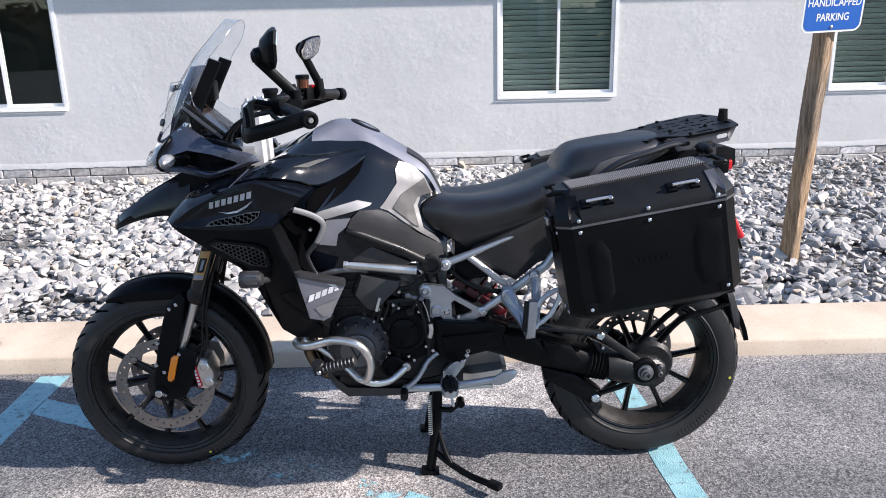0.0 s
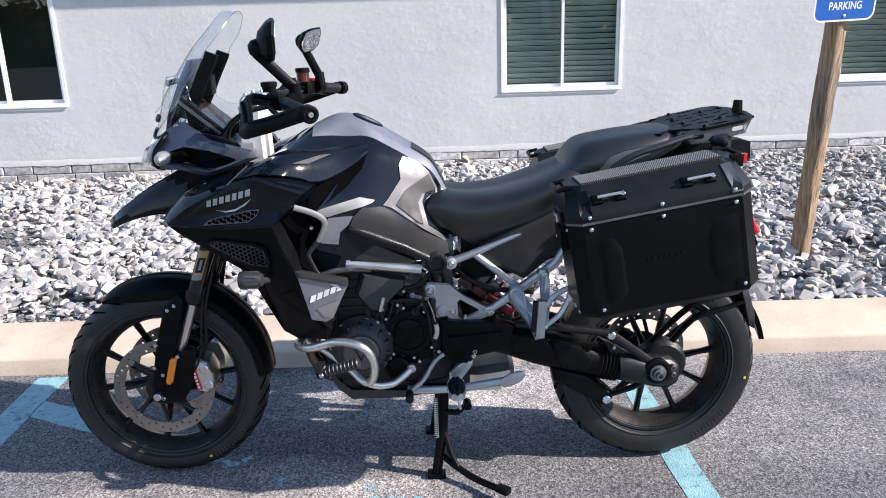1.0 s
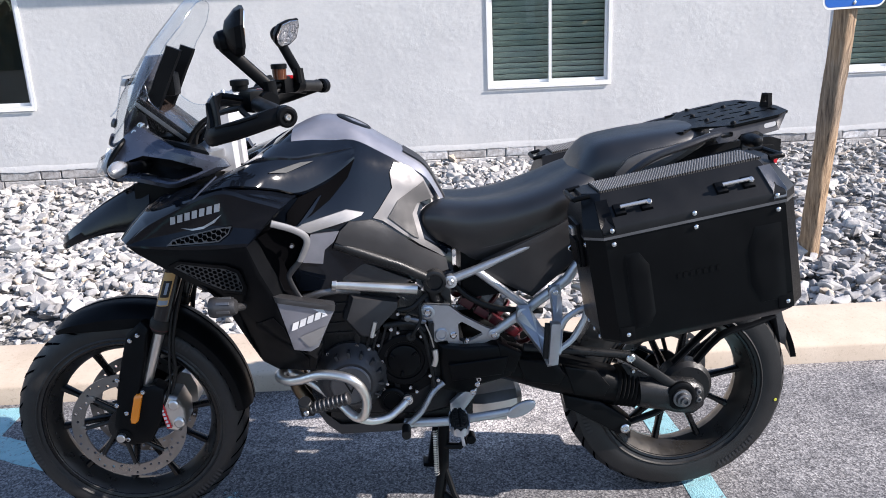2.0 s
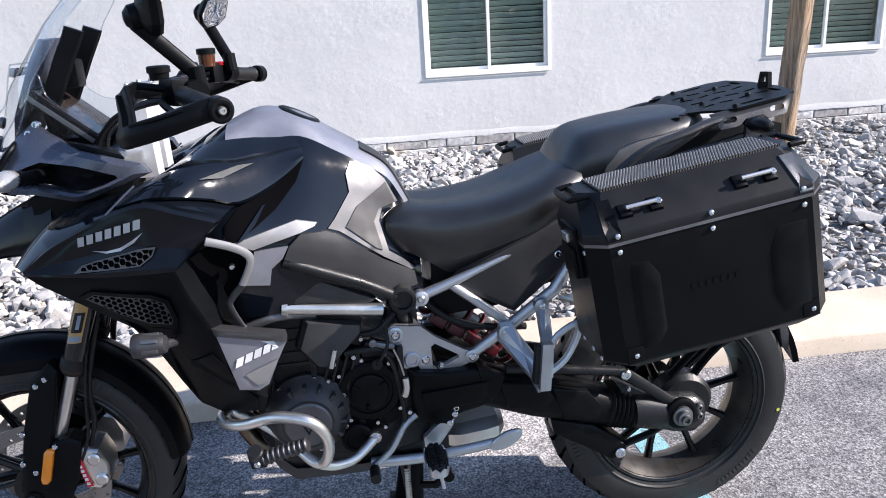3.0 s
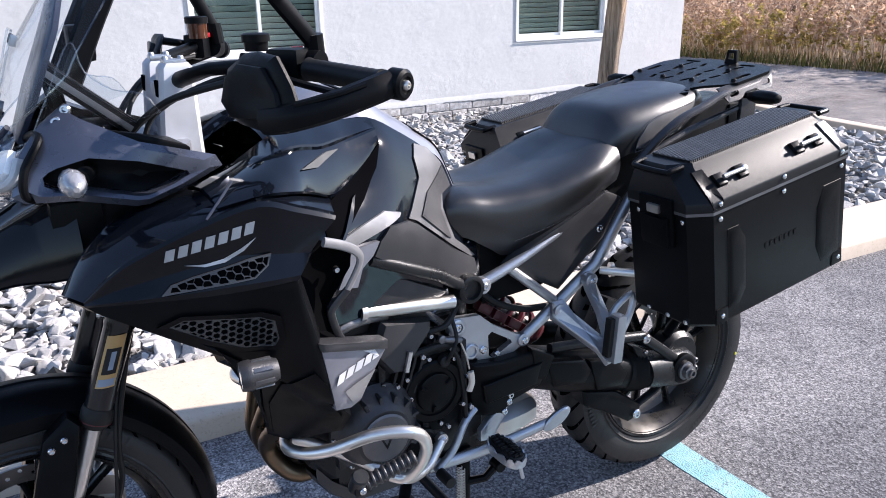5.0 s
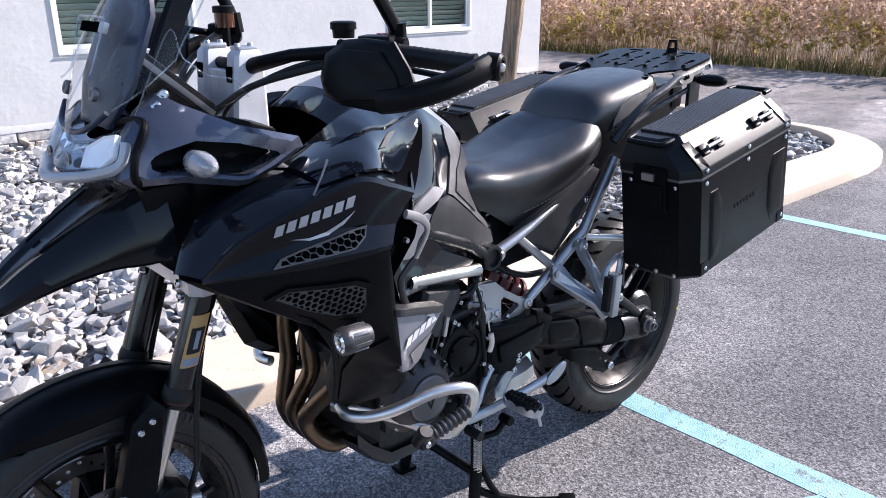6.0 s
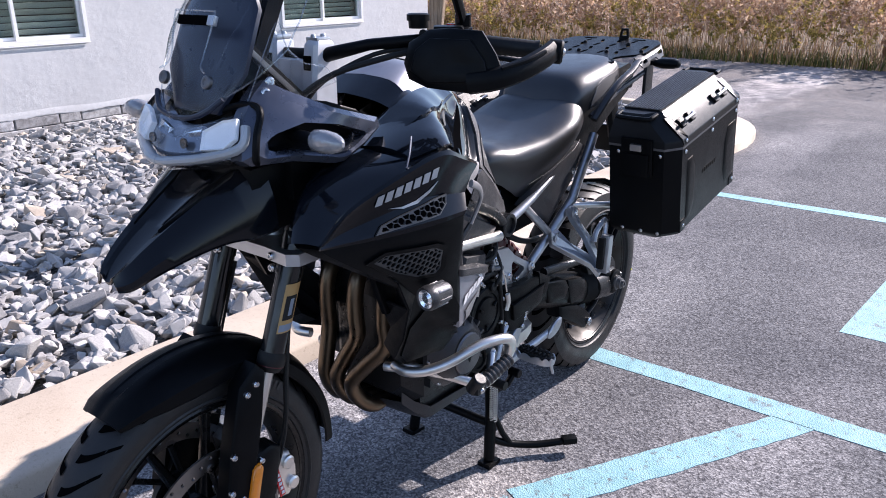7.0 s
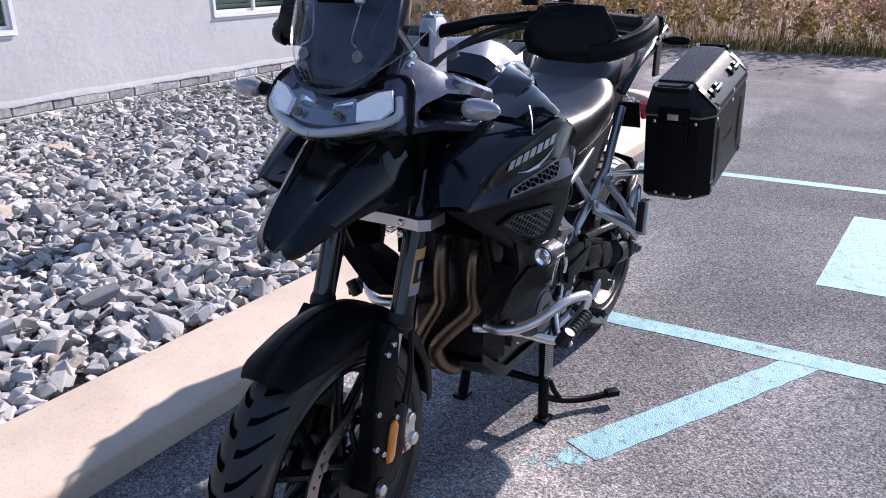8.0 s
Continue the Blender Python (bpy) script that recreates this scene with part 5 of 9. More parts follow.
DECK = [(-.420, (.120, 1.030), (.19, 1.044), (.255, 1.046), (.300, 1.034)), (-.350, (.140, 1.064), (.215, 1.074), (.285, 1.068), (.322, 1.050)),
        (-.295, (.152, 1.096), (.215, 1.094), (.272, 1.073), (.300, 1.042)), (-.25, (.150, 1.112), (.198, 1.100), (.240, 1.072), (.264, 1.027)),
        (-.20, (.136, 1.115), (.178, 1.096), (.212, 1.060), (.235, 1.010)), (-.13, (.112, 1.112), (.143, 1.096), (.165, 1.066), (.181, 1.031)),
        (-.066, (.104, 1.113), (.122, 1.099), (.136, 1.083), (.144, 1.070))]
for sg in (1, -1):
    # shoulder deck: flat top, creased side and an undercut hooked edge
    def deck(bm):
        rows = []
        lines = [spline([V(st[0], *st[k], sg) for st in DECK], 4) for k in (1, 2, 3, 4)]
        for a, b, c, d in zip(*lines):
            rows.append([a + V(0, -0.03, -0.012, sg), a, a.lerp(b, 0.5) + V(0, 0.001, 0.002, sg), b, b.lerp(c, 0.5) + V(0, 0.003, 0.003, sg), c, c.lerp(d, 0.6) + V(0, 0.002, 0.002, sg), d, d + V(0.003, -0.006, -0.006, sg), d + V(0.008, -0.03, -0.010, sg)])
        grid_loft(bm, rows, False, True)
    d = mk("upper_fairing", GLOSS, deck, label="black gloss shoulder fairing with a hooked rear edge", angle=24)
    dt = tree_of(d)
    mk("fairing_vent", VENT_GREY, lambda bm: fill(bm, [(-.196, 1.078), (-.166, 1.077), (-.226, 1.060), (-.266, 1.066)], [], 0.004, draped(dt, sg, 0.0035)), d, "pale grey insert in the shoulder fairing")
    # raised black strip, the slot's shade as colour
    mk("deck_slot", SHADE_BLACK, lambda bm: panel(bm, pts(sg, (-0.252, 0.157, 1.1125), (-0.180, 0.137, 1.1155), (-0.178, 0.146, 1.1115), (-0.250, 0.166, 1.1085)), 0.004, 0.0015, Vector((0, 0, 1))), d, "narrow black strip on the deck, painted shade of a slot")
    # reflected glint on the joint's edge, modelled as a thin pale tube
    mk("seam_glint", SATIN_BLUE, lambda bm: tube(bm, pts(sg, (-.386, .272, 1.066), (-.412, .290, 1.044), (-.439, .304, 1.020)), 0.0022, 6, 3), d, "blue-grey tube standing in for the glint on the panel joint")
    # slope from the hooked edge down to the spear panel
    def slope(bm):
        up = spline(pts(sg, (-.365, .320, 1.046), (-.30, .290, 1.036), (-.25, .252, 1.018), (-.205, .225, 1.002)), 5)
        lo_ = spline(pts(sg, (-.365, .330, 1.040), (-.31, .330, 1.021), (-.27, .326, 1.006), (-.234, .317, .992)), 5)
        grid_loft(bm, [[a, a.lerp(b, 0.5) + V(0, -0.006, 0.002, sg), b] for a, b in zip(up, lo_)])
    mk("fairing_slope", NOSE, slope, d, "gloss black step below the shoulder")
    # blade-shaped sheet painted black for the shaded gap between the shoulder and the tank, with one thin slat standing
    # in it
    ft = tree_of(flank_of[sg])
    mk("recess_shade", SHADE_BLACK, lambda bm: fill(bm, [(-.066, 1.071), (-.085, 1.029), (-.130, .983), (-.172, .955), (-.214, .933), (-.232, .930), (-.232, .965), (-.205, .995), (-.165, 1.010), (-.115, 1.036)], [], 0.003, draped(ft, sg, 0.004)), d, "black blade-shaped sheet painting the shade of the gap beside the tank")
    mk("recess_slat", GLOSS, lambda bm: fill(bm, [(-.150, .996), (-.158, .992), (-.196, .948), (-.210, .934), (-.200, .936), (-.172, .962)], [], 0.006, draped(ft, sg, 0.012), 0.02), d)
    # raised top plate of the shoulder
    def plate(bm):
        lines = [spline([V(q[0], *q[k], sg) for q in DECK[1:]], 4) for k in (1, 2, 3)]
        rows = []
        for i, (a, b, c) in enumerate(zip(*lines)):
            e = b.lerp(c, 0.10 + 0.30 * math.sin(math.pi * i / (len(lines[0]) - 1)))
            n = V(0, 0.35, 0.94, sg)
            k = min(1.0, i / 5, (len(lines[0]) - 1 - i) / 6)
            rows.append([a - n * 0.004, a + n * 0.009 * k, a.lerp(e, 0.5) + n * 0.013 * k, e + n * 0.011 * k, e + V(0, 0.003, 0, sg) + n * 0.007 * k, e + V(0, 0.004, -0.002, sg) - n * 0.004])
        grid_loft(bm, rows)
    mk("shoulder_plate", GLOSS, plate, d, "raised gloss black top plate", angle=25)
    # nose panel between the cowl and the spear
    def nose(bm):
        inn = spline(pts(sg, (-.648, .214, .913), (-.618, .196, .955), (-.572, .180, .997), (-.515, .165, 1.020), (-.44, .140, 1.034)), 5)
        out = spline(pts(sg, *SPEAR_TOP[:5]), 5)
        rows = []
        for a, b in zip(inn, out):
            rows.append([a + V(0.035, -0.05, -0.02, sg), a, a.lerp(b, 0.12) + V(-0.002, 0.004, 0.003, sg), a.lerp(b, 0.55) + V(-0.003, 0.004, 0.004, sg), a.lerp(b, 0.94), b + V(0, -0.003, -0.002, sg)])
        grid_loft(bm, rows, False, False)
    mk("nose_panel", GLOSS, nose, d, "gloss black nose panel", angle=28)
    # spear-shaped outer panel with the brand plate, dished along its middle
    def shoulder(bm):
        rows = []
        for A, B in zip(spline(pts(sg, *SPEAR_TOP), 5), spline(pts(sg, *SPEAR_LOW), 5)):
            k = min(1.0, (A - B).length / 0.07)
            rows.append([A + V(0.010, -0.04, 0.0, sg), A + V(0, -0.004, 0.001, sg), A.lerp(B, 0.05), A.lerp(B, 0.28) + V(0, -0.009 * k, 0, sg), A.lerp(B, 0.62) + V(0, -0.014 * k, 0, sg), A.lerp(B, 0.94), B + V(0, -0.002, -0.003, sg), B + V(0.004, -0.04, -0.006, sg)])
        grid_loft(bm, rows, False, True)
    sh = mk("side_fairing", NOSE, shoulder, label="black gloss side fairing with a silver mark and honeycomb vent", angle=22)
    st = tree_of(sh)
    on = draped(st, sg, 0.0025)
    # brand mark as plain slanted bars with a curved stroke below
    def mark(bm, k):
        x0 = -0.505 + 0.0192 * k
        z0 = 0.9575 + 0.0055 * k
        h, w = 0.0195, 0.0135
        fill(bm, [(x0, z0), (x0 + w, z0 + 0.003), (x0 + w + 0.004, z0 + 0.003 + h), (x0 + 0.004, z0 + h)], [], 0.001, on, 0.01)
    for k in range(7):
        mk("brand_bar", MARK_SILVER, lambda bm: mark(bm, k), sh, "silver brand mark drawn as plain bars")
    mk("brand_swoosh", MARK_SILVER, lambda bm: fill(bm, [(-0.478, 0.950), (-0.45, 0.9455), (-0.420, 0.951), (-0.392, 0.966), (-0.372, 0.986), (-0.396, 0.970), (-0.422, 0.956), (-0.45, 0.9495)], [], 0.001, on, 0.008), sh)
    cells = []
    out = [(-0.518, 0.909), (-0.502, 0.923), (-0.470, 0.933), (-0.385, 0.954), (-0.352, 0.957), (-0.360, 0.940), (-0.384, 0.924)]
    # black backing sheet paints the shade behind the grille's holes
    mk("vent_shade", SHADE_BLACK, lambda bm: fill(bm, out, [], 0.001, draped(st, sg, 0.002)), sh)
    hr = 0.0076
    for i in range(18):
        for j in range(7):
            u = -0.520 + i * hr * 1.5
            v = 0.898 + j * hr * 1.732 + (i % 2) * hr * 0.866 + (u + 0.520) * 0.14
            h = clipped([tuple(q) for q in regular(u, v, hr * 0.915, 6)], out)
            if h:
                cells.append(h)
    mk("honeycomb_vent", VENT_EDGE, lambda bm: fill(bm, out, cells, 0.003, draped(st, sg, 0.006), 0.02), sh, "grey-edged honeycomb vent grille", angle=20)
    # lower cheek
    ck = pts(sg, (-0.642, 0.222, 0.905), (-0.622, 0.258, 0.902), (-0.53, 0.286, 0.898), (-0.42, 0.325, 0.902), (-0.320, 0.350, 0.910), (-0.300, 0.334, 0.84), (-0.276, 0.308, 0.770), (-0.258, 0.296, 0.690), (-0.234, 0.276, 0.615), (-0.196, 0.236, 0.566), (-0.206, 0.210, 0.522), (-0.305, 0.172, 0.515), (-0.345, 0.178, 0.545), (-0.362, 0.218, 0.61), (-0.392, 0.262, 0.708), (-0.445, 0.276, 0.795), (-0.52, 0.258, 0.850))
    ch = mk("lower_fairing", MATT, lambda bm: panel(bm, ck, 0.05, 0.006, None, 0.10), label="matt black lower fairing cheek", angle=30)
    mk("inner_cheek", MATT, lambda bm: panel(bm, pts(sg, (-0.392, 0.262, 0.708), (-0.362, 0.218, 0.61), (-0.345, 0.178, 0.545), (-0.305, 0.172, 0.515), (-0.238, 0.115, 0.500), (-0.300, 0.125, 0.60), (-0.390, 0.175, 0.710)), 0.006, 0.0, Vector((-1, 0, 0))), ch)
    ct = tree_of(ch)
    on = draped(ct, sg, 0.003)
    mk("cheek_panel", MATT, lambda bm: fill(bm, [(-.352, .640), (-.335, .690), (-.285, .712), (-.262, .680), (-.240, .612), (-.215, .570), (-.222, .530), (-.305, .524), (-.338, .556)], [], 0.004, draped(ct, sg, 0.005), 0.02), ch, "smooth black lower cheek plate")
    out = [(-0.512, 0.850), (-0.490, 0.862), (-0.380, 0.853), (-0.354, 0.840), (-0.346, 0.800), (-0.352, 0.786), (-0.400, 0.790), (-0.450, 0.812)]
    mk("vent_frame", MATT, lambda bm: fill(bm, [(-0.528, 0.852), (-0.494, 0.870), (-0.376, 0.862), (-0.346, 0.848), (-0.336, 0.800), (-0.344, 0.776), (-0.402, 0.781), (-0.456, 0.805)], [out], 0.004, draped(ct, sg, 0.007), 0.02), ch)
    # shade behind the mesh, painted as a black sheet
    mk("vent_shade", SHADE_BLACK, lambda bm: fill(bm, out, [], 0.001, on), ch)
    cells = []
    for i in range(14):
        for j in range(6):
            u, v = -0.500 + i * 0.0115, 0.792 + j * 0.0125 + (i % 2) * 0.006
            h = clipped([tuple(q) for q in regular(u, v, 0.0058, 6, 0.3)], out)
            if h:
                cells.append(h)
    mk("mesh_vent", VENT_EDGE, lambda bm: fill(bm, out, cells, 0.003, draped(ct, sg, 0.006), 0.02), ch, "black mesh vent", angle=20)
    # air duct behind the cheek, its inner shade painted black, with its pale edge strip
    mk("air_duct", SHADE_BLACK, lambda bm: panel(bm, pts(sg, (-0.318, 0.320, 0.915), (-0.252, 0.302, 0.950), (-0.194, 0.278, 0.912), (-0.192, 0.268, 0.885), (-0.238, 0.255, 0.81), (-0.216, 0.250, 0.742), (-0.275, 0.285, 0.768), (-0.298, 0.305, 0.84)), 0.03, -0.02), ch, "dished air duct painted black for its inner shade")
    mk("duct_edge", LIGHT_SILVER, lambda bm: tube(bm, pts(sg, (-.262, .324, .957), (-.222, .312, .940), (-.193, .300, .920), (-.186, .294, .897), (-.208, .286, .850)), 0.0050, 10, 4, True, 1.7), ch, "satin silver lip of the duct")
    mk("duct_edge", GREY_DARK, lambda bm: tube(bm, pts(sg, (-.208, .286, .850), (-.236, .280, .818), (-.238, .278, .800), (-.224, .270, .760), (-.212, .266, .740)), 0.0050, 10, 4, True, 1.5), ch, "satin grey edge strip of the duct")
    mk("duct_screw", BOLT, lambda bm: bolt(bm, V(-0.225, 0.280, 0.888, sg), (0, -sg, 0), 0.006), ch)
    # badge panel
    bp = mk("badge_panel", SILVER, lambda bm: panel(bm, pts(sg, (-0.272, 0.306, 0.754), (-0.136, 0.279, 0.713), (-0.158, 0.269, 0.668), (-0.184, 0.262, 0.612), (-0.206, 0.262, 0.600), (-0.244, 0.283, 0.616)), 0.03, 0.002), label="silver badge panel with pale plate", angle=30)
    mk("badge_lip", GREY_DARK, lambda bm: panel(bm, pts(sg, (-0.278, 0.311, 0.772), (-0.132, 0.284, 0.731), (-0.134, 0.284, 0.714), (-0.273, 0.310, 0.754)), 0.03, 0.004), bp)
    on = draped(tree_of(bp), sg, 0.0035)
    mk("badge_plate", LIGHT_SILVER, lambda bm: fill(bm, [(-0.226, 0.652), (-0.158, 0.674), (-0.186, 0.622), (-0.206, 0.617)], [], 0.001, on, 0.02), bp, "pale silver plate")
    for k in range(5):
        mk("badge_bar", WHITE_MARK, lambda bm: sheet(bm, [(-0.244 + k * 0.0190, 0.672 + k * 0.0070), (-0.229 + k * 0.0190, 0.6765 + k * 0.0070), (-0.223 + k * 0.0190, 0.6975 + k * 0.0070), (-0.238 + k * 0.0190, 0.693 + k * 0.0070)], [], 0.001, on), bp, "white model mark drawn as plain bars")
    # auxiliary lamp
    o = V(-0.415, 0.332, 0.760, sg)
    ax = V(1, 0.12, 0.03, sg)
    fl = mk("fog_lamp", GREY_DARK, lambda bm: (lathe(bm, [(-0.006, 0.019), (-0.008, 0.0235), (0.0, 0.0255), (0.010, 0.0255), (0.013, 0.0238), (0.042, 0.0225), (0.054, 0.017), (0.057, 0.0)], o, ax, 28), tube(bm, pts(sg, (-0.375, 0.33, 0.755), (-0.355, 0.29, 0.745)), 0.010, 10)), label="small round auxiliary lamp with ribbed body")
    mk("lamp_fin", GREY_CAST, lambda bm: [box(bm, (0.012, -0.0035, 0.018), (0.044, 0.0035, 0.0250), 0.0015, Matrix.Translation(o) @ ax.to_track_quat("X", "Z").to_matrix().to_4x4() @ Matrix.Rotation(2 * math.pi * k / 7, 4, "X")) for k in range(7)], fl)
    mk("lamp_glass", REFLECTOR, lambda bm: lathe(bm, [(-0.0065, 0.0192), (-0.003, 0.013), (-0.007, 0.008), (-0.007, 0.0)], o, ax, 24), fl)

# ---- headlamp cowl ----
for sg in (1, -1):
    OUT = pts(sg, (-0.665, .134, 1.118), (-0.630, .122, 1.158), (-0.598, .118, 1.182), (-0.572, .140, 1.164), (-0.50, .184, 1.128), (-0.385, .186, 1.094), (-0.374, .182, 1.074), (-0.44, .200, 1.050), (-0.500, .206, 1.032), (-0.52, .206, 1.032), (-0.60, .186, 1.048), (-0.668, .152, 1.046), (-0.686, .150, 1.058))
    IN = pts(sg, (-0.640, .164, 1.085), (-0.632, .166, 1.092), (-0.620, .170, 1.098), (-0.575, .190, 1.112), (-0.505, .200, 1.100), (-0.435, .200, 1.076), (-0.432, .200, 1.070), (-0.46, .206, 1.059), (-0.500, .212, 1.048), (-0.515, .210, 1.048), (-0.585, .194, 1.064), (-0.625, .174, 1.064), (-0.640, .166, 1.072))
    def wing(bm):
        inw = V(0, -0.03, -0.004, sg)
        mid = [a.lerp(b, 0.45) + V(0, 0.008, 0.004, sg) for a, b in zip(OUT, IN)]
        deep = [p + V(0.0, -0.035, 0.0, sg) for p in IN]
        back = [p + inw for p in OUT]
        rows = [back, OUT, mid, IN, deep]
        vs = [[bm.verts.new(p) for p in r] for r in rows]
        m = len(OUT)
        for a, b in zip(vs, vs[1:]):
            for i in range(m):
                bm.faces.new((a[i], a[(i + 1) % m], b[(i + 1) % m], b[i]))
    cw = mk("cowl_wing", SATIN_BLUE, wing, label="blue-grey satin cowl wing with an open slot", angle=38)
    mk("cowl_back", MATT, lambda bm: panel(bm, [p + V(0, -0.036, 0, sg) for p in IN], 0.01, 0.0), cw)
    mk("cowl_cap", MATT, lambda bm: panel(bm, pts(sg, (-0.56, .130, 1.146), (-0.50, .168, 1.135), (-0.42, .172, 1.108), (-0.44, .13, 1.118)), 0.01, 0.004, Vector((0, 0, 1))), cw, "black cap on the wing")
    mk("cowl_screw", BOLT, lambda bm: bolt(bm, V(-0.605, .128, 1.160, sg), (-0.4, -sg, 0.3), 0.010, 0.006), cw)
    ind = mk("indicator", MATT, lambda bm: tube(bm, pts(sg, (-0.575, .16, 1.086), (-0.595, .225, 1.090), (-0.60, .25, 1.093)), [0.013, 0.012, 0.016], 12), cw, "slim front indicator with a clear lens")
    mk("indicator_lens", SMOKED, lambda bm: grid_loft(bm, [[V(-0.605 + 0.0 * k + math.cos(w) * r * 0.95 - 0.004, s, 1.094 + math.sin(w) * r, sg) for w in [2 * math.pi * q / 12 for q in range(12)]] for k, (s, r) in enumerate(((.244, .013), (.25, .018), (.272, .0205), (.294, .0180), (.308, .012), (.315, .004)))], True, True), ind, "clear grooved indicator lens")

# ---- headlamp ----
def lamp_rows(dx=0.0, k=1.0):
    half = [[(-0.648, .134, 1.137), (-0.672, .088, 1.122), (-0.688, .040, 1.108), (-0.694, 0, 1.104)],
            [(-0.676, .150, 1.112), (-0.712, .096, 1.100), (-0.732, .042, 1.090), (-0.738, 0, 1.087)],
            [(-0.690, .156, 1.084), (-0.724, .098, 1.072), (-0.746, .043, 1.064), (-0.752, 0, 1.062)],
            [(-0.684, .150, 1.060), (-0.718, .094, 1.048), (-0.740, .042, 1.038), (-0.746, 0, 1.036)],
            [(-0.640, .120, 1.044), (-0.66, .08, 1.032), (-0.68, .04, 1.024), (-0.685, 0, 1.02)]]
    rows = []
    for r in half:
        a = spline([V(x + dx, s * k, 1.08 + (z - 1.08) * k) for x, s, z in r], 3)
        rows.append(a + [Vector((p.x, -p.y, p.z)) for p in reversed(a[:-1])])
    return rows


hl = mk("headlamp", LAMP_HOUSING, lambda bm: (grid_loft(bm, lamp_rows(0.022, 0.94))), label="LED headlamp unit with clear wraparound lens")
lens = mk("headlamp_lens", LENS, lambda bm: grid_loft(bm, lamp_rows()), hl, "clear headlamp lens", angle=50)
lens.visible_shadow = False
for sg in (1, -1):
    # outer reflector in plain white, a bright reflection put into its colour
    mk("reflector", REFLECTION_WHITE, lambda bm: panel(bm, pts(sg, (-0.676, .134, 1.128), (-0.686, .108, 1.123), (-0.704, .074, 1.104), (-0.720, .082, 1.074), (-0.704, .124, 1.078), (-0.690, .142, 1.096)), 0.01, -0.006, Vector((-1, 0, 0))), hl, "lamp reflector with its bright reflection painted white")
    mk("reflector", REFLECTOR, lambda bm: panel(bm, pts(sg, (-0.692, .062, 1.110), (-0.702, .022, 1.100), (-0.728, .020, 1.060), (-0.718, .060, 1.066)), 0.01, -0.010, Vector((-1, 0, 0))), hl)
    mk("light_guide", GUIDE, lambda bm: tube(bm, pts(sg, (-0.664, .140, 1.112), (-0.680, .144, 1.080), (-0.712, .094, 1.062), (-0.740, .030, 1.052), (-0.745, 0.0, 1.050)), 0.0085, 10, 4, True, 1.35, (0, 0, 1)), hl, "frosted running-light strip")
    mk("lamp_projector", SCREEN_DARK, lambda bm: lathe(bm, [(0.0, 0.0), (0.0, 0.009), (0.004, 0.009), (0.004, 0.007), (0.001, 0.0)], V(-0.722, .046, 1.082, sg), (-1, 0, 0.1), 20), hl, "dark round projector in the lamp")
    mk("lamp_rim", MATT, lambda bm: tube(bm, pts(sg, (-0.655, .04, 1.122), (-0.64, .100, 1.142), (-0.636, .146, 1.138), (-0.662, .165, 1.10), (-0.668, .165, 1.062), (-0.648, .145, 1.046)), 0.0065, 10, 4), hl, "black surround of the headlamp")

# ---- beak ----
def beak(bm):
    st = [(-0.874, .030, .866, .012), (-0.858, .052, .880, .022), (-0.82, .070, .910, .034), (-0.76, .090, .948, .052), (-0.70, .108, .984, .076), (-0.645, .122, 1.012, .105), (-0.60, .130, 1.022, .110)]
    rows = []
    lines = []
    for x, hw, z, dr in st:
        half = [(0, z - 0.004), (0.30, z - 0.002), (0.42, z + 0.006), (0.62, z + 0.008), (0.80, z - 0.006), (0.97, z - dr * 0.55), (1.0, z - dr)]
        lines.append([V(x, u * hw, zz) for u, zz in half])
    cols = [spline(list(c), 4) for c in zip(*lines)]
    for sec in zip(*cols):
        top = list(sec)
        full = [Vector((p.x, -p.y, p.z)) for p in reversed(top[1:])] + top
        inner = [Vector((p.x + 0.002, p.y * 0.95, p.z - 0.006)) for p in reversed(full)]
        rows.append(full + inner)
    grid_loft(bm, rows, True, True)
bk = mk("beak", NOSE, beak, label="black front beak above the wheel", angle=30)
for sg in (1, -1):
    mk("beak_slot", MATT, lambda bm: panel(bm, pts(sg, (-0.79, .036, .9395), (-0.69, .048, .9985), (-0.63, .072, 1.0265), (-0.66, .078, 1.0145), (-0.73, .062, .977)), 0.004, 0.002, Vector((-0.4, 0, 1))), bk, "raised slot on the beak")
mk("beak_bracket", MATT, lambda bm: (box(bm, (-0.64, -0.11, 0.90), (-0.50, 0.11, 1.03), 0.02), box(bm, (-0.56, -0.13, 0.95), (-0.42, 0.13, 1.07), 0.02)), label="black inner nose bracket")

# ---- windscreen ----
def screen_point(u, t):
    """u from -1 to 1 across, t from 0 at the foot to 1 at the top."""
    z = 1.112 + 0.366 * t
    x = np.interp(t, [0, 0.12, 0.35, 0.7, 1.0], [-0.708, -0.692, -0.664, -0.575, -0.474])
    hw = np.interp(t, [0, 0.06, 0.15, 0.28, 0.42, 0.6, 0.8, 0.90, 0.96, 0.985, 1.0], [0.022, 0.075, 0.130, 0.166, 0.172, 0.162, 0.134, 0.112, 0.084, 0.058, 0.012])
    s = u * hw
    x += u * u * np.interp(t, [0, 0.06, 0.15, 0.3, 0.6, 0.85, 1.0], [0.004, 0.02, 0.055, 0.092, 0.088, 0.068, 0.048])
    z -= u * u * np.interp(t, [0.6, 0.85, 1.0], [0.0, 0.008, 0.004])
    z += 0.35 * abs(s) * (1 - t) * 0.4
    return V(x, s, z)


ws = mk("windscreen", SCREEN, lambda bm: grid_loft(bm, [[screen_point(u / 10, t / 24) for u in range(-10, 11)] for t in [*range(22), 22.4, 22.8, 23.2, 23.5, 23.8, 24]]), label="clear windscreen with moulded channels", angle=60)
ws.visible_shadow = False
EDGE_GLASS = glass_material("polished_clear_edge", (0.86, 0.90, 0.93), 0.12, 2.2)
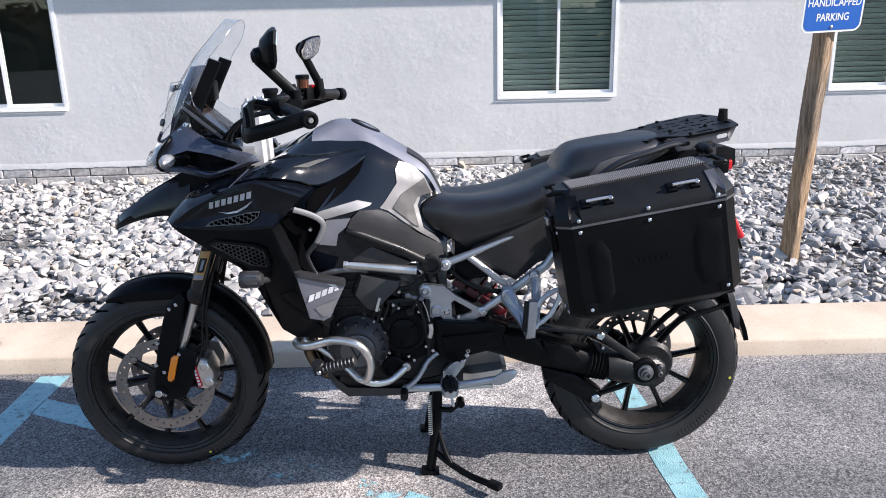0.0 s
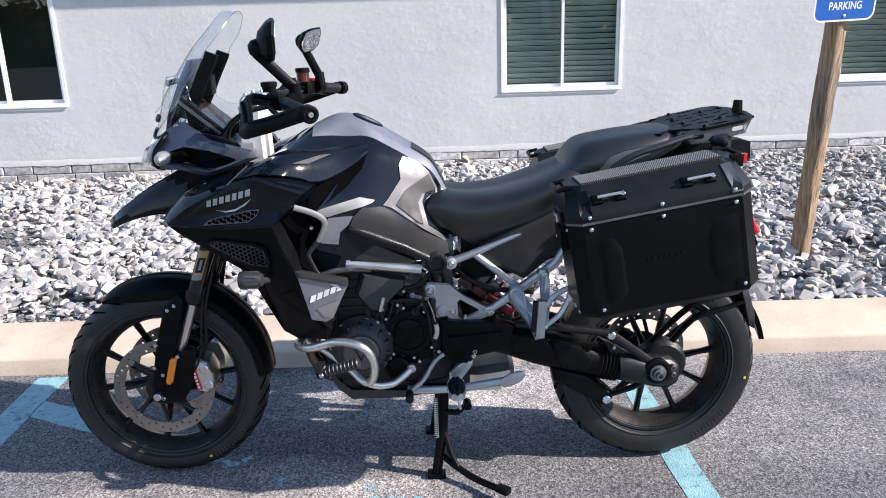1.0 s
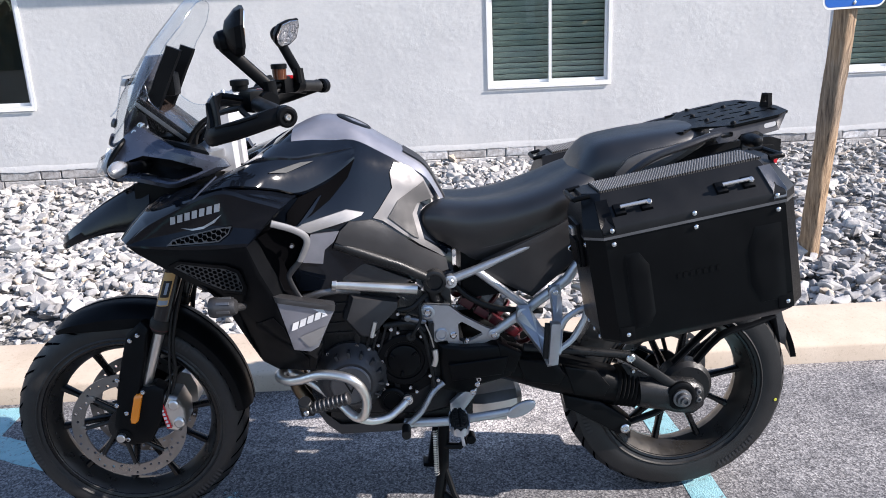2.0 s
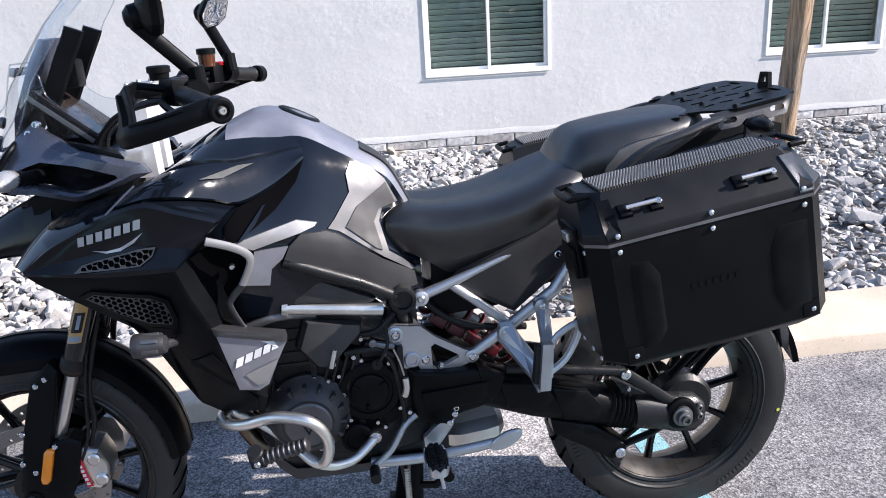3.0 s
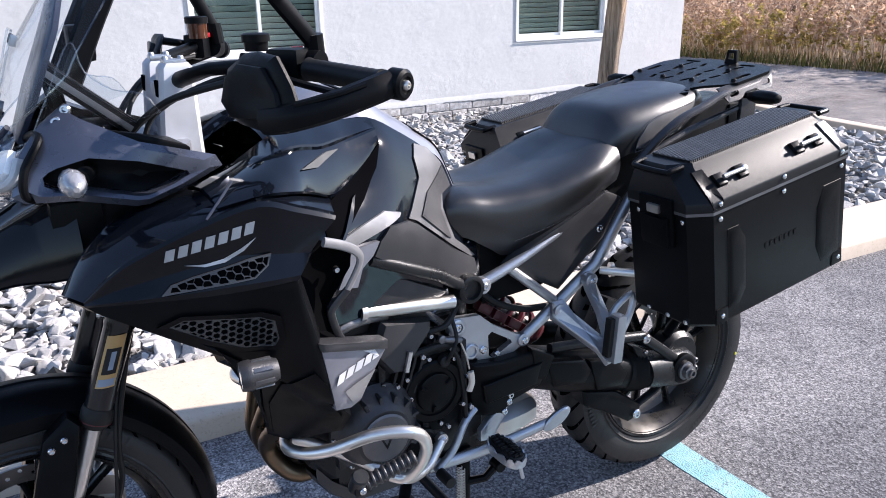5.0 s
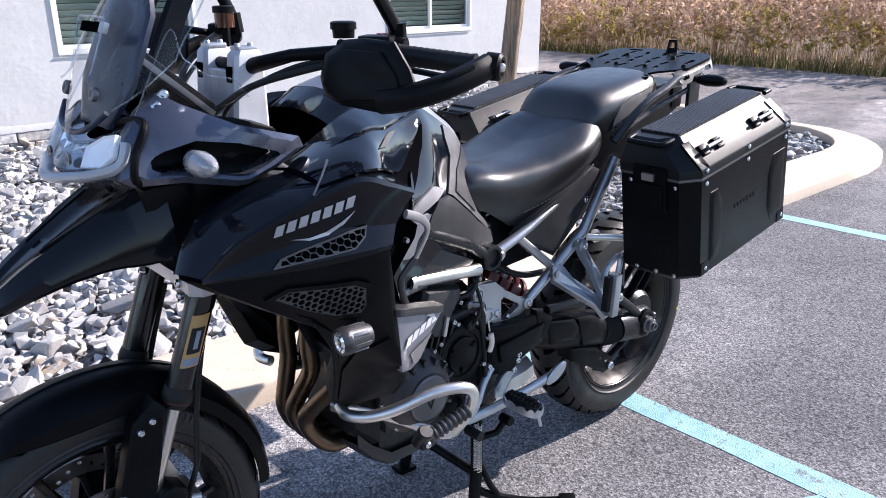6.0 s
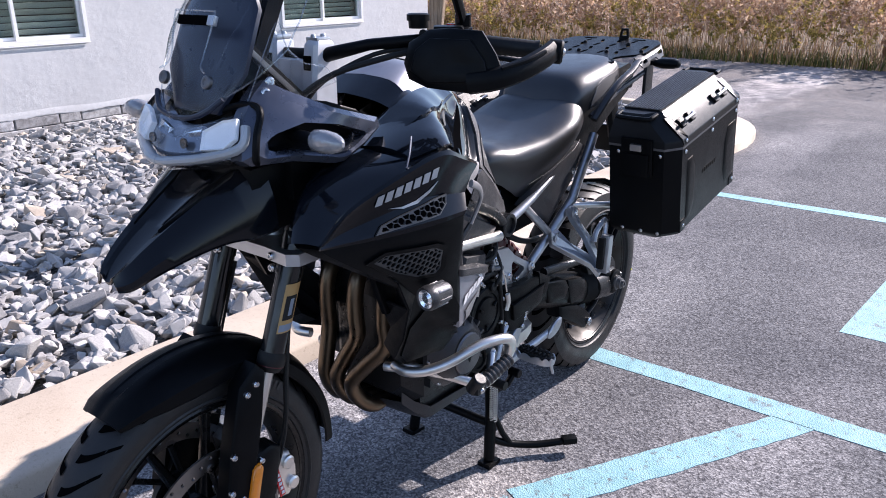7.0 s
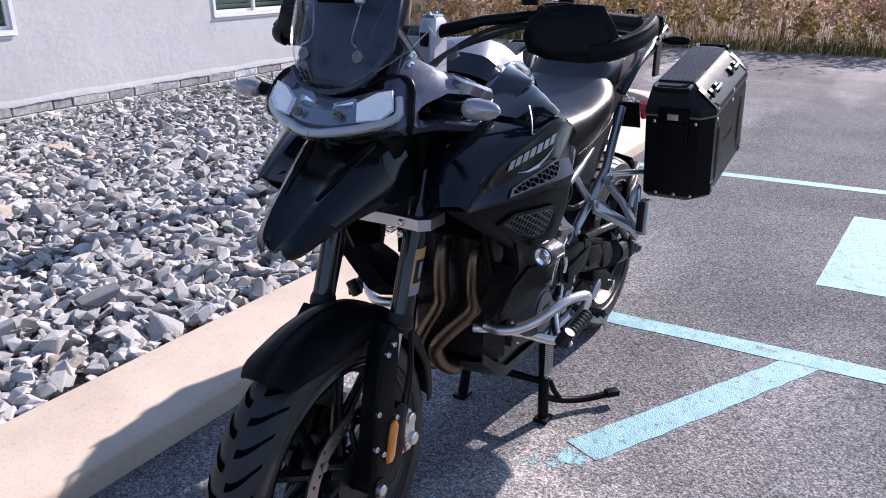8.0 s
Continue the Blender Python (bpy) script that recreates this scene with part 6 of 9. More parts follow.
mk("screen_edge", EDGE_GLASS, lambda bm: tube(bm, [screen_point(-1, t / 24) for t in [*range(22), 22.4, 22.8, 23.2, 23.5, 23.8, 24]] + [screen_point(1, t / 24) for t in [24, 23.8, 23.5, 23.2, 22.8, 22.4, *range(21, -1, -1)]], 0.0016, 6), ws, "polished edge of the windscreen")
def screen_ribs(bm):
    for sd in (1, -1):
        tube(bm, [screen_point(sd * (0.46 + 0.22 * t / 12), 0.22 + 0.6 * t / 12) + Vector((-0.001, 0, 0)) for t in range(13)], 0.0016, 6)
mk("screen_rib", LENS, screen_ribs, ws, "moulded channel in the screen")
def grommets(bm):
    for s in (0.062, -0.062):
        p = V(-0.678, s, 1.182)
        lathe(bm, [(-0.006, 0.0), (-0.006, 0.012), (0.001, 0.012), (0.0025, 0.010), (0.0025, 0.006), (0.001, 0.005), (0.001, 0.0)], p, (-1, 0, 0.35), 18)
mk("screen_grommet", GREY_CAST, grommets, ws, "screen mounting bolts with rubber rings")
def screen_bead(bm):
    for sd in (1, -1):
        tube(bm, [V(-0.640, sd * .056, 1.296), V(-0.650, sd * .054, 1.268), V(-0.666, sd * .046, 1.222), V(-0.676, sd * .050, 1.206), V(-0.682, sd * .064, 1.198)], 0.0018, 6, 4)
    tube(bm, [V(-0.640, s_, 1.296) for s_ in (-.056, -.03, 0, .03, .056)], 0.0018, 6)
mk("screen_bead", EDGE_GLASS, screen_bead, ws, "moulded clear bead round the screen's bolts")
# black bar instead of a cut slot, its shade as colour
mk("screen_slot", SHADE_BLACK, lambda bm: box(bm, (-0.003, -0.044, -0.0085), (0.003, 0.044, 0.0085), 0.003, Matrix.Translation(V(-0.640, -0.006, 1.280)) @ Matrix.Rotation(radians(22), 4, "Y")), ws, "black bar painting the shade of an air slot behind the screen")
mk("slot_end", ALLOY, lambda bm: box(bm, (-0.005, -0.009, -0.009), (0.005, 0.009, 0.009), 0.003, Matrix.Translation(V(-0.640, 0.046, 1.280)) @ Matrix.Rotation(radians(22), 4, "Y")), ws)
SCREEN_NAVY = scuffed("dark_navy_panel", (0.014, 0.019, 0.036), 0.35, 0.0, 0.15, spec=0.3)
mk("screen_bracket", SCREEN_NAVY, lambda bm: (
    panel(bm, pts(1, (-0.664, .062, 1.125), (-0.664, -.062, 1.125), (-0.634, -.108, 1.195), (-0.588, -.104, 1.30), (-0.572, -.07, 1.345), (-0.572, .07, 1.345), (-0.588, .104, 1.30), (-0.634, .108, 1.195)), 0.010, 0.003, Vector((-1, 0, 0.4))),
    tube(bm, [V(-0.672, .095, 1.155), V(-0.694, .06, 1.128), V(-0.70, 0, 1.118), V(-0.694, -.06, 1.128), V(-0.672, -.095, 1.155)], 0.005, 8, 3)), ws, "dark bracket behind the screen")
for sg in (1, -1):
    mk("screen_arm", MATT, lambda bm: grid_loft(bm, [[V(x + dx, s, z + dz, sg) for dx, dz, s in ((0, 0, .058), (.030, -.012, .058), (.034, -.012, .068), (.030, -.012, .078), (0, 0, .078), (-.004, .002, .068))] for x, z in ((-0.595, 1.205), (-0.572, 1.25), (-0.545, 1.305), (-0.520, 1.352), (-0.514, 1.366))], True, True), ws, "black upright screen arm")
    DEF = pts(sg, (-0.645, .118, 1.135), (-0.612, .122, 1.200), (-0.578, .128, 1.268), (-0.564, .130, 1.274), (-0.556, .134, 1.235), (-0.520, .140, 1.205), (-0.478, .146, 1.196), (-0.455, .150, 1.165), (-0.53, .138, 1.145))
    sd = mk("side_deflector", SCREEN, lambda bm: panel(bm, DEF, 0.003, 0.004), label="small clear side wind deflector", angle=50)
    mk("deflector_edge", EDGE_GLASS, lambda bm: tube(bm, spline(DEF[:8], 3), 0.0011, 6), sd, "polished edge of the deflector")
    mk("deflector_screw", BOLT, lambda bm: bolt(bm, V(-0.590, .122, 1.178, sg), (-0.4, -sg, 0.2), 0.009, 0.006), sd)
    sd.visible_shadow = False

# ---- dashboard and handlebar ----
dash = mk("dashboard", MATT, lambda bm: box(bm, (-0.090, -0.095, -0.013), (0.075, 0.095, 0.013), 0.008, Matrix.Translation(V(-0.545, 0, 1.180)) @ Matrix.Rotation(radians(41), 4, "Y")), label="tilted colour display in a black housing")
mk("display", SCREEN_DARK, lambda bm: box(bm, (-0.080, -0.086, 0.0125), (0.066, 0.086, 0.0152), 0.002, Matrix.Translation(V(-0.545, 0, 1.180)) @ Matrix.Rotation(radians(41), 4, "Y")), dash, "dark switched-off display")
mk("dash_trim", GREY_CAST, lambda bm: [box(bm, (-0.085, sd * 0.0955 - 0.001, -0.006), (0.07, sd * 0.0955 + 0.001, 0.004), 0.001, Matrix.Translation(V(-0.545, 0, 1.180)) @ Matrix.Rotation(radians(41), 4, "Y")) for sd in (1, -1)], dash)
mk("dash_mount", MATT, lambda bm: (box(bm, (-0.62, -0.05, 1.08), (-0.50, 0.05, 1.14), 0.012), tube(bm, [V(-0.58, 0.03, 1.10), V(-0.60, 0.03, 1.24)], 0.012, 8), tube(bm, [V(-0.58, -0.03, 1.10), V(-0.60, -0.03, 1.24)], 0.012, 8), box(bm, (-0.56, -0.03, 1.24), (-0.52, 0.03, 1.30), 0.01)), dash)

BAR = [(-0.405, 0.0, 1.205), (-0.405, 0.07, 1.205), (-0.372, 0.16, 1.228), (-0.300, 0.25, 1.238), (-0.240, 0.35, 1.229), (-0.196, 0.435, 1.219)]
hb = mk("handlebar", MATT, lambda bm: tube(bm, [V(x, -s, z) for x, s, z in reversed(BAR[1:])] + [V(*p) for p in BAR], [0.011] * 6 + [0.0145] * 1 + [0.011] * 4, 14, 0), label="black tapered handlebar")
for sg in (1, -1):
    def riser(bm):
        rows = []
        for z, x0, x1, s0, s1 in ((1.045, -0.446, -0.372, 0.036, 0.074), (1.10, -0.446, -0.374, 0.036, 0.076), (1.19, -0.438, -0.376, 0.038, 0.078), (1.226, -0.434, -0.378, 0.040, 0.078), (1.234, -0.428, -0.384, 0.044, 0.074)):
            c = 0.007
            rows.append(pts(sg, (x0 + c, s0, z), (x1 - c, s0, z), (x1, s0 + c, z), (x1, s1 - c, z), (x1 - c, s1, z), (x0 + c, s1, z), (x0, s1 - c, z), (x0, s0 + c, z)))
        grid_loft(bm, rows, True, True)
        box(bm, (-0.432, min(0, -0.040 * sg), 1.115), (-0.392, max(0, -0.040 * sg), 1.196), 0.004)
    rs = mk("riser", RISER, riser, hb, "silver cast bar riser")
    # pocket's shade painted as a black square on the riser
    mk("riser_pocket", SHADE_BLACK, lambda bm: box(bm, (-0.4405, -0.057 * sg - 0.010, 1.178), (-0.434, -0.057 * sg + 0.010, 1.206), 0.002), rs, "black square painting the shade of a pocket")
    mk("riser_cap", ALLOY, lambda bm: (box(bm, (-0.425, -0.057 * sg - 0.016, 1.230), (-0.387, -0.057 * sg + 0.016, 1.240), 0.004), [bolt(bm, V(x, 0.057, 1.240, sg), (0, 0, 1), 0.0055) for x in (-0.419, -0.393)]), rs)
    d0, d1 = V(-0.262, 0.314, 1.232, sg), V(-0.198, 0.432, 1.2195, sg)
    mk("grip", BLACK_RUBBER, lambda bm: tube(bm, [d0.lerp(d1, k / 24) for k in range(25)], [0.0185 if k in (0, 24) else 0.0165 + 0.0009 * (k % 2) for k in range(25)], 16), hb, "ribbed black rubber grip")
    mk("switch_block", MATT, lambda bm: box(bm, (-0.022, -0.028, -0.024), (0.022, 0.03, 0.026), 0.008, Matrix.Translation(V(-0.278, 0.28, 1.237, sg)) @ Matrix.Rotation(radians(35 * sg), 4, "Z")), hb)
    mk("switch", RED_LENS, lambda bm: box(bm, (-0.008, -0.006, -0.005), (0.008, 0.006, 0.005), 0.002, Matrix.Translation(V(-0.262, 0.272, 1.260, sg))), hb, "small red switch")
    mk("bar_end", MATT, lambda bm: lathe(bm, [(-0.016, 0.016), (-0.012, 0.0225), (0.010, 0.0225), (0.014, 0.018), (0.014, 0.013), (0.010, 0.012), (0.010, 0.0)], V(-0.184, 0.460, 1.2175, sg), V(0.45, 0.88, -0.08, sg) - V(0, 0, 0), 24), hb, "black bar-end weight")
    mk("bar_end_screw", STEEL, lambda bm: bolt(bm, V(-0.1785, 0.4705, 1.2165, sg), V(0.45, 0.88, -0.08, sg), 0.0075, 0.006), hb)
    mk("lever", MATT, lambda bm: tube(bm, pts(sg, (-0.300, 0.268, 1.232), (-0.302, 0.31, 1.222), (-0.278, 0.37, 1.212), (-0.240, 0.44, 1.200)), [0.008, 0.007, 0.006, 0.007], 8, 3, True, 0.7), hb, "black hand lever")
    # hand guard: shield and blade to the bar end
    def guard(bm):
        G = pts(sg, (-0.378, 0.250, 1.200), (-0.370, 0.256, 1.236), (-0.352, 0.290, 1.260), (-0.345, 0.330, 1.264), (-0.343, 0.400, 1.262), (-0.333, 0.424, 1.222), (-0.330, 0.436, 1.192), (-0.342, 0.430, 1.166), (-0.356, 0.380, 1.153), (-0.372, 0.300, 1.158), (-0.380, 0.262, 1.172))
        panel(bm, G, 0.007, 0.010, Vector((-1, -0.4 * sg, 0)), 0.2)
        tube(bm, pts(sg, (-0.360, 0.385, 1.172), (-0.338, 0.428, 1.180), (-0.285, 0.452, 1.194), (-0.232, 0.462, 1.210), (-0.196, 0.460, 1.220)), [0.014, 0.015, 0.0135, 0.013, 0.014], 10, 4, True, 1.45, (0, 0, 1))
        tube(bm, pts(sg, (-0.352, 0.275, 1.252), (-0.320, 0.272, 1.246), (-0.285, 0.285, 1.240)), 0.008, 8, 3)
    mk("hand_guard", MATT, guard, hb, "black moulded hand guard")
    mk("guard_face", MATT, lambda bm: panel(bm, pts(sg, (-0.3905, 0.275, 1.190), (-0.383, 0.282, 1.226), (-0.370, 0.306, 1.247), (-0.361, 0.388, 1.247), (-0.352, 0.412, 1.212), (-0.352, 0.418, 1.190), (-0.364, 0.404, 1.176), (-0.388, 0.310, 1.170)), 0.008, 0.002, Vector((-1, -0.4 * sg, 0)), 0.08), hb)
    mk("guard_rib", MATT, lambda bm: tube(bm, pts(sg, (-0.335, 0.438, 1.198), (-0.285, 0.462, 1.210), (-0.24, 0.470, 1.222)), 0.004, 6, 3), hb)
    # mirror
    mc = V(-0.285 if sg > 0 else -0.258, 0.305 if sg > 0 else 0.262, 1.392 if sg > 0 else 1.384, sg)
    mt = Matrix.Translation(mc) @ Matrix.Rotation(radians(14 if sg > 0 else -30), 4, "Z") @ Matrix.Rotation(radians(-9 if sg > 0 else 14), 4, "Y") @ Matrix.Rotation(radians(0 if sg > 0 else 14), 4, "X") @ Matrix.Scale(1.0 if sg > 0 else 0.80, 4)
    SHAPE = ((-1, .2, 0), (-.70, 1, .010), (0, 1.08, .012), (.75, .9, .010), (1, .25, 0), (.85, -.65, -.006), (.3, -1, -.010), (-.55, -.9, -.010), (-.92, -.4, -.004))

    def shell(bm):
        rows = []
        for dx, k, h in ((-0.040, 0.018, 0.016), (-0.034, 0.038, 0.028), (-0.016, 0.062, 0.046), (-0.003, 0.068, 0.051), (0.004, 0.066, 0.049)):
            rows.append([mt @ Vector((dx + b * (0.5 if dx < -0.02 else 1), -u * k * sg, w * h)) for u, w, b in SHAPE])
        grid_loft(bm, rows, True, True)
        lathe(bm, [(-0.026, 0.0), (-0.024, 0.012), (-0.014, 0.022), (0.004, 0.024), (0.018, 0.018)], mt @ Vector((-0.038, 0, -0.012)), mt.to_3x3() @ Vector((1, 0, 0)), 18)
        ball = mt @ Vector((-0.046, 0, -0.022))
        tube(bm, [V(-0.236, 0.282, 1.240, sg), V(-0.240, 0.285, 1.282, sg)], 0.016, 12)
        tube(bm, [V(-0.240, 0.285, 1.270, sg), ball.lerp(V(-0.240, 0.285, 1.270, sg), 0.05), ball], 0.0095, 10, 0, True, 1.5)
    mir = mk("mirror", MATT, shell, label="black faceted handlebar mirror", angle=30)
    mk("mirror_glass", MIRROR, lambda bm: panel(bm, [mt @ Vector((0.0055 + b, -u * 0.062 * sg, w * 0.0455)) for u, w, b in SHAPE], 0.002, 0.001, mt.to_3x3() @ Vector((1, 0, 0))), mir, "mirror glass")
    mk("clamp_block", MATT, lambda bm: lathe(bm, [(-0.014, 0.0), (-0.014, 0.024), (0.014, 0.024), (0.014, 0.0)], V(-0.246, 0.292, 1.236, sg), V(0.55, 0.83, -0.12, sg), 18), hb)
mk("brake_reservoir", AMBER_DARK, lambda bm: lathe(bm, [(0, 0.0), (0, 0.020), (0.030, 0.021), (0.030, 0.0)], V(-0.288, -0.235, 1.256), (0, 0, 1), 20), hb, "amber brake fluid reservoir")
mk("reservoir_cap", MATT, lambda bm: lathe(bm, [(0, 0.0), (0, 0.0235), (0.012, 0.0235), (0.014, 0.02), (0.014, 0.0)], V(-0.288, -0.235, 1.286), (0, 0, 1), 20), hb)
mk("clutch_reservoir", MATT, lambda bm: lathe(bm, [(0, 0.0), (0, 0.018), (0.014, 0.019), (0.014, 0.0)], V(-0.315, 0.235, 1.258), (0, 0, 1), 20), hb, "black clutch fluid reservoir")
mk("reservoir_cap", MATT, lambda bm: lathe(bm, [(0, 0.0), (0, 0.022), (0.011, 0.022), (0.013, 0.018), (0.013, 0.0)], V(-0.315, 0.235, 1.272), (0, 0, 1), 20), hb)
def cables(bm):
    for sg in (1, -1):
        tube(bm, pts(sg, (-0.29, 0.26, 1.225), (-0.38, 0.20, 1.205), (-0.45, 0.12, 1.17), (-0.50, 0.06, 1.10), (-0.47, 0.04, 1.0)), 0.006, 8, 6)
        tube(bm, pts(sg, (-0.30, 0.24, 1.22), (-0.37, 0.17, 1.21), (-0.46, 0.10, 1.15), (-0.48, 0.05, 1.05)), 0.0045, 8, 6)
mk("cable", BLACK_RUBBER, cables, hb, "black cables and hoses")

# ---- seats ----
def seat_rows(st, n=5):
    """Stations (x, [(s, z)...]) from the crown down one side, mirrored."""
    lines = [spline([V(x, *p[i]) for x, p in st], n) for i in range(len(st[0][1]))]
    rows = []
    for sec in zip(*lines):
        h = spline(list(sec), 4)
        rows.append([Vector((p.x, -p.y, p.z)) for p in reversed(h[1:])] + h)
    return rows


SEAT = [(0.088, [(0, .902), (.046, .905), (.094, .898), (.106, .878), (.100, .852)]),
        (0.105, [(0, .924), (.060, .928), (.112, .918), (.124, .886), (.112, .846)]),
        (0.15, [(0, .932), (.072, .936), (.126, .920), (.138, .880), (.122, .832)]),
        (0.20, [(0, .926), (.082, .931), (.136, .910), (.146, .860), (.126, .802)]),
        (0.25, [(0, .924), (.090, .930), (.144, .910), (.154, .852), (.128, .778)]),
        (0.34, [(0, .936), (.102, .940), (.158, .922), (.168, .874), (.146, .818)]),
        (0.44, [(0, .966), (.110, .970), (.168, .950), (.178, .908), (.158, .862)]),
        (0.50, [(0, .993), (.105, .995), (.160, .968), (.170, .930), (.152, .892)]),
        (0.555, [(0, 1.02), (.09, 1.015), (.14, .98), (.150, .945), (.14, .91)])]
seat = mk("rider_seat", LEATHER, lambda bm: grid_loft(bm, seat_rows(SEAT), False, True), label="black grained vinyl rider seat", angle=60)
def stitch(bm):
    for sg in (1, -1):
        for off in (0.0,):
            line = spline([V(x, p[3][0] * 0.985 + 0.003, p[3][1] - 0.034 + off + 0.018 * (x - 0.3), sg) for x, p in SEAT[4:8]], 8)
            for a, b in zip(line[::1], line[1::1]):
                tube(bm, [a, a.lerp(b, 0.6)], 0.0011, 5)
mk("stitching", GREY_DARK, stitch, seat, "fine grey stitch line")["kind"] = "stuff"
PILLION = [(0.515, [(0, 1.00), (.08, .995), (.118, .965), (.122, .93)]), (0.54, [(0, 1.042), (.085, 1.036), (.126, 1.0), (.130, .945)]), (0.58, [(0, 1.073), (.09, 1.067), (.135, 1.03), (.140, .965)]),
           (0.66, [(0, 1.088), (.10, 1.082), (.143, 1.045), (.150, .985)]), (0.75, [(0, 1.099), (.10, 1.093), (.140, 1.06), (.145, 1.01)]), (0.83, [(0, 1.106), (.085, 1.10), (.12, 1.08), (.125, 1.045)]), (0.865, [(0, 1.10), (.07, 1.096), (.10, 1.08), (.105, 1.06)])]
pil = mk("pillion_seat", LEATHER, lambda bm: grid_loft(bm, seat_rows(PILLION), False, True), label="raised black pillion seat with grey side panels", angle=60)
for sg in (1, -1):
    on = draped(tree_of(pil), sg, 0.0022)
    mk("seat_side_panel", GREY_LEATHER, lambda bm: fill(bm, [(.600, .958), (.612, 1.0), (.640, 1.034), (.685, 1.050), (.75, 1.060), (.815, 1.072), (.80, 1.045), (.72, 1.004), (.66, .982)], [], 0.002, on, 0.015), pil, "grey vinyl side panel with stitched seam")
    mk("stitching", GREY_LEATHER, lambda bm: [tube(bm, [on(a[0], a[1], 0.002), on(a[0] + (b[0] - a[0]) * .55, a[1] + (b[1] - a[1]) * .55, 0.002)], 0.0009, 4) for a, b in zip(*(lambda L: (L, L[1:]))([(p.x, p.z) for p in spline([(.600, 0, .962), (.612, 0, 1.004), (.640, 0, 1.038), (.685, 0, 1.054), (.75, 0, 1.064), (.81, 0, 1.074)], 9)]))], pil)["kind"] = "stuff"

# ---- tail, grab rails and luggage rack ----
mk("tail_body", MATT, lambda bm: (grid_loft(bm, [[V(x, s, z) for s, z in ((-w, lo_), (-w * 0.9, hi_), (w * 0.9, hi_), (w, lo_))] for x, w, lo_, hi_ in ((0.20, .10, .66, .80), (0.35, .12, .68, .84), (0.52, .125, .74, .92), (0.70, .11, .86, 1.0), (0.90, .085, .93, 1.05), (1.06, .06, .97, 1.06), (1.10, .05, 1.0, 1.05))], True, True)), label="black under-seat tail fairing", angle=30)
for sg in (1, -1):
    # infill between rails, dark plastic with a lock
    sc = mk("side_infill", GREY_PLASTIC, lambda bm: panel(bm, pts(sg, (0.238, 0.146, 0.752), (0.262, 0.156, 0.780), (0.36, 0.160, 0.828), (0.50, 0.164, 0.895), (0.560, 0.156, 0.870), (0.520, 0.144, 0.775), (0.388, 0.142, 0.668)), 0.03, 0.004), label="black side cover below the seat")
    mk("lock", BOLT, lambda bm: bolt(bm, V(0.490, 0.160, 0.806, sg), (0, -sg, 0), 0.009, 0.004), sc)
    mk("grab_rail", GREY_DARK, lambda bm: tube(bm, pts(sg, (0.585, 0.168, 0.945), (0.64, 0.182, 1.005), (0.70, 0.190, 1.045), (0.78, 0.190, 1.070), (0.84, 0.178, 1.086), (0.90, 0.165, 1.092)), [0.013] * 31, 10, 6, True, 0.75), label="black cast grab rail")
    mk("rail_bracket", GREY_DARK, lambda bm: (box(bm, (0.93, -0.17 * sg - 0.006, 0.955), (0.985, -0.17 * sg + 0.006, 1.10), 0.004, Matrix.Translation((0, 0, 0))), tube(bm, pts(sg, (0.60, 0.15, 0.95), (0.78, 0.155, 1.01), (0.96, 0.165, 1.055)), 0.008, 8)), label="grey rack bracket")
    ri = mk("rear_indicator", MATT, lambda bm: tube(bm, pts(sg, (0.930, 0.13, 1.080), (0.926, 0.198, 1.082), (0.925, 0.204, 1.082), (0.922, 0.232, 1.083), (0.919, 0.268, 1.084), (0.917, 0.286, 1.084), (0.917, 0.290, 1.084)), [0.009, 0.009, 0.014, 0.0215, 0.020, 0.013, 0.004], 14, 0, True, 0.8), label="slim black rear indicator on a stalk")


def rack_outline():
    half = [(0.770, 0.105), (0.795, 0.122), (0.825, 0.100), (0.850, 0.118), (0.88, 0.160), (0.905, 0.178), (1.02, 0.178), (1.055, 0.155), (1.072, 0.06)]
    return [(x, s) for x, s in half] + [(x, -s) for x, s in reversed(half)]


holes = [slot(0.885 + i * 0.044, sd * (0.03 + j * 0.055), 0.034, 0.012, 0.3 * (-1) ** (i + j)) for i in range(4) for j in range(2) for sd in (1, -1)]
holes += [slot(0.955, sd * 0.150, 0.055, 0.016, 0.0) for sd in (1, -1)] + [slot(1.045, sd * 0.09, 0.05, 0.014, 1.57) for sd in (1, -1)] + [regular(0.80, sd * 0.108, 0.008, 10) for sd in (1, -1)]
rack = mk("luggage_rack", POWDER, lambda bm: sheet(bm, rack_outline(), holes, 0.006, lambda u, v, w: V(u, v, 1.090 + (u - 0.77) * 0.18 + w)), label="black slotted luggage rack plate", angle=25)
for sd in (1, -1):
    mk("rack_side", GREY_DARK, lambda bm: sheet(bm, [(0.845, 0.0), (0.860, -0.034), (0.905, -0.036), (0.920, -0.024), (0.960, -0.024), (0.975, -0.036), (1.015, -0.034), (1.045, 0.0)], [slot(0.884, -0.019, 0.032, 0.012), slot(0.996, -0.018, 0.034, 0.012)], 0.005, lambda u, v, w: V(u, sd * (0.179 - v * 0.45 - (0.012 if u < 0.85 or u > 1.04 else 0)) + w * sd, 1.088 + (u - 0.77) * 0.18 + v)), rack, "bent dark grey side flange of the rack")
mk("rack_hook", MATT, lambda bm: (sheet(bm, [(-0.016, 0.0), (0.016, 0.0), (0.013, 0.036), (-0.010, 0.036)], [[(-0.007, 0.012), (0.008, 0.012), (0.006, 0.028), (-0.005, 0.028)]], 0.012, lambda u, v, w: V(1.062 + u * 0.3, u + 0.03 - w * 0.2, 1.140 + v) + Vector((w, 0, 0)))), rack, "small black hook")
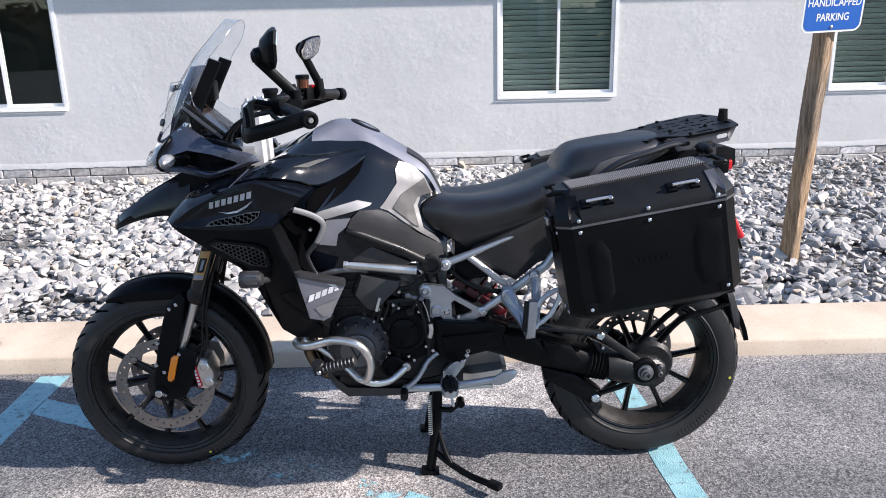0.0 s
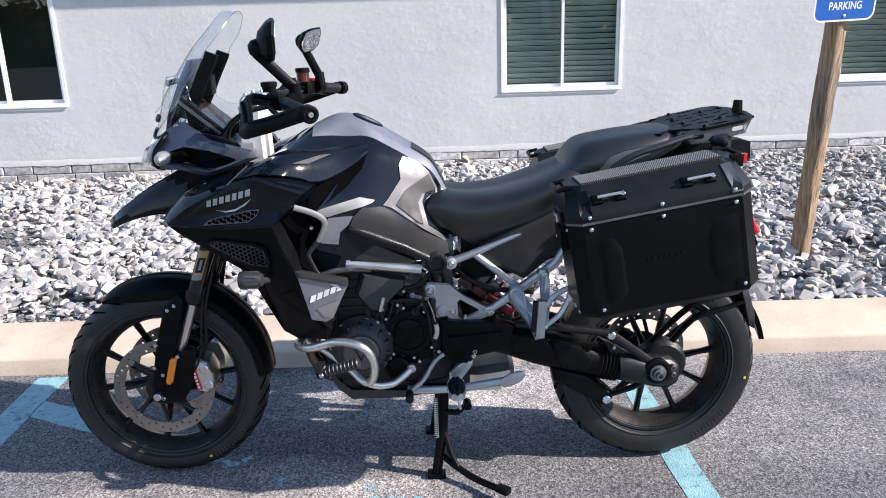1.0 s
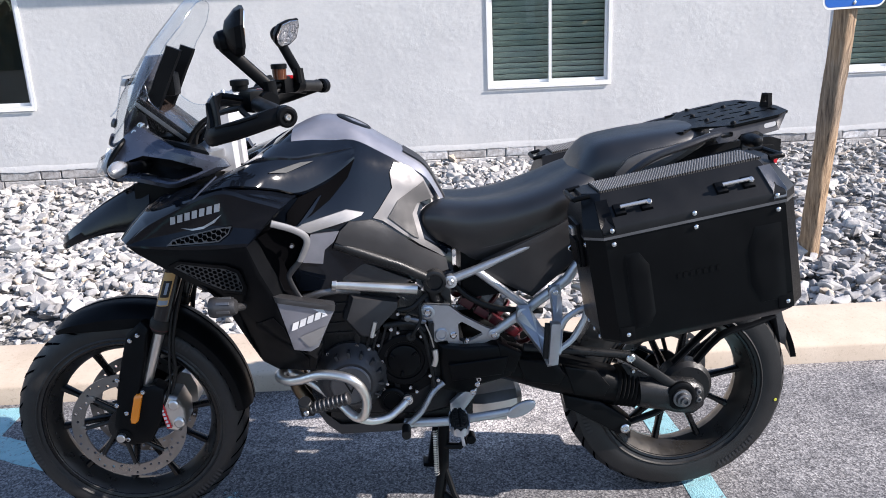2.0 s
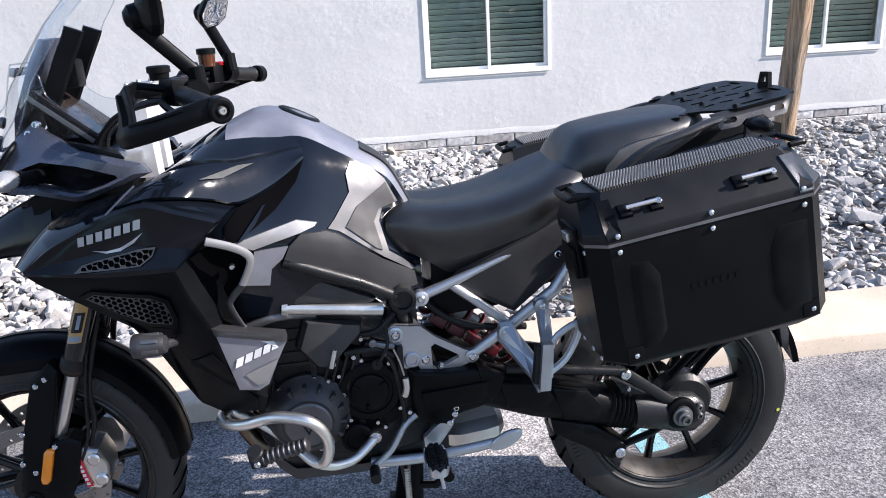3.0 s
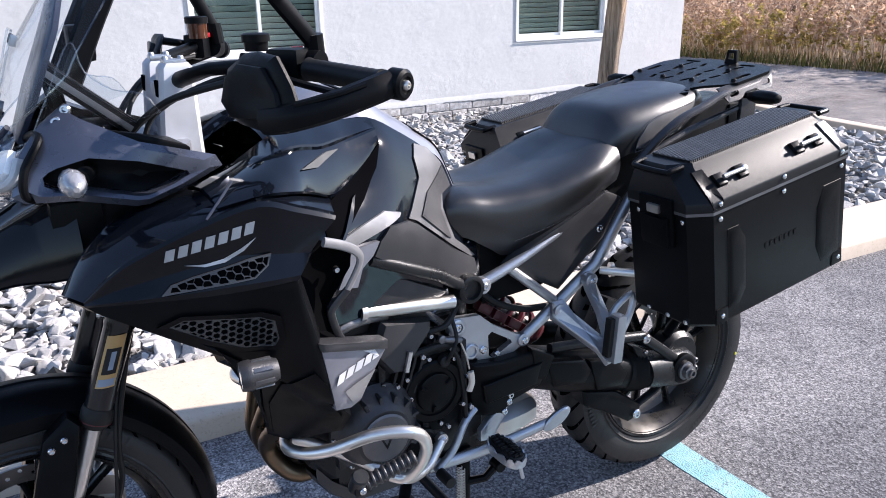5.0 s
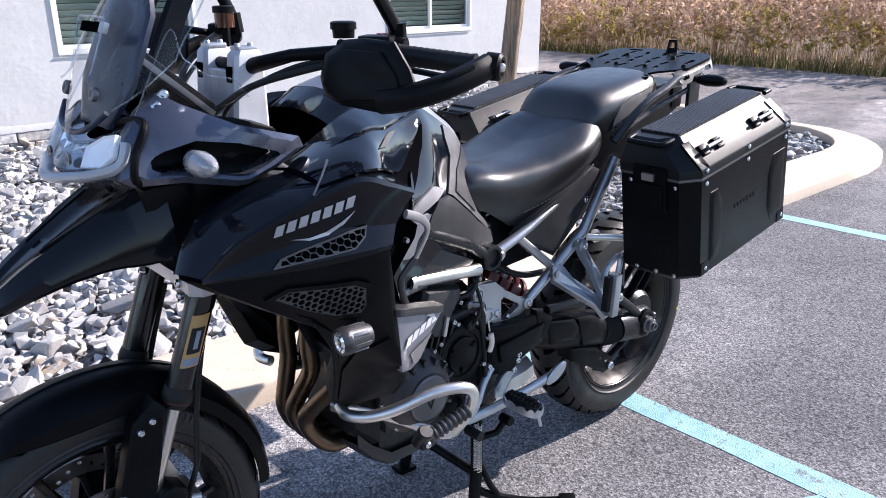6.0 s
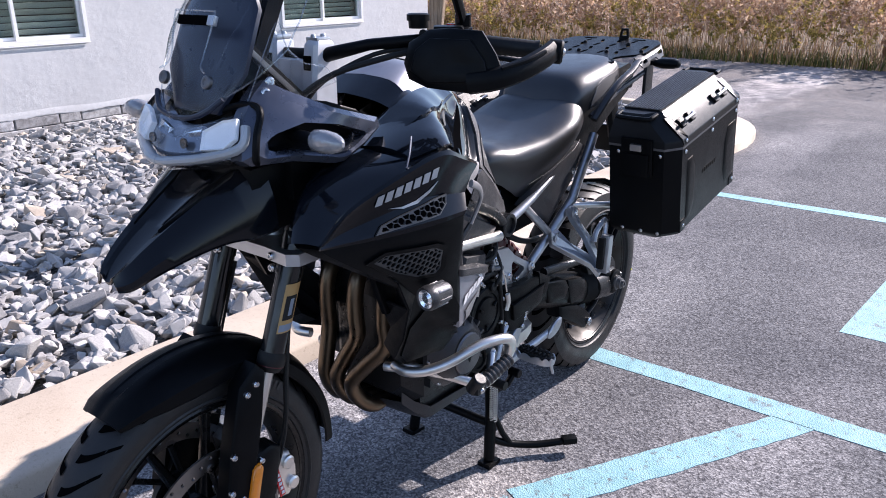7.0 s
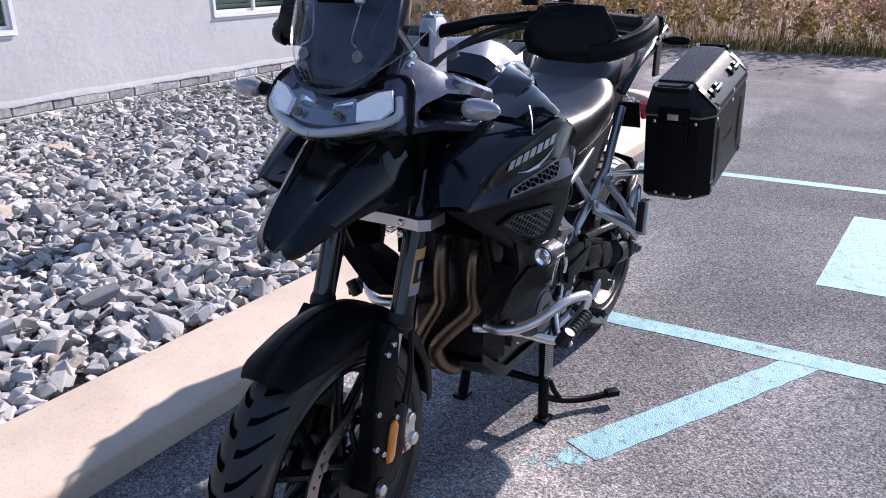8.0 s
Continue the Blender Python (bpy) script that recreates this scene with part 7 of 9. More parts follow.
def rack_bolts(bm):
    for x, s in ((0.885, 0.05), (0.885, -0.05), (0.985, 0.08), (0.985, -0.08), (0.91, 0.16), (0.91, -0.16)):
        bolt(bm, V(x, s, 1.090 + (x - 0.77) * 0.18), (0, 0, 1), 0.007, 0.006)
mk("rack_bolt", MATT, rack_bolts, rack)
tl = mk("tail_light", MATT, lambda bm: box(bm, (1.02, -0.07, 0.975), (1.075, 0.07, 1.04), 0.012), label="rear light cluster below the rack")
mk("red_lens", RED_LENS, lambda bm: box(bm, (1.060, -0.062, 0.985), (1.088, 0.062, 1.018), 0.008), tl, "red tail light lens")
ph = mk("plate_holder", MATT, lambda bm: (tube(bm, [V(1.03, 0, 0.99), V(1.07, 0, 0.88), V(1.10, 0, 0.80)], 0.018, 8, 3, True, 2.0), box(bm, (-0.004, -0.085, -0.06), (0.004, 0.085, 0.05), 0.003, Matrix.Translation(V(1.108, 0, 0.785)) @ Matrix.Rotation(radians(-22), 4, "Y"))), label="black number plate holder without a readable plate")
for sg in (1, -1):
    mk("red_reflector", RED_LENS, lambda bm: tube(bm, pts(sg, (1.085, 0.10, 0.835), (1.115, 0.10, 0.775)), [0.012, 0.014], 10), ph, "red rear reflector")
# wheel hugger with its stay and flap
hug = mk("rear_hugger", MATT, lambda bm: (
    tube(bm, pts(1, (0.85, 0.105, 0.40), (0.93, 0.11, 0.50), (1.03, 0.10, 0.530), (1.10, 0.085, 0.545)), 0.016, 10, 4, True, 0.55),
    tube(bm, pts(1, (0.80, 0.112, 0.43), (0.92, 0.112, 0.545), (1.04, 0.10, 0.585), (1.11, 0.085, 0.592)), 0.015, 10, 4, True, 0.55),
    grid_loft(bm, [[V(REAR[0] + r * math.cos(a), s, REAR[1] + r * math.sin(a)) for s, r in ((-.085, .345), (-.09, .36), (0, .378), (.09, .36), (.085, .345), (0, .368))] for a in [radians(q) for q in range(12, 60, 6)]], True, True)), label="black rear wheel hugger on two stays", angle=40)
mk("mud_flap", GREY_DARK, lambda bm: panel(bm, pts(1, (1.085, 0.10, 0.590), (1.112, 0.095, 0.582), (1.142, 0.088, 0.50), (1.146, 0.086, 0.448), (1.125, 0.088, 0.46), (1.10, 0.098, 0.545)), 0.17, 0.003), hug, "grey-black mud flap")

# ---- rear subframe ----
for sg in (1, -1):
    sub = mk("subframe", ALLOY, lambda bm: (
        tube(bm, pts(sg, (0.162, 0.142, 0.730), (0.22, 0.150, 0.753), (0.27, 0.155, 0.774), (0.35, 0.156, 0.806), (0.44, 0.146, 0.838)), [0.015, 0.0135, 0.0115, 0.009, 0.006], 12, 0, True, 0.9),
        tube(bm, pts(sg, (0.235, 0.150, 0.757), (0.375, 0.155, 0.642)), 0.0115, 12),
        tube(bm, pts(sg, (0.276, 0.146, 0.570), (0.378, 0.156, 0.645), (0.478, 0.166, 0.722), (0.60, 0.165, 0.90)), [0.0125, 0.0145, 0.0145, 0.0135], 12),
        lathe(bm, [(0, 0.0), (0, 0.018), (0.02, 0.018), (0.022, 0.014), (0.022, 0.0)], V(0.165, 0.140, 0.731, sg), (0, -sg, 0), 18),
        lathe(bm, [(0, 0.0), (0, 0.016), (0.016, 0.016), (0.018, 0.012), (0.018, 0.0)], V(0.279, 0.140, 0.571, sg), (0, -sg, 0), 18)), label="bare silver subframe of welded tubes")
    def subbolts(bm):
        for x, s, z, r in ((0.165, 0.162, 0.731, 0.009), (0.279, 0.158, 0.571, 0.009), (0.354, 0.196, 0.640, 0.008), (0.439, 0.202, 0.698, 0.008)):
            bolt(bm, V(x, s, z, sg), (0, -sg, 0), r, 0.005)
    mk("frame_bolt", BOLT, subbolts, sub)
    # pillion peg hanger
    hang = mk("peg_hanger", ALLOY, lambda bm: (
        panel(bm, pts(sg, (0.338, 0.180, 0.662), (0.368, 0.182, 0.664), (0.386, 0.195, 0.632), (0.428, 0.292, 0.575), (0.424, 0.308, 0.546), (0.396, 0.312, 0.544), (0.384, 0.292, 0.572), (0.334, 0.188, 0.628)), 0.014, 0.003),
        panel(bm, pts(sg, (0.424, 0.186, 0.716), (0.448, 0.186, 0.718), (0.458, 0.196, 0.682), (0.448, 0.262, 0.620), (0.434, 0.300, 0.566), (0.410, 0.302, 0.566), (0.424, 0.245, 0.640), (0.428, 0.200, 0.682)), 0.014, 0.003),
        tube(bm, pts(sg, (0.430, 0.280, 0.568), (0.470, 0.278, 0.598), (0.499, 0.272, 0.648), (0.499, 0.268, 0.676), (0.456, 0.264, 0.650), (0.440, 0.266, 0.622)), 0.008, 8, 3)), label="silver cast pillion footrest hanger")
    mk("hanger_boss", ALLOY, lambda bm: [lathe(bm, [(-0.012, 0.0), (-0.012, 0.017), (0.008, 0.017), (0.010, 0.014), (0.010, 0.0)], V(x, q, z, sg), (0, -sg, 0), 18) for x, q, z in ((0.354, 0.186, 0.640),)], hang)
    mk("hanger_boss", ALLOY, lambda bm: [lathe(bm, [(-0.012, 0.0), (-0.012, 0.017), (0.008, 0.017), (0.010, 0.014), (0.010, 0.0)], V(x, q, z, sg), (0, -sg, 0), 18) for x, q, z in ((0.439, 0.192, 0.698),)], hang)
    mk("pillion_peg", ALLOY, lambda bm: (box(bm, (-0.013, -0.014, -0.056), (0.013, 0.014, 0.056), 0.006, Matrix.Translation(V(0.411, 0.318, 0.606, sg)) @ Matrix.Rotation(radians(4), 4, "Y")),), hang, "folded silver pillion peg")
    mk("peg_rubber", BLACK_RUBBER, lambda bm: box(bm, (-0.010, -0.010, -0.046), (0.006, 0.010, 0.046), 0.004, Matrix.Translation(V(0.397, 0.312, 0.610, sg)) @ Matrix.Rotation(radians(4), 4, "Y")), hang)
    mk("pannier_mount", STEEL, lambda bm: (tube(bm, pts(sg, (0.495, 0.165, 0.702), (0.60, 0.300, 0.705)), 0.010, 12), lathe(bm, [(0, 0.0), (0, 0.018), (0.01, 0.018), (0.01, 0.0)], V(0.515, 0.175, 0.702, sg), V(1, 0.48, 0, sg), 14)), label="steel pannier mounting pin")
    # swingarm pivot plate
    piv = mk("pivot_plate", ALLOY, lambda bm: sheet(bm, [(0.078, 0.655), (0.092, 0.668), (0.160, 0.660), (0.196, 0.628), (0.262, 0.588), (0.282, 0.582), (0.288, 0.560), (0.270, 0.552), (0.180, 0.520), (0.160, 0.542), (0.150, 0.560), (0.120, 0.556), (0.106, 0.570), (0.118, 0.612), (0.080, 0.632)], [[(0.182, 0.605), (0.192, 0.612), (0.246, 0.578), (0.248, 0.570), (0.196, 0.546), (0.184, 0.552)]], 0.016, lambda u, v, w: V(u, 0.150 + w, v, sg)), label="silver cast footrest and pivot plate", angle=30)
    mk("plate_boss", ALLOY, lambda bm: [lathe(bm, [(-0.01, 0.0), (-0.01, r), (0.004, r), (0.006, r * 0.85), (0.006, r * 0.6), (0.002, r * 0.55), (0.002, 0.0)], V(x, 0.150, z, sg), (0, -sg, 0), 24) for x, z, r in ((0.100, 0.645, 0.020), (0.136, 0.578, 0.019))], piv)
    mk("plate_screw", BOLT, lambda bm: [bolt(bm, V(x, 0.152, z, sg), (0, -sg, 0), r) for x, z, r in ((0.100, 0.645, 0.010), (0.168, 0.575, 0.010), (0.205, 0.556, 0.007))], piv)

# rear spring: red coil on its damper
def spring(bm):
    a, b = V(0.19, 0.02, 0.69), V(0.40, 0.02, 0.51)
    ax = (b - a).normalized()
    n = ax.cross(Vector((0, 1, 0))).normalized()
    k = 120
    tube(bm, [a.lerp(b, i / k) + (n * math.cos(i * 0.36) + Vector((0, 1, 0)) * math.sin(i * 0.36)) * 0.036 for i in range(k + 1)], 0.0085, 8)
sp = mk("shock_spring", RED, spring, label="red coil spring of the rear shock")
mk("shock_hose", BLACK_RUBBER, lambda bm: tube(bm, pts(1, (0.17, 0.10, 0.715), (0.22, 0.118, 0.668), (0.30, 0.125, 0.634), (0.42, 0.12, 0.618)), 0.0085, 10, 5), sp, "black hose beside the spring")
mk("damper", GREY_CAST, lambda bm: (rod(bm, V(0.17, 0.03, 0.72), V(0.32, 0.03, 0.588), 0.026, 18, 0.003), rod(bm, V(0.32, 0.03, 0.588), V(0.42, 0.03, 0.50), 0.012, 12, 0.002)), sp)
mk("shock_clamp", RED, lambda bm: [box(bm, (-0.02, -0.012, -0.012), (0.02, 0.012, 0.012), 0.004, Matrix.Translation(V(0.21 + k * 0.042, 0.088, 0.645 - k * 0.030)) @ Matrix.Rotation(radians(35), 4, "Y")) for k in range(4)], sp, "red anodised fittings")

# ---- engine ----
def crankcase(bm):
    grid_loft(bm, [[V(x, s, z) for s, z in ((-w, lo_), (-w, hi_), (-w * 0.8, hi_ + 0.02), (w * 0.8, hi_ + 0.02), (w, hi_), (w, lo_), (w * 0.7, lo_ - 0.03), (-w * 0.7, lo_ - 0.03))] for x, w, lo_, hi_ in ((-0.235, .10, .40, .60), (-0.20, .145, .37, .66), (-0.05, .155, .36, .66), (0.08, .155, .35, .60), (0.17, .14, .36, .56), (0.20, .10, .40, .52))], True, True)
    for k in range(4):
        box(bm, (-0.20 + k * 0.10, -0.165, 0.40), (-0.185 + k * 0.10, 0.165, 0.62), 0.004)
eng = mk("engine", CAST, crankcase, label="black three-cylinder engine with cast covers", angle=30)
head = mk("cylinder_head", CAST, lambda bm: grid_loft(bm, [[V(x, s, z) for s, z in ((-.155, z0), (-.155, z1), (.155, z1), (.155, z0))] for x, z0, z1 in ((-0.24, .62, .80), (-0.20, .60, .84), (-0.05, .60, .80), (0.02, .58, .72))], True, True), eng)
mk("head_fin", CAST, lambda bm: [box(bm, (-0.215, 0.155 * sd - 0.006, 0.60 + k * 0.028), (-0.03, 0.155 * sd + 0.006, 0.608 + k * 0.028), 0.002) for k in range(6) for sd in (1, -1)], head)
for sg in (1, -1):
    o = V(-0.115, 0.155, 0.478, sg)
    alt = mk("alternator_cover", GREY_DARK, lambda bm: (
        lathe(bm, [(0, 0.0), (0, 0.100), (0.012, 0.100), (0.018, 0.094), (0.034, 0.084), (0.052, 0.072), (0.060, 0.060), (0.062, 0.0)], o, (0, -sg, 0), 40)), eng, "dark ribbed round engine cover", angle=30)
    mk("cover_fin", GREY_DARK, lambda bm: [box(bm, (0.056, -0.052, -0.004), (0.088, 0.0, 0.004), 0.003, Matrix.Translation(o) @ Matrix.Rotation(radians(-115 + 24 * k), 4, "Y") @ Matrix.Diagonal((1, sg, 1, 1))) for k in range(7)], alt)
    mk("cover_plate", GREY_CAST, lambda bm: lathe(bm, [(0.062, 0.0), (0.0665, 0.0), (0.0665, 0.050), (0.062, 0.054)][::-1], o, (0, -sg, 0), 32), alt, "satin grey cover plate")
    mk("cover_badge", BLACK_RUBBER, lambda bm: sheet(bm, [(-0.022, 0.020), (0.022, 0.020), (0.0, -0.024)], [[(-0.015, 0.016), (0.015, 0.016), (0.0, -0.015)]], 0.001, lambda u, v, w: o + V(u, 0.068 + w, v, sg)), alt, "small black triangular badge")
    mk("cover_bolt", BOLT, lambda bm: [bolt(bm, o + V(math.cos(a) * 0.094, 0.014, math.sin(a) * 0.094, sg), (0, -sg, 0), 0.006) for a in [2 * math.pi * (k + 0.5) / 7 for k in range(7)]], alt)
    c = V(0.030, 0.150, 0.518, sg)
    clu = mk("clutch_cover", POWDER, lambda bm: (
        lathe(bm, [(0, 0.0), (0, 0.074), (0.018, 0.074), (0.022, 0.070), (0.022, 0.056), (0.018, 0.054), (0.018, 0.046), (0.024, 0.044), (0.026, 0.040), (0.026, 0.0)], c, (0, -sg, 0), 40),
        panel(bm, pts(sg, (-0.045, 0.158, 0.60), (0.09, 0.158, 0.60), (0.115, 0.158, 0.55), (0.11, 0.158, 0.44), (0.05, 0.158, 0.41), (-0.05, 0.158, 0.43)), 0.02, 0.002)), eng, "black round clutch cover", angle=30)
    mk("cover_ridge", POWDER, lambda bm: [tube(bm, [c + V(math.cos(a) * 0.030, 0.028, math.sin(a) * 0.030, sg), c + V(math.cos(a) * 0.044, 0.0275, math.sin(a) * 0.044, sg)], 0.004, 6) for a in (0.6, 2.6, 4.5)], clu)
    mk("cover_bolt", BOLT, lambda bm: [bolt(bm, c + V(math.cos(a) * 0.083, 0.018, math.sin(a) * 0.083, sg), (0, -sg, 0), 0.006) for a in [2 * math.pi * (k + 0.2) / 8 for k in range(8)]], clu)
    mk("oil_cover", POWDER, lambda bm: lathe(bm, [(0, 0.0), (0, 0.038), (0.016, 0.038), (0.02, 0.033), (0.02, 0.026), (0.016, 0.024), (0.016, 0.0)], V(-0.008, 0.160, 0.402, sg), (0, -sg, 0), 28), eng)
    # grey injector cover with its bright strip
    ic = mk("injector_cover", GREY_DARK, lambda bm: panel(bm, pts(sg, (-0.100, 0.186, 0.722), (0.028, 0.160, 0.692), (0.026, 0.162, 0.672), (-0.030, 0.176, 0.620), (-0.055, 0.182, 0.596), (-0.084, 0.186, 0.602), (-0.124, 0.186, 0.655)), 0.05, 0.014), eng, "satin grey injector cover")
    mk("cover_strip", STEEL, lambda bm: tube(bm, pts(sg, (-0.040, 0.194, 0.644), (-0.052, 0.196, 0.602)), 0.006, 8), ic)
    mk("coolant_pipe", GREY_CAST, lambda bm: tube(bm, pts(sg, (-0.22, 0.19, 0.72), (-0.17, 0.19, 0.735), (-0.12, 0.18, 0.735), (-0.08, 0.16, 0.72)), 0.012, 12, 5), eng)
    mk("wiring", BLACK_RUBBER, lambda bm: (tube(bm, pts(sg, (0.03, 0.165, 0.64), (0.08, 0.172, 0.60), (0.10, 0.172, 0.52), (0.11, 0.17, 0.42)), 0.006, 8, 5), tube(bm, pts(sg, (-0.02, 0.165, 0.62), (0.05, 0.17, 0.625), (0.09, 0.165, 0.60)), 0.008, 8, 5), tube(bm, pts(sg, (0.02, 0.16, 0.66), (0.06, 0.17, 0.67), (0.10, 0.15, 0.70)), 0.007, 8, 5)), eng, "black hoses and wiring")
    mk("hose_clip", STEEL, lambda bm: tube(bm, pts(sg, (0.114, 0.182, 0.548), (0.116, 0.184, 0.524), (0.110, 0.182, 0.502)), 0.0055, 8, 3, True, 1.5), eng, "bright hose clip")
    mk("vent_hose", STEEL, lambda bm: tube(bm, pts(sg, (0.092, 0.178, 0.622), (0.104, 0.180, 0.590), (0.112, 0.180, 0.555)), 0.0022, 6, 3), eng)
    mk("hose_joint", GREY_CAST, lambda bm: (tube(bm, pts(sg, (0.045, 0.172, 0.640), (0.070, 0.176, 0.634), (0.094, 0.174, 0.628)), [0.006, 0.0085, 0.007], 10), lathe(bm, [(0, 0.0), (0, 0.009), (0.008, 0.009), (0.01, 0.006), (0.01, 0.0)], V(0.046, 0.172, 0.642, sg), (0, -sg, 0), 14)), eng)
    # small screws, plugs and ribs scattered over the dark castings
    for bx, bz, br in ((-0.045, 0.600, 0.006), (0.000, 0.612, 0.007), (0.070, 0.612, 0.006), (-0.062, 0.560, 0.006), (0.098, 0.470, 0.006), (-0.050, 0.420, 0.007), (0.060, 0.425, 0.006), (0.120, 0.455, 0.007), (0.020, 0.655, 0.006)):
        mk("case_bolt", BOLT, lambda bm: bolt(bm, V(bx, 0.172, bz, sg), (0, -sg, 0), br, 0.006), eng)
    for k in range(4):
        mk("case_rib", CAST, lambda bm: box(bm, (-0.0035, -0.006, -0.045), (0.0035, 0.006, 0.045), 0.003, Matrix.Translation(V(-0.062 + k * 0.018, 0.164, 0.585 - k * 0.004, sg)) @ Matrix.Rotation(radians(18), 4, "Y")), eng)
    mk("sensor_plug", BLACK_RUBBER, lambda bm: (lathe(bm, [(0, 0.0), (0, 0.013), (0.014, 0.013), (0.017, 0.009), (0.017, 0.0)], V(0.052, 0.165, 0.588, sg), (0, -sg, 0), 16), tube(bm, pts(sg, (0.052, 0.178, 0.588), (0.062, 0.186, 0.606), (0.080, 0.180, 0.640), (0.075, 0.160, 0.690)), 0.0045, 8, 4)), eng)
    # pivot cover over the gearbox end
    mk("gearbox_cover", POWDER, lambda bm: (panel(bm, pts(sg, (0.125, 0.165, 0.555), (0.20, 0.172, 0.545), (0.30, 0.172, 0.545), (0.345, 0.172, 0.500), (0.320, 0.170, 0.450), (0.24, 0.168, 0.430), (0.205, 0.165, 0.40), (0.13, 0.160, 0.42)), 0.06, 0.006), panel(bm, pts(sg, (0.15, 0.180, 0.50), (0.315, 0.182, 0.515), (0.300, 0.180, 0.462), (0.16, 0.178, 0.450)), 0.012, 0.003), panel(bm, pts(sg, (0.285, 0.176, 0.555), (0.352, 0.178, 0.520), (0.330, 0.176, 0.462), (0.300, 0.176, 0.47)), 0.02, 0.003)), eng, "black stepped gearbox end cover", angle=30)
    # steel crash bar loop
    bar = mk("crash_bar", STEEL, lambda bm: (
        tube(bm, pts(sg, (-0.30, 0.14, 0.500), (-0.308, 0.178, 0.500), (-0.286, 0.218, 0.504), (-0.245, 0.256, 0.520), (-0.180, 0.296, 0.550), (-0.122, 0.322, 0.552), (-0.090, 0.324, 0.532), (-0.072, 0.308, 0.490), (-0.074, 0.285, 0.440), (-0.090, 0.258, 0.402), (-0.116, 0.240, 0.402), (-0.165, 0.190, 0.430), (-0.240, 0.140, 0.466), (-0.280, 0.120, 0.480), (-0.29, 0.10, 0.480)), 0.0125, 14, 4),
        tube(bm, pts(sg, (-0.096, 0.256, 0.398), (-0.065, 0.240, 0.380), (-0.023, 0.220, 0.376), (0.005, 0.204, 0.388), (0.030, 0.190, 0.405)), 0.0115, 14, 4),
        lathe(bm, [(0, 0.0), (0, 0.014), (0.012, 0.014), (0.012, 0.0)], V(0.034, 0.180, 0.408, sg), (0, -sg, 0), 14)), label="bent stainless crash bar")
    mk("bar_bolt", BOLT, lambda bm: bolt(bm, V(0.036, 0.194, 0.408, sg), (0, -sg, 0), 0.008), bar)
    # highway peg
    a, b = V(-0.214, 0.318, 0.468, sg), V(-0.112, 0.335, 0.500, sg)
    peg = mk("highway_peg", GREY_DARK, lambda bm: tube(bm, [a.lerp(b, k / 36) for k in range(37)], [0.0135 if k % 4 < 2 else 0.0165 for k in range(37)], 14), label="ribbed black highway peg on the crash bar")
    mk("peg_clamp", CAST, lambda bm: (rod(bm, a + V(-0.01, -0.012, -0.012, sg), a + V(-0.01, 0.012, 0.028, sg), 0.017, 14, 0.003), box(bm, (-0.022, -0.014, -0.014), (0.012, 0.014, 0.014), 0.004, Matrix.Translation(a))), peg)
    mk("peg_bolt", BOLT, lambda bm: bolt(bm, a + V(-0.008, 0.014, -0.004, sg), (0, -sg, 0), 0.007), peg)
    # rider peg on its plate
    pl = mk("footrest_plate", ALLOY, lambda bm: panel(bm, pts(sg, (0.212, 0.165, 0.425), (0.228, 0.165, 0.420), (0.224, 0.165, 0.40), (0.182, 0.168, 0.345), (0.150, 0.168, 0.350), (0.150, 0.168, 0.378), (0.175, 0.165, 0.40)), 0.014, 0.003), label="silver footrest bracket")
    def oval(k, a, b, n=36):
        q = 2 * math.pi * k / n
        c, d_ = math.cos(q), math.sin(q)
        return a * math.copysign(abs(c) ** 0.75, c), b * math.copysign(abs(d_) ** 0.75, d_)

    def cleat(bm):
        rows = []
        for a, b, z, tooth in ((0.020, 0.050, -0.016, 0), (0.0265, 0.0565, -0.013, 0), (0.0285, 0.0585, -0.002, 0), (0.0285, 0.0585, 0.004, 1), (0.0255, 0.0555, 0.004, 1), (0.0245, 0.0545, -0.004, 0)):
            rows.append([Vector((x, y, z + (0.006 if k % 3 else -0.001) * tooth)) for k in range(36) for x, y in [oval(k, a, b)]])
        grid_loft(bm, rows, True, True)
        bm.transform(Matrix.Translation(V(0.168, 0.245, 0.362, sg)))

    def pad(bm):
        grid_loft(bm, [[Vector((x, y, z)) for k in range(36) for x, y in [oval(k, a, b)]] for a, b, z in ((0.0235, 0.0535, -0.004), (0.0235, 0.0535, 0.009), (0.021, 0.051, 0.012))], True, True)
        for k in range(8):
            w_ = 0.019 * math.sqrt(max(0.2, 1 - ((k - 3.5) / 4.3) ** 2))
            for c in (-0.55, 0.55):
                box(bm, (c * w_ - 0.42 * w_, -0.0036, 0.009), (c * w_ + 0.42 * w_, 0.0036, 0.0175), 0.002, Matrix.Translation((0, (k - 3.5) * 0.0125, 0)))
        bm.transform(Matrix.Translation(V(0.168, 0.245, 0.362, sg)))
    mk("footrest", ALLOY, cleat, pl, "silver footrest with a toothed rim")
    mk("footrest_rubber", BLACK_RUBBER, pad, pl, "ribbed black footrest rubber")
    mk("feeler_pin", ALLOY, lambda bm: rod(bm, V(0.170, 0.292, 0.352, sg), V(0.176, 0.297, 0.318, sg), 0.0045, 10, 0.002), pl)
    mk("bracket_bolt", BOLT, lambda bm: [bolt(bm, V(x, 0.170, z, sg), (0, -sg, 0), 0.008) for x, z in ((0.215, 0.410), (0.232, 0.448), (0.228, 0.432))], pl)
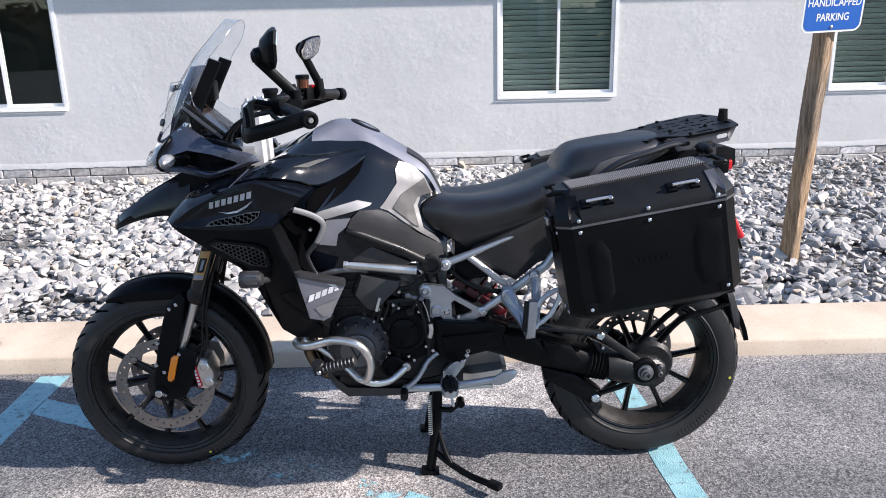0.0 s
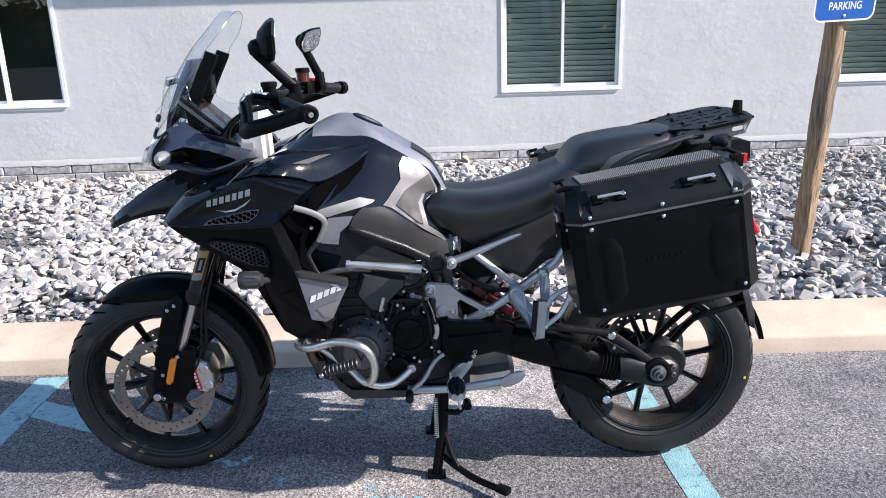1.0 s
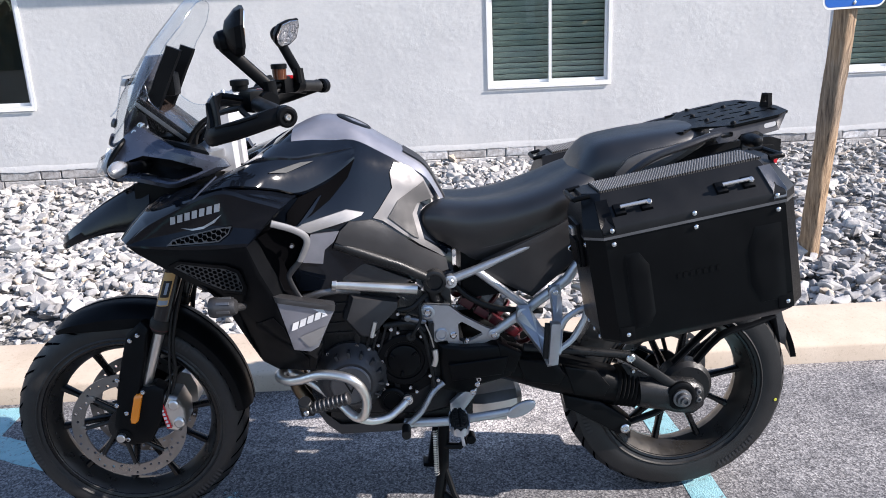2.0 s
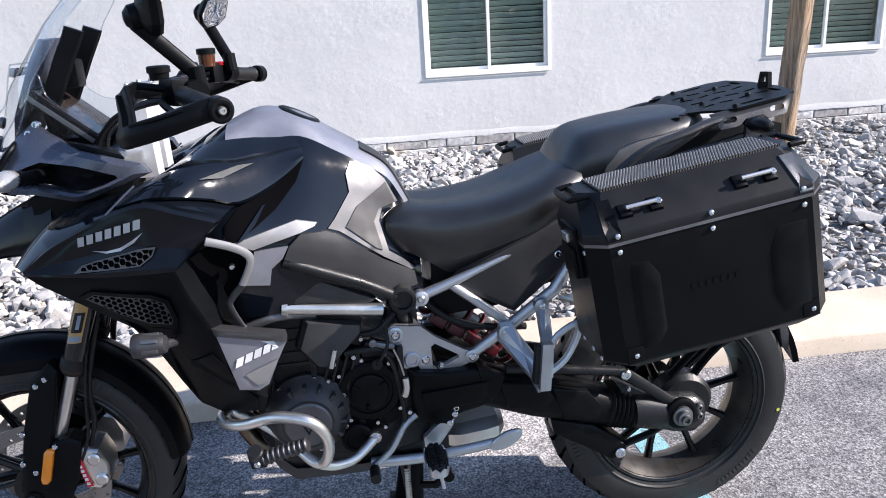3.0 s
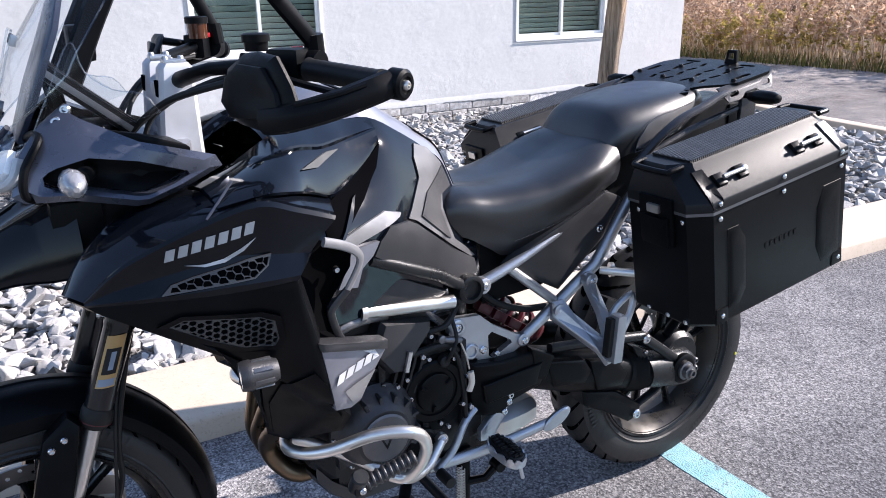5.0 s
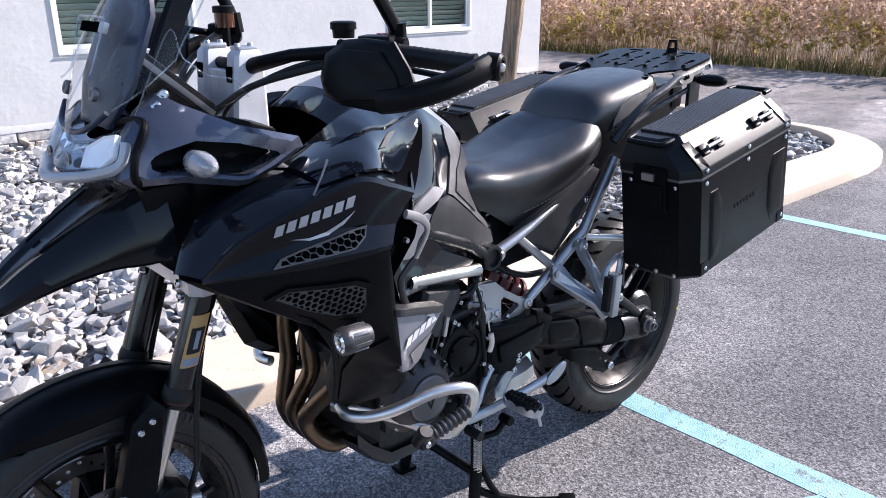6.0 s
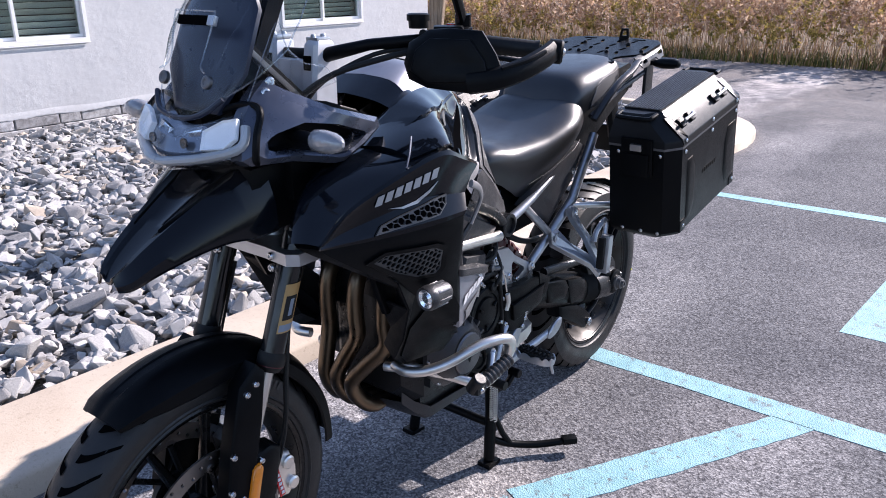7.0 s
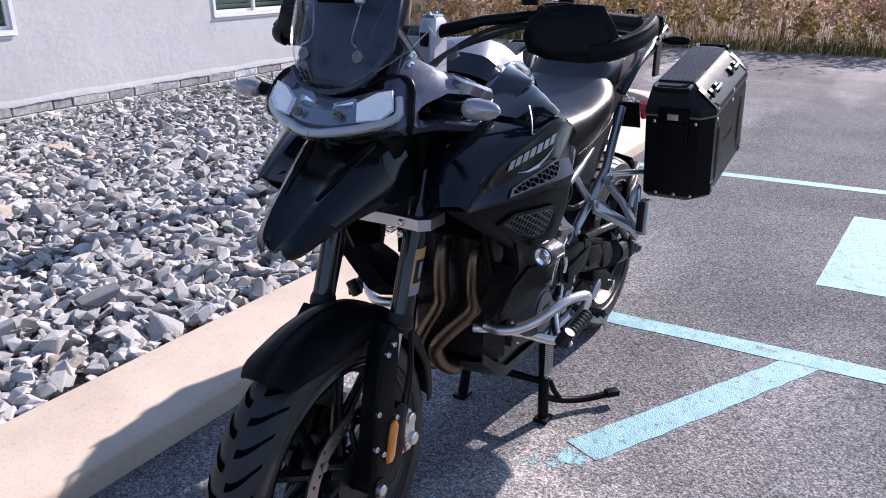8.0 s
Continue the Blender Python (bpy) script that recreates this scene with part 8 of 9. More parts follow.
    mk("foot_lever", ALLOY, lambda bm: (tube(bm, pts(sg, (0.135, 0.165, 0.442), (0.105, 0.172, 0.420), (0.070, 0.178, 0.365), (0.030, 0.180, 0.330)), [0.010, 0.009, 0.0085, 0.010], 10, 4, True, 0.8), tube(bm, pts(sg, (0.025, 0.175, 0.328), (0.025, 0.235, 0.328)), 0.007, 10)), label="silver gear lever")
    mk("lever_tip", BLACK_RUBBER, lambda bm: tube(bm, pts(sg, (0.025, 0.195, 0.328), (0.025, 0.240, 0.328)), 0.0125, 12), label="black rubber lever tip")
# folded side stand
ss = mk("side_stand", ALLOY, lambda bm: tube(bm, pts(1, (0.02, 0.150, 0.318), (0.14, 0.165, 0.322), (0.25, 0.185, 0.342), (0.335, 0.200, 0.362)), [0.012, 0.012, 0.011, 0.010], 12, 4, True, 1.2), label="silver side stand, folded up")
mk("stand_foot", ALLOY, lambda bm: (grid_loft(bm, [[V(0.344 + 0.040 * a * math.cos(q), 0.204 + h, 0.366 + 0.014 * a * math.cos(q) + 0.021 * a * math.sin(q)) for q in [2 * math.pi * k / 20 for k in range(20)]] for a, h in ((0.86, -0.006), (1.0, -0.003), (1.0, 0.003), (0.86, 0.006))], True, True)), ss)
# sump guard
sump = mk("sump_guard", GREY_DARK, lambda bm: grid_loft(bm, [[V(x, s, z) for s, z in ((-w, hi_), (-w, lo_ + 0.012), (-w + 0.02, lo_), (0, lo_ - 0.008), (w - 0.02, lo_), (w, lo_ + 0.012), (w, hi_), (w - 0.004, hi_), (w - 0.004, lo_ + 0.016), (0, lo_), (-w + 0.004, lo_ + 0.016), (-w + 0.004, hi_))] for x, w, lo_, hi_ in ((-0.225, .095, .330, .375), (-0.20, .115, .300, .345), (-0.16, .134, .276, .318), (0.0, .138, .276, .310), (0.15, .134, .292, .318))], True, True), label="grey alloy sump guard plate", angle=40)
# plain block added to stop slivers of sun reaching the ground below
mk("underside_light_block", CAST, lambda bm: box(bm, (0.09, -0.11, 0.285), (0.225, 0.11, 0.43), 0.02), eng)
mk("sump", CAST, lambda bm: box(bm, (-0.19, -0.125, 0.300), (0.16, 0.125, 0.40), 0.03), label="black engine sump")

# radiator and exhaust headers
rad = mk("radiator", MATT, lambda bm: (box(bm, (-0.02, -0.20, -0.13), (0.02, 0.20, 0.13), 0.006, Matrix.Translation(V(-0.345, 0, 0.86)) @ Matrix.Rotation(radians(-14), 4, "Y"))), label="black radiator behind the fork")
mk("radiator_fin", SHADE_BLACK, lambda bm: [box(bm, (-0.0235, -0.19, -0.12 + k * 0.02), (-0.0205, 0.19, -0.108 + k * 0.02), 0, Matrix.Translation(V(-0.345, 0, 0.86)) @ Matrix.Rotation(radians(-14), 4, "Y")) for k in range(12)], rad)
for sg in (1, -1):
    mk("inner_shroud", MATT, lambda bm: panel(bm, pts(sg, (-0.455, 0.205, 0.845), (-0.410, 0.200, 0.730), (-0.385, 0.196, 0.675), (-0.29, 0.185, 0.660), (-0.29, 0.185, 0.85)), 0.012, 0.003), rad, "black inner shroud beside the radiator")
HEADERS = ((0.095, -0.10), (0.0, -0.055), (-0.095, 0.0))
hd = mk("header_flange", CAST, lambda bm: [lathe(bm, [(0, 0.0), (0, 0.030), (0.012, 0.030), (0.012, 0.0)], V(-0.245, q, 0.690), (-1, 0, -0.5), 16) for q, e in HEADERS], label="black exhaust flange")
mk("exhaust_header", HEADER, lambda bm: [tube(bm, [V(-0.23, q, 0.700), V(-0.264, q, 0.675), V(-0.278, q, 0.635), V(-0.280, q, 0.580), V(-0.278, q, 0.525), V(-0.290, q + e * 0.55, 0.462), V(-0.298, q + e, 0.405), V(-0.278, q + e, 0.352), V(-0.235, q + e * 0.85, 0.316), V(-0.15, q * 0.4 + e * 0.4, 0.312)], 0.0205, 14, 5) for q, e in HEADERS], label="bronze heat-tinted exhaust header")
mk("exhaust_collector", STEEL, lambda bm: (
    grid_loft(bm, [[V(x, s, z) for s, z in ((-w, c + h * 0.5), (-w * 0.8, c + h), (w * 0.8, c + h), (w, c + h * 0.5), (w, c - h * 0.35), (w * 0.75, c - h), (-w * 0.75, c - h), (-w, c - h * 0.35))] for x, w, c, h in ((0.17, .05, .325, .020), (0.205, .100, .322, .032), (0.25, .125, .326, .040), (0.31, .130, .334, .042), (0.345, .125, .342, .034), (0.362, .10, .346, .020))], True, True),
    box(bm, (0.20, -0.10, 0.278), (0.32, 0.10, 0.292), 0.006)), label="brushed steel exhaust collector box", angle=30)

# ---- shaft-drive swingarm ----
arm = mk("swingarm", POWDER, lambda bm: (
    grid_loft(bm, [[V(x, 0.120 + math.cos(a) * w, z + math.sin(a) * h) for a in [2 * math.pi * k / 22 for k in range(22)]] for x, z, w, h in ((0.21, .500, .035, .052), (0.32, .475, .050, .056), (0.42, .440, .052, .060), (0.52, .410, .052, .060), (0.60, .386, .052, .058), (0.625, .379, .050, .056))], True, True),
    grid_loft(bm, [[V(x, -0.120 + math.cos(a) * w, z + math.sin(a) * h) for a in [2 * math.pi * k / 14 for k in range(14)]] for x, z, w, h in ((0.21, .50, .03, .045), (0.45, .43, .028, .045), (0.80, .345, .024, .035))], True, True),
    panel(bm, pts(1, (0.47, 0.150, 0.375), (0.58, 0.155, 0.345), (0.645, 0.158, 0.300), (0.672, 0.160, 0.275), (0.662, 0.160, 0.245), (0.630, 0.160, 0.240), (0.56, 0.155, 0.285), (0.48, 0.150, 0.330)), 0.05, 0.005)), label="black single-shaft swingarm", angle=35)
mk("swingarm_panel", POWDER, lambda bm: (panel(bm, pts(1, (0.335, 0.172, 0.505), (0.45, 0.176, 0.480), (0.475, 0.176, 0.445), (0.455, 0.176, 0.415), (0.36, 0.172, 0.43)), 0.03, 0.004), panel(bm, pts(1, (0.47, 0.174, 0.470), (0.56, 0.174, 0.450), (0.60, 0.174, 0.40), (0.585, 0.172, 0.37), (0.50, 0.174, 0.38)), 0.02, 0.003)), arm)
mk("bellows", BLACK_RUBBER, lambda bm: lathe(bm, [(0, 0.0), (0, 0.050)] + [(0.004 + 0.006 * k, 0.060 if k % 2 else 0.049) for k in range(12)] + [(0.076, 0.048), (0.076, 0.0)], V(0.618, 0.120, 0.381), V(0.18, 0.0, -0.036), 30), arm, "ribbed rubber bellows")
mk("final_drive", CAST, lambda bm: (
    grid_loft(bm, [[V(x, 0.140 + math.cos(a) * w, z + math.sin(a) * h) for a in [2 * math.pi * k / 20 for k in range(20)]] for x, z, w, h in ((0.685, .368, .046, .048), (0.72, .362, .048, .052), (0.765, .352, .046, .050), (0.80, .345, .04, .055), (0.85, .338, .036, .055), (0.878, .334, .02, .035))], True, True),
    lathe(bm, [(0.03, 0.0), (0.03, 0.078), (0.07, 0.078), (0.085, 0.066), (0.085, 0.0)], V(0.836, 0.05, 0.358), (0, -1, 0), 34)), arm, "grey-black final drive housing")
mk("axle_nut", GREY_CAST, lambda bm: (lathe(bm, [(0, 0.0), (0, 0.026), (0.010, 0.026), (0.012, 0.020), (0.024, 0.019), (0.026, 0.013), (0.034, 0.012), (0.034, 0.007), (0.028, 0.006), (0.028, 0.0)], V(0.802, 0.182, 0.356), (0, -1, 0), 24), [bolt(bm, V(x, 0.172, z), (0, -1, 0), 0.010, 0.008) for x, z in ((0.855, 0.342), (0.853, 0.366))]), arm, "bright axle nut and caps")
mk("drive_cap", MATT, lambda bm: lathe(bm, [(0, 0.0), (0, 0.042), (0.012, 0.042), (0.016, 0.036), (0.016, 0.03), (0.008, 0.0)], V(0.803, 0.170, 0.358), (0, -1, 0), 28), arm)
mk("torque_arm", CAST, lambda bm: (
    tube(bm, pts(1, (0.655, 0.165, 0.484), (0.72, 0.168, 0.435), (0.80, 0.165, 0.372)), 0.010, 10, 0, True, 1.4),
    panel(bm, pts(1, (0.63, 0.150, 0.46), (0.655, 0.150, 0.45), (0.76, 0.152, 0.385), (0.745, 0.152, 0.365), (0.66, 0.150, 0.41)), 0.02, 0.004),
    tube(bm, pts(1, (0.36, 0.150, 0.525), (0.50, 0.158, 0.510), (0.655, 0.165, 0.488)), 0.0125, 12)), arm, "black torque arm")
mk("arm_bolt", BOLT, lambda bm: [bolt(bm, V(x, s, z), (0, -1, 0), r, 0.006) for x, s, z, r in ((0.655, 0.178, 0.484, 0.013), (0.648, 0.168, 0.262, 0.014), (0.665, 0.168, 0.44, 0.006))], arm)
mk("lower_link", CAST, lambda bm: tube(bm, pts(1, (0.655, 0.14, 0.262), (0.74, 0.135, 0.285), (0.80, 0.125, 0.31)), 0.012, 10, 0, True, 0.7), arm)
mk("link_rod", STEEL, lambda bm: tube(bm, pts(1, (0.60, 0.160, 0.497), (0.645, 0.164, 0.490)), 0.011, 10), arm)
mk("abs_block", CAST, lambda bm: (box(bm, (-0.035, -0.025, -0.05), (0.035, 0.025, 0.05), 0.006, Matrix.Translation(V(0.575, 0.10, 0.54)) @ Matrix.Rotation(radians(25), 4, "Y")), box(bm, (-0.028, -0.03, -0.012), (0.028, -0.024, 0.008), 0.001, Matrix.Translation(V(0.575, 0.10, 0.555)) @ Matrix.Rotation(radians(25), 4, "Y"))), label="black linkage block ahead of the rear tyre")

# ---- centre stand ----
cs = mk("centre_stand", POWDER, lambda bm: (
    [tube(bm, pts(sd, (0.135, 0.115, 0.315), (0.125, 0.130, 0.16), (0.102, 0.142, 0.016)), 0.0165, 12) for sd in (1, -1)],
    [box(bm, (-0.030, -0.022, 0.0), (0.030, 0.022, 0.014), 0.005, Matrix.Translation(V(0.100, 0.143 * sd, 0.0)) @ Matrix.Rotation(radians(6), 4, "Y")) for sd in (1, -1)],
    tube(bm, [V(0.118, 0.135, 0.125), V(0.118, -0.135, 0.125)], 0.013, 12),
    tube(bm, [V(0.135, 0.12, 0.29), V(0.135, -0.12, 0.29)], 0.013, 12),
    tube(bm, pts(1, (0.118, 0.135, 0.075), (0.165, 0.165, 0.045), (0.23, 0.225, 0.030), (0.300, 0.292, 0.034)), 0.011, 12, 4),
    tube(bm, pts(1, (0.125, 0.130, 0.17), (0.150, 0.155, 0.085), (0.170, 0.170, 0.045)), 0.009, 10),
    box(bm, (-0.022, -0.014, -0.008), (0.022, 0.014, 0.012), 0.004, Matrix.Translation(V(0.302, 0.296, 0.036)) @ Matrix.Rotation(radians(-42), 4, "Z"))), label="black tubular centre stand on the asphalt")
mk("stand_lug", POWDER, lambda bm: (tube(bm, pts(1, (0.13, 0.13, 0.225), (0.175, 0.15, 0.232), (0.205, 0.155, 0.262)), 0.010, 8), rod(bm, V(0.205, 0.14, 0.262), V(0.205, 0.175, 0.262), 0.014, 12, 0.002)), cs)
def coil(bm):
    for s in (0.145, 0.158):
        tube(bm, [V(0.105 + 0.0065 * math.cos(i * 0.9), s + 0.0055 * math.sin(i * 0.9), 0.285 - i * 0.00105) for i in range(130)], 0.0014, 5)
mk("stand_spring", STEEL, coil, cs, "steel stand springs")

# ---- panniers ----
def pannier(sg):
    """Box leaning back along the tail; u along its length, h up, s outwards."""
    tilt = radians(9.7)
    inner = 0.285 if sg > 0 else 0.228
    ux, uz = math.cos(tilt), math.sin(tilt)
    o = (0.507, 0.636) if sg > 0 else (0.545, 0.615)

    def Q(u, s, h):
        toe = 0.025 * u if sg > 0 else -0.012 * u
        return V(o[0] + u * ux - h * uz, s + toe, o[1] + u * uz + h * ux, sg)

    def ring(h, g=0.0, top=0.0):
        """Outline of the box at height h: chamfered upright edges."""
        f0, f1, s0, s1, c = -0.004 + g, 0.474 - g, inner + g * 0.3, 0.478 - g, 0.036
        return [Q(f0 + c, s1, h), Q(f1 - c, s1, h), Q(f1, s1 - c, h), Q(f1, s0, h), Q(f0, s0, h), Q(f0, s1 - c, h)]

    def body(bm):
        grid_loft(bm, [ring(0.0, 0.030), ring(0.022, 0.004), ring(0.030, 0.0), ring(0.268, 0.0), ring(0.278, 0.001)], True, True)
    p = mk("pannier", POWDER, body, label="large black powder-coated aluminium pannier with visible rivets", angle=28)
    # pressed fields on the outer face
    for a, b, name in ((0.070, 0.122, 1), (0.345, 0.425, -1)):
        mk("pressed_field", POWDER, lambda bm: panel(bm, [Q(u, 0.4785, h) for u, h in ((a, 0.05), (b - 0.02, 0.05), (b, 0.08), (b, 0.20), (b - 0.02, 0.235), (a, 0.235))] if name > 0 else [Q(u, 0.4785, h) for u, h in ((a + 0.02, 0.05), (b, 0.05), (b, 0.235), (a + 0.02, 0.235), (a, 0.19), (a, 0.095))], 0.004, 0.0035, None, 0.16), p)
    mk("embossed_mark", POWDER, lambda bm: [box(bm, (-0.0045, -0.0003, -0.006), (0.0045, 0.0003, 0.006), 0, Matrix.Translation(Q(0.185 + k * 0.0150, 0.4788, 0.158)) @ Matrix.Rotation(-tilt, 4, "Y")) for k in range(7)], p, "faint embossed brand mark as plain bars")

    def lid(bm):
        def lr(h, g, gs):
            gi = gs * (0.18 if sg > 0 else 0.85)
            f0, f1, s0, s1, c = -0.006 + g, 0.476 - g, inner - 0.002 + gi, 0.480 - gs, 0.036
            return [Q(f0 + c, s1, h), Q(f1 - c, s1, h), Q(f1, s1 - c, h), Q(f1, s0, h), Q(f0, s0, h), Q(f0, s1 - c, h)]
        grid_loft(bm, [lr(0.282, 0.0, 0.0), lr(0.300, 0.0, 0.0), lr(0.304, 0.001, 0.002), lr(0.360, 0.020, 0.066), lr(0.366, 0.024, 0.072), lr(0.366, 0.043, 0.088)], True, True)
    ld = mk("lid", LID, lid, p, "black sloped pannier lid", angle=28)
    mk("lid_seam", GREY_CAST, lambda bm: grid_loft(bm, [[q + (V(0, 0.002, 0, sg) if 0 else Vector((0, 0, 0))) for q in ring(0.277, -0.0025)], ring(0.2835, -0.0025)], True, False), p, "worn bright lid seam")
    mk("lid_mat", WEAVE, lambda bm: (grid_loft(bm, [[Q(u, s, h) for u, s in ((0.052, 0.302), (0.425, 0.302), (0.425, 0.405), (0.052, 0.405))] for h in (0.366, 0.3705)], True, True)), p, "ribbed grey-black lid mat")
    def knobs(bm):
        for i in range(58):
            for j in range(14):
                u, w = 0.055 + i * 0.0063 + (j % 2) * 0.00315, 0.3060 + j * 0.0074
                b0 = [Q(u + x * 0.0026, w + y * 0.0033, 0.3705) for x, y in ((-1, 0), (0, -1), (1, 0), (0, 1))]
                b1 = [Q(u + x * 0.0018, w + y * 0.0024, 0.3724) for x, y in ((-1, 0), (0, -1), (1, 0), (0, 1))]
                lo_ = [bm.verts.new(q) for q in b0]
                hi_ = [bm.verts.new(q) for q in b1]
                bm.faces.new(hi_)
                for k in range(4):
                    bm.faces.new((lo_[k], lo_[(k + 1) % 4], hi_[(k + 1) % 4], hi_[k]))
    mk("mat_tread", MAT_TOP, knobs, p, "raised diamond tread of the lid mat")["kind"] = "stuff"
    # corner caps on the lid
    for u, e in ((0.0, 1), (0.470, -1)):
        mk("corner_cap", POWDER if e > 0 else GREY_CAST, lambda bm: panel(bm, [Q(u + e * d, s, h) for d, s, h in ((0.030, 0.4825, 0.290), (0.058, 0.4825, 0.290), (0.058, 0.480, 0.306), (0.062, 0.424, 0.355), (0.034, 0.422, 0.355), (0.026, 0.478, 0.306))], 0.004, 0.0008, V(0, 0.8, 0.5, sg), 0.05), p, "riveted corner plate")
    # bottom corner plates
    for u, e in ((0.0, 1), (0.470, -1)):
        mk("corner_plate", POWDER, lambda bm: panel(bm, [Q(u + e * d, 0.4795, h) for d, h in ((0.032, 0.026), (0.068, 0.026), (0.068, 0.060), (0.034, 0.062))], 0.004, 0.0008), p)
    for u, h in ((0.050, 0.296), (0.420, 0.296), (0.235, 0.296), (0.050, 0.264), (0.420, 0.264), (0.235, 0.264), (0.052, 0.042), (0.424, 0.042)):
        mk("rivet", BOLT, lambda bm: lathe(bm, [(0, 0.0058), (0.002, 0.0052), (0.0035, 0.003), (0.004, 0.0)], Q(u, 0.4805 if h > 0.27 else 0.4795, h), (0, -sg, 0), 12), p)
    for s, h in ((0.325, 0.03), (0.38, 0.03), (0.43, 0.03), (0.432, 0.262), (0.312, 0.262)):
        mk("rivet", BOLT, lambda bm: lathe(bm, [(0, 0.0055), (0.002, 0.005), (0.0035, 0.003), (0.004, 0.0)], Q(-0.004, s, h), (-1, 0, -0.2), 12), p)
    # lashing eyes on the lid slope
    nrm = (Q(0, 0.49, 0.34) - Q(0, 0.445, 0.34)).normalized() + (Q(0, 0.44, 0.38) - Q(0, 0.44, 0.34)).normalized() * 0.9
    nrm.normalize()
    for u in (0.110, 0.340):
        e = mk("lashing_eye", POWDER, lambda bm: [panel(bm, [Q(u + d + a, s, h) for a, s, h in ((-0.013, 0.462, 0.322), (0.013, 0.462, 0.322), (0.013, 0.440, 0.342), (-0.013, 0.440, 0.342))], 0.008, 0.006, nrm) for d in (-0.030, 0.030)], p, "black lashing eye with a steel bar")
        mk("eye_bar", STEEL, lambda bm: tube(bm, [Q(u - 0.030, 0.452, 0.332) + nrm * 0.013, Q(u + 0.030, 0.452, 0.332) + nrm * 0.013], 0.0045, 10), e)
        mk("eye_bolt", BOLT, lambda bm: bolt(bm, Q(u + 0.036, 0.451, 0.333) + nrm * 0.006, nrm, 0.007), e)
    if sg < 0:
        # inner lashing eyes of the far box
        inn = Vector((0, -1, 1)).normalized()
        for u in (0.110, 0.340):
            e = mk("lashing_eye", POWDER, lambda bm: [panel(bm, [Q(u + d + a, s, h) for a, s, h in ((-0.013, 0.246, 0.318), (0.013, 0.246, 0.318), (0.013, 0.266, 0.340), (-0.013, 0.266, 0.340))], 0.008, 0.006, inn) for d in (-0.030, 0.030)], p, "black lashing eye with a steel bar")
            mk("eye_bar", STEEL, lambda bm: tube(bm, [Q(u - 0.030, 0.256, 0.330) + inn * 0.013, Q(u + 0.030, 0.256, 0.330) + inn * 0.013], 0.0045, 10), e)
    # tubular lid handles at both ends
    for u, d in ((0.030, -0.036), (0.444, 0.034)):
        mk("lid_handle", POWDER, lambda bm: tube(bm, [Q(u, 0.304, 0.364), Q(u + d * 0.8, 0.306, 0.363), Q(u + d, 0.316, 0.361), Q(u + d, 0.392, 0.361), Q(u + d * 0.8, 0.402, 0.363), Q(u, 0.404, 0.364)], 0.0062, 10, 3), p, "black tubular lid handle")
    # front latch
    lt = mk("latch", POWDER, lambda bm: (box(bm, (-0.010, -0.045, -0.060), (0.0, 0.045, 0.045), 0.004, Matrix.Translation(Q(-0.0035, 0.368, 0.262)) @ Matrix.Rotation(-tilt, 4, "Y")), box(bm, (-0.016, -0.036, -0.055), (-0.008, 0.036, 0.010), 0.004, Matrix.Translation(Q(-0.0035, 0.368, 0.255)) @ Matrix.Rotation(-tilt, 4, "Y"))), p, "black lid latch")
    mk("latch_plate", STEEL, lambda bm: (box(bm, (-0.018, -0.016, 0.012), (-0.009, 0.016, 0.030), 0.002, Matrix.Translation(Q(-0.0035, 0.368, 0.262)) @ Matrix.Rotation(-tilt, 4, "Y"))), lt, "bright latch plate")
    return p


for sg in (1, -1):
    pannier(sg)

# ---- bed of crushed stone, and the bricks of the wall's foot ----
def bed_height(x, y):
    t = max(0.0, min(1.0, (y - kerb_y(x) - 0.33) / 4.4))
    return 0.085 - 0.06 * t + 0.025 * noise.noise(Vector((x * 0.7, y * 0.7, 0)))


def bed_limit(y):
    """The bed's end towards the bend of the kerb."""
    if y < 4.4:
        return 4.75 + math.sqrt(max(0.0, 1 - ((4.4 - y) / 1.0) ** 2)) * 1.05
    return 5.85 + (y - 4.4) * 0.30


bm = bmesh.new()
rows = []
for i in range(80):
    x = -14 + 21.0 * i / 79
    rows.append([])
    for j in range(24):
        y0 = kerb_y(min(x, 5.2)) + 0.35
        y = y0 + (WALL_Y + 0.02 - y0) * j / 23
        rows[-1].append((min(x, bed_limit(y) + 0.06), y, bed_height(x, y) - 0.03))
grid_loft(bm, rows)
bed = tagged(part("gravel_bed", bm, FINES), "bed of grey crushed limestone between kerb and wall", "gravel", kind="structure")


def stone_shapes(n):
    rnd = random.Random(8)
    out = []
    for _ in range(n):
        bm = bmesh.new()
        for _k in range(rnd.randint(9, 13)):
            v = Vector((rnd.gauss(0, 1), rnd.gauss(0, 1), rnd.gauss(0, 1))).normalized()
            bm.verts.new((v.x * rnd.uniform(0.8, 1.15), v.y * rnd.uniform(0.55, 0.85), v.z * rnd.uniform(0.36, 0.6)))
        bmesh.ops.convex_hull(bm, input=bm.verts)
        for v in [v for v in bm.verts if not v.link_faces]:
            bm.verts.remove(v)
        bmesh.ops.bevel(bm, geom=list(bm.edges), offset=0.05, segments=1, affect="EDGES", clamp_overlap=True)
        bmesh.ops.triangulate(bm, faces=bm.faces)
        bm.verts.index_update()
        out.append((np.array([v.co[:] for v in bm.verts]), [tuple(v.index for v in f.verts) for f in bm.faces]))
        bm.free()
    return out


SHAPES = stone_shapes(22)
STONE_MESHES = []
for co, fs in SHAPES:
    me = bpy.data.meshes.new("stone")
    me.from_pydata(co.tolist(), [], fs)
    me.materials.append(STONE_PIECE)
    STONE_MESHES.append(me)


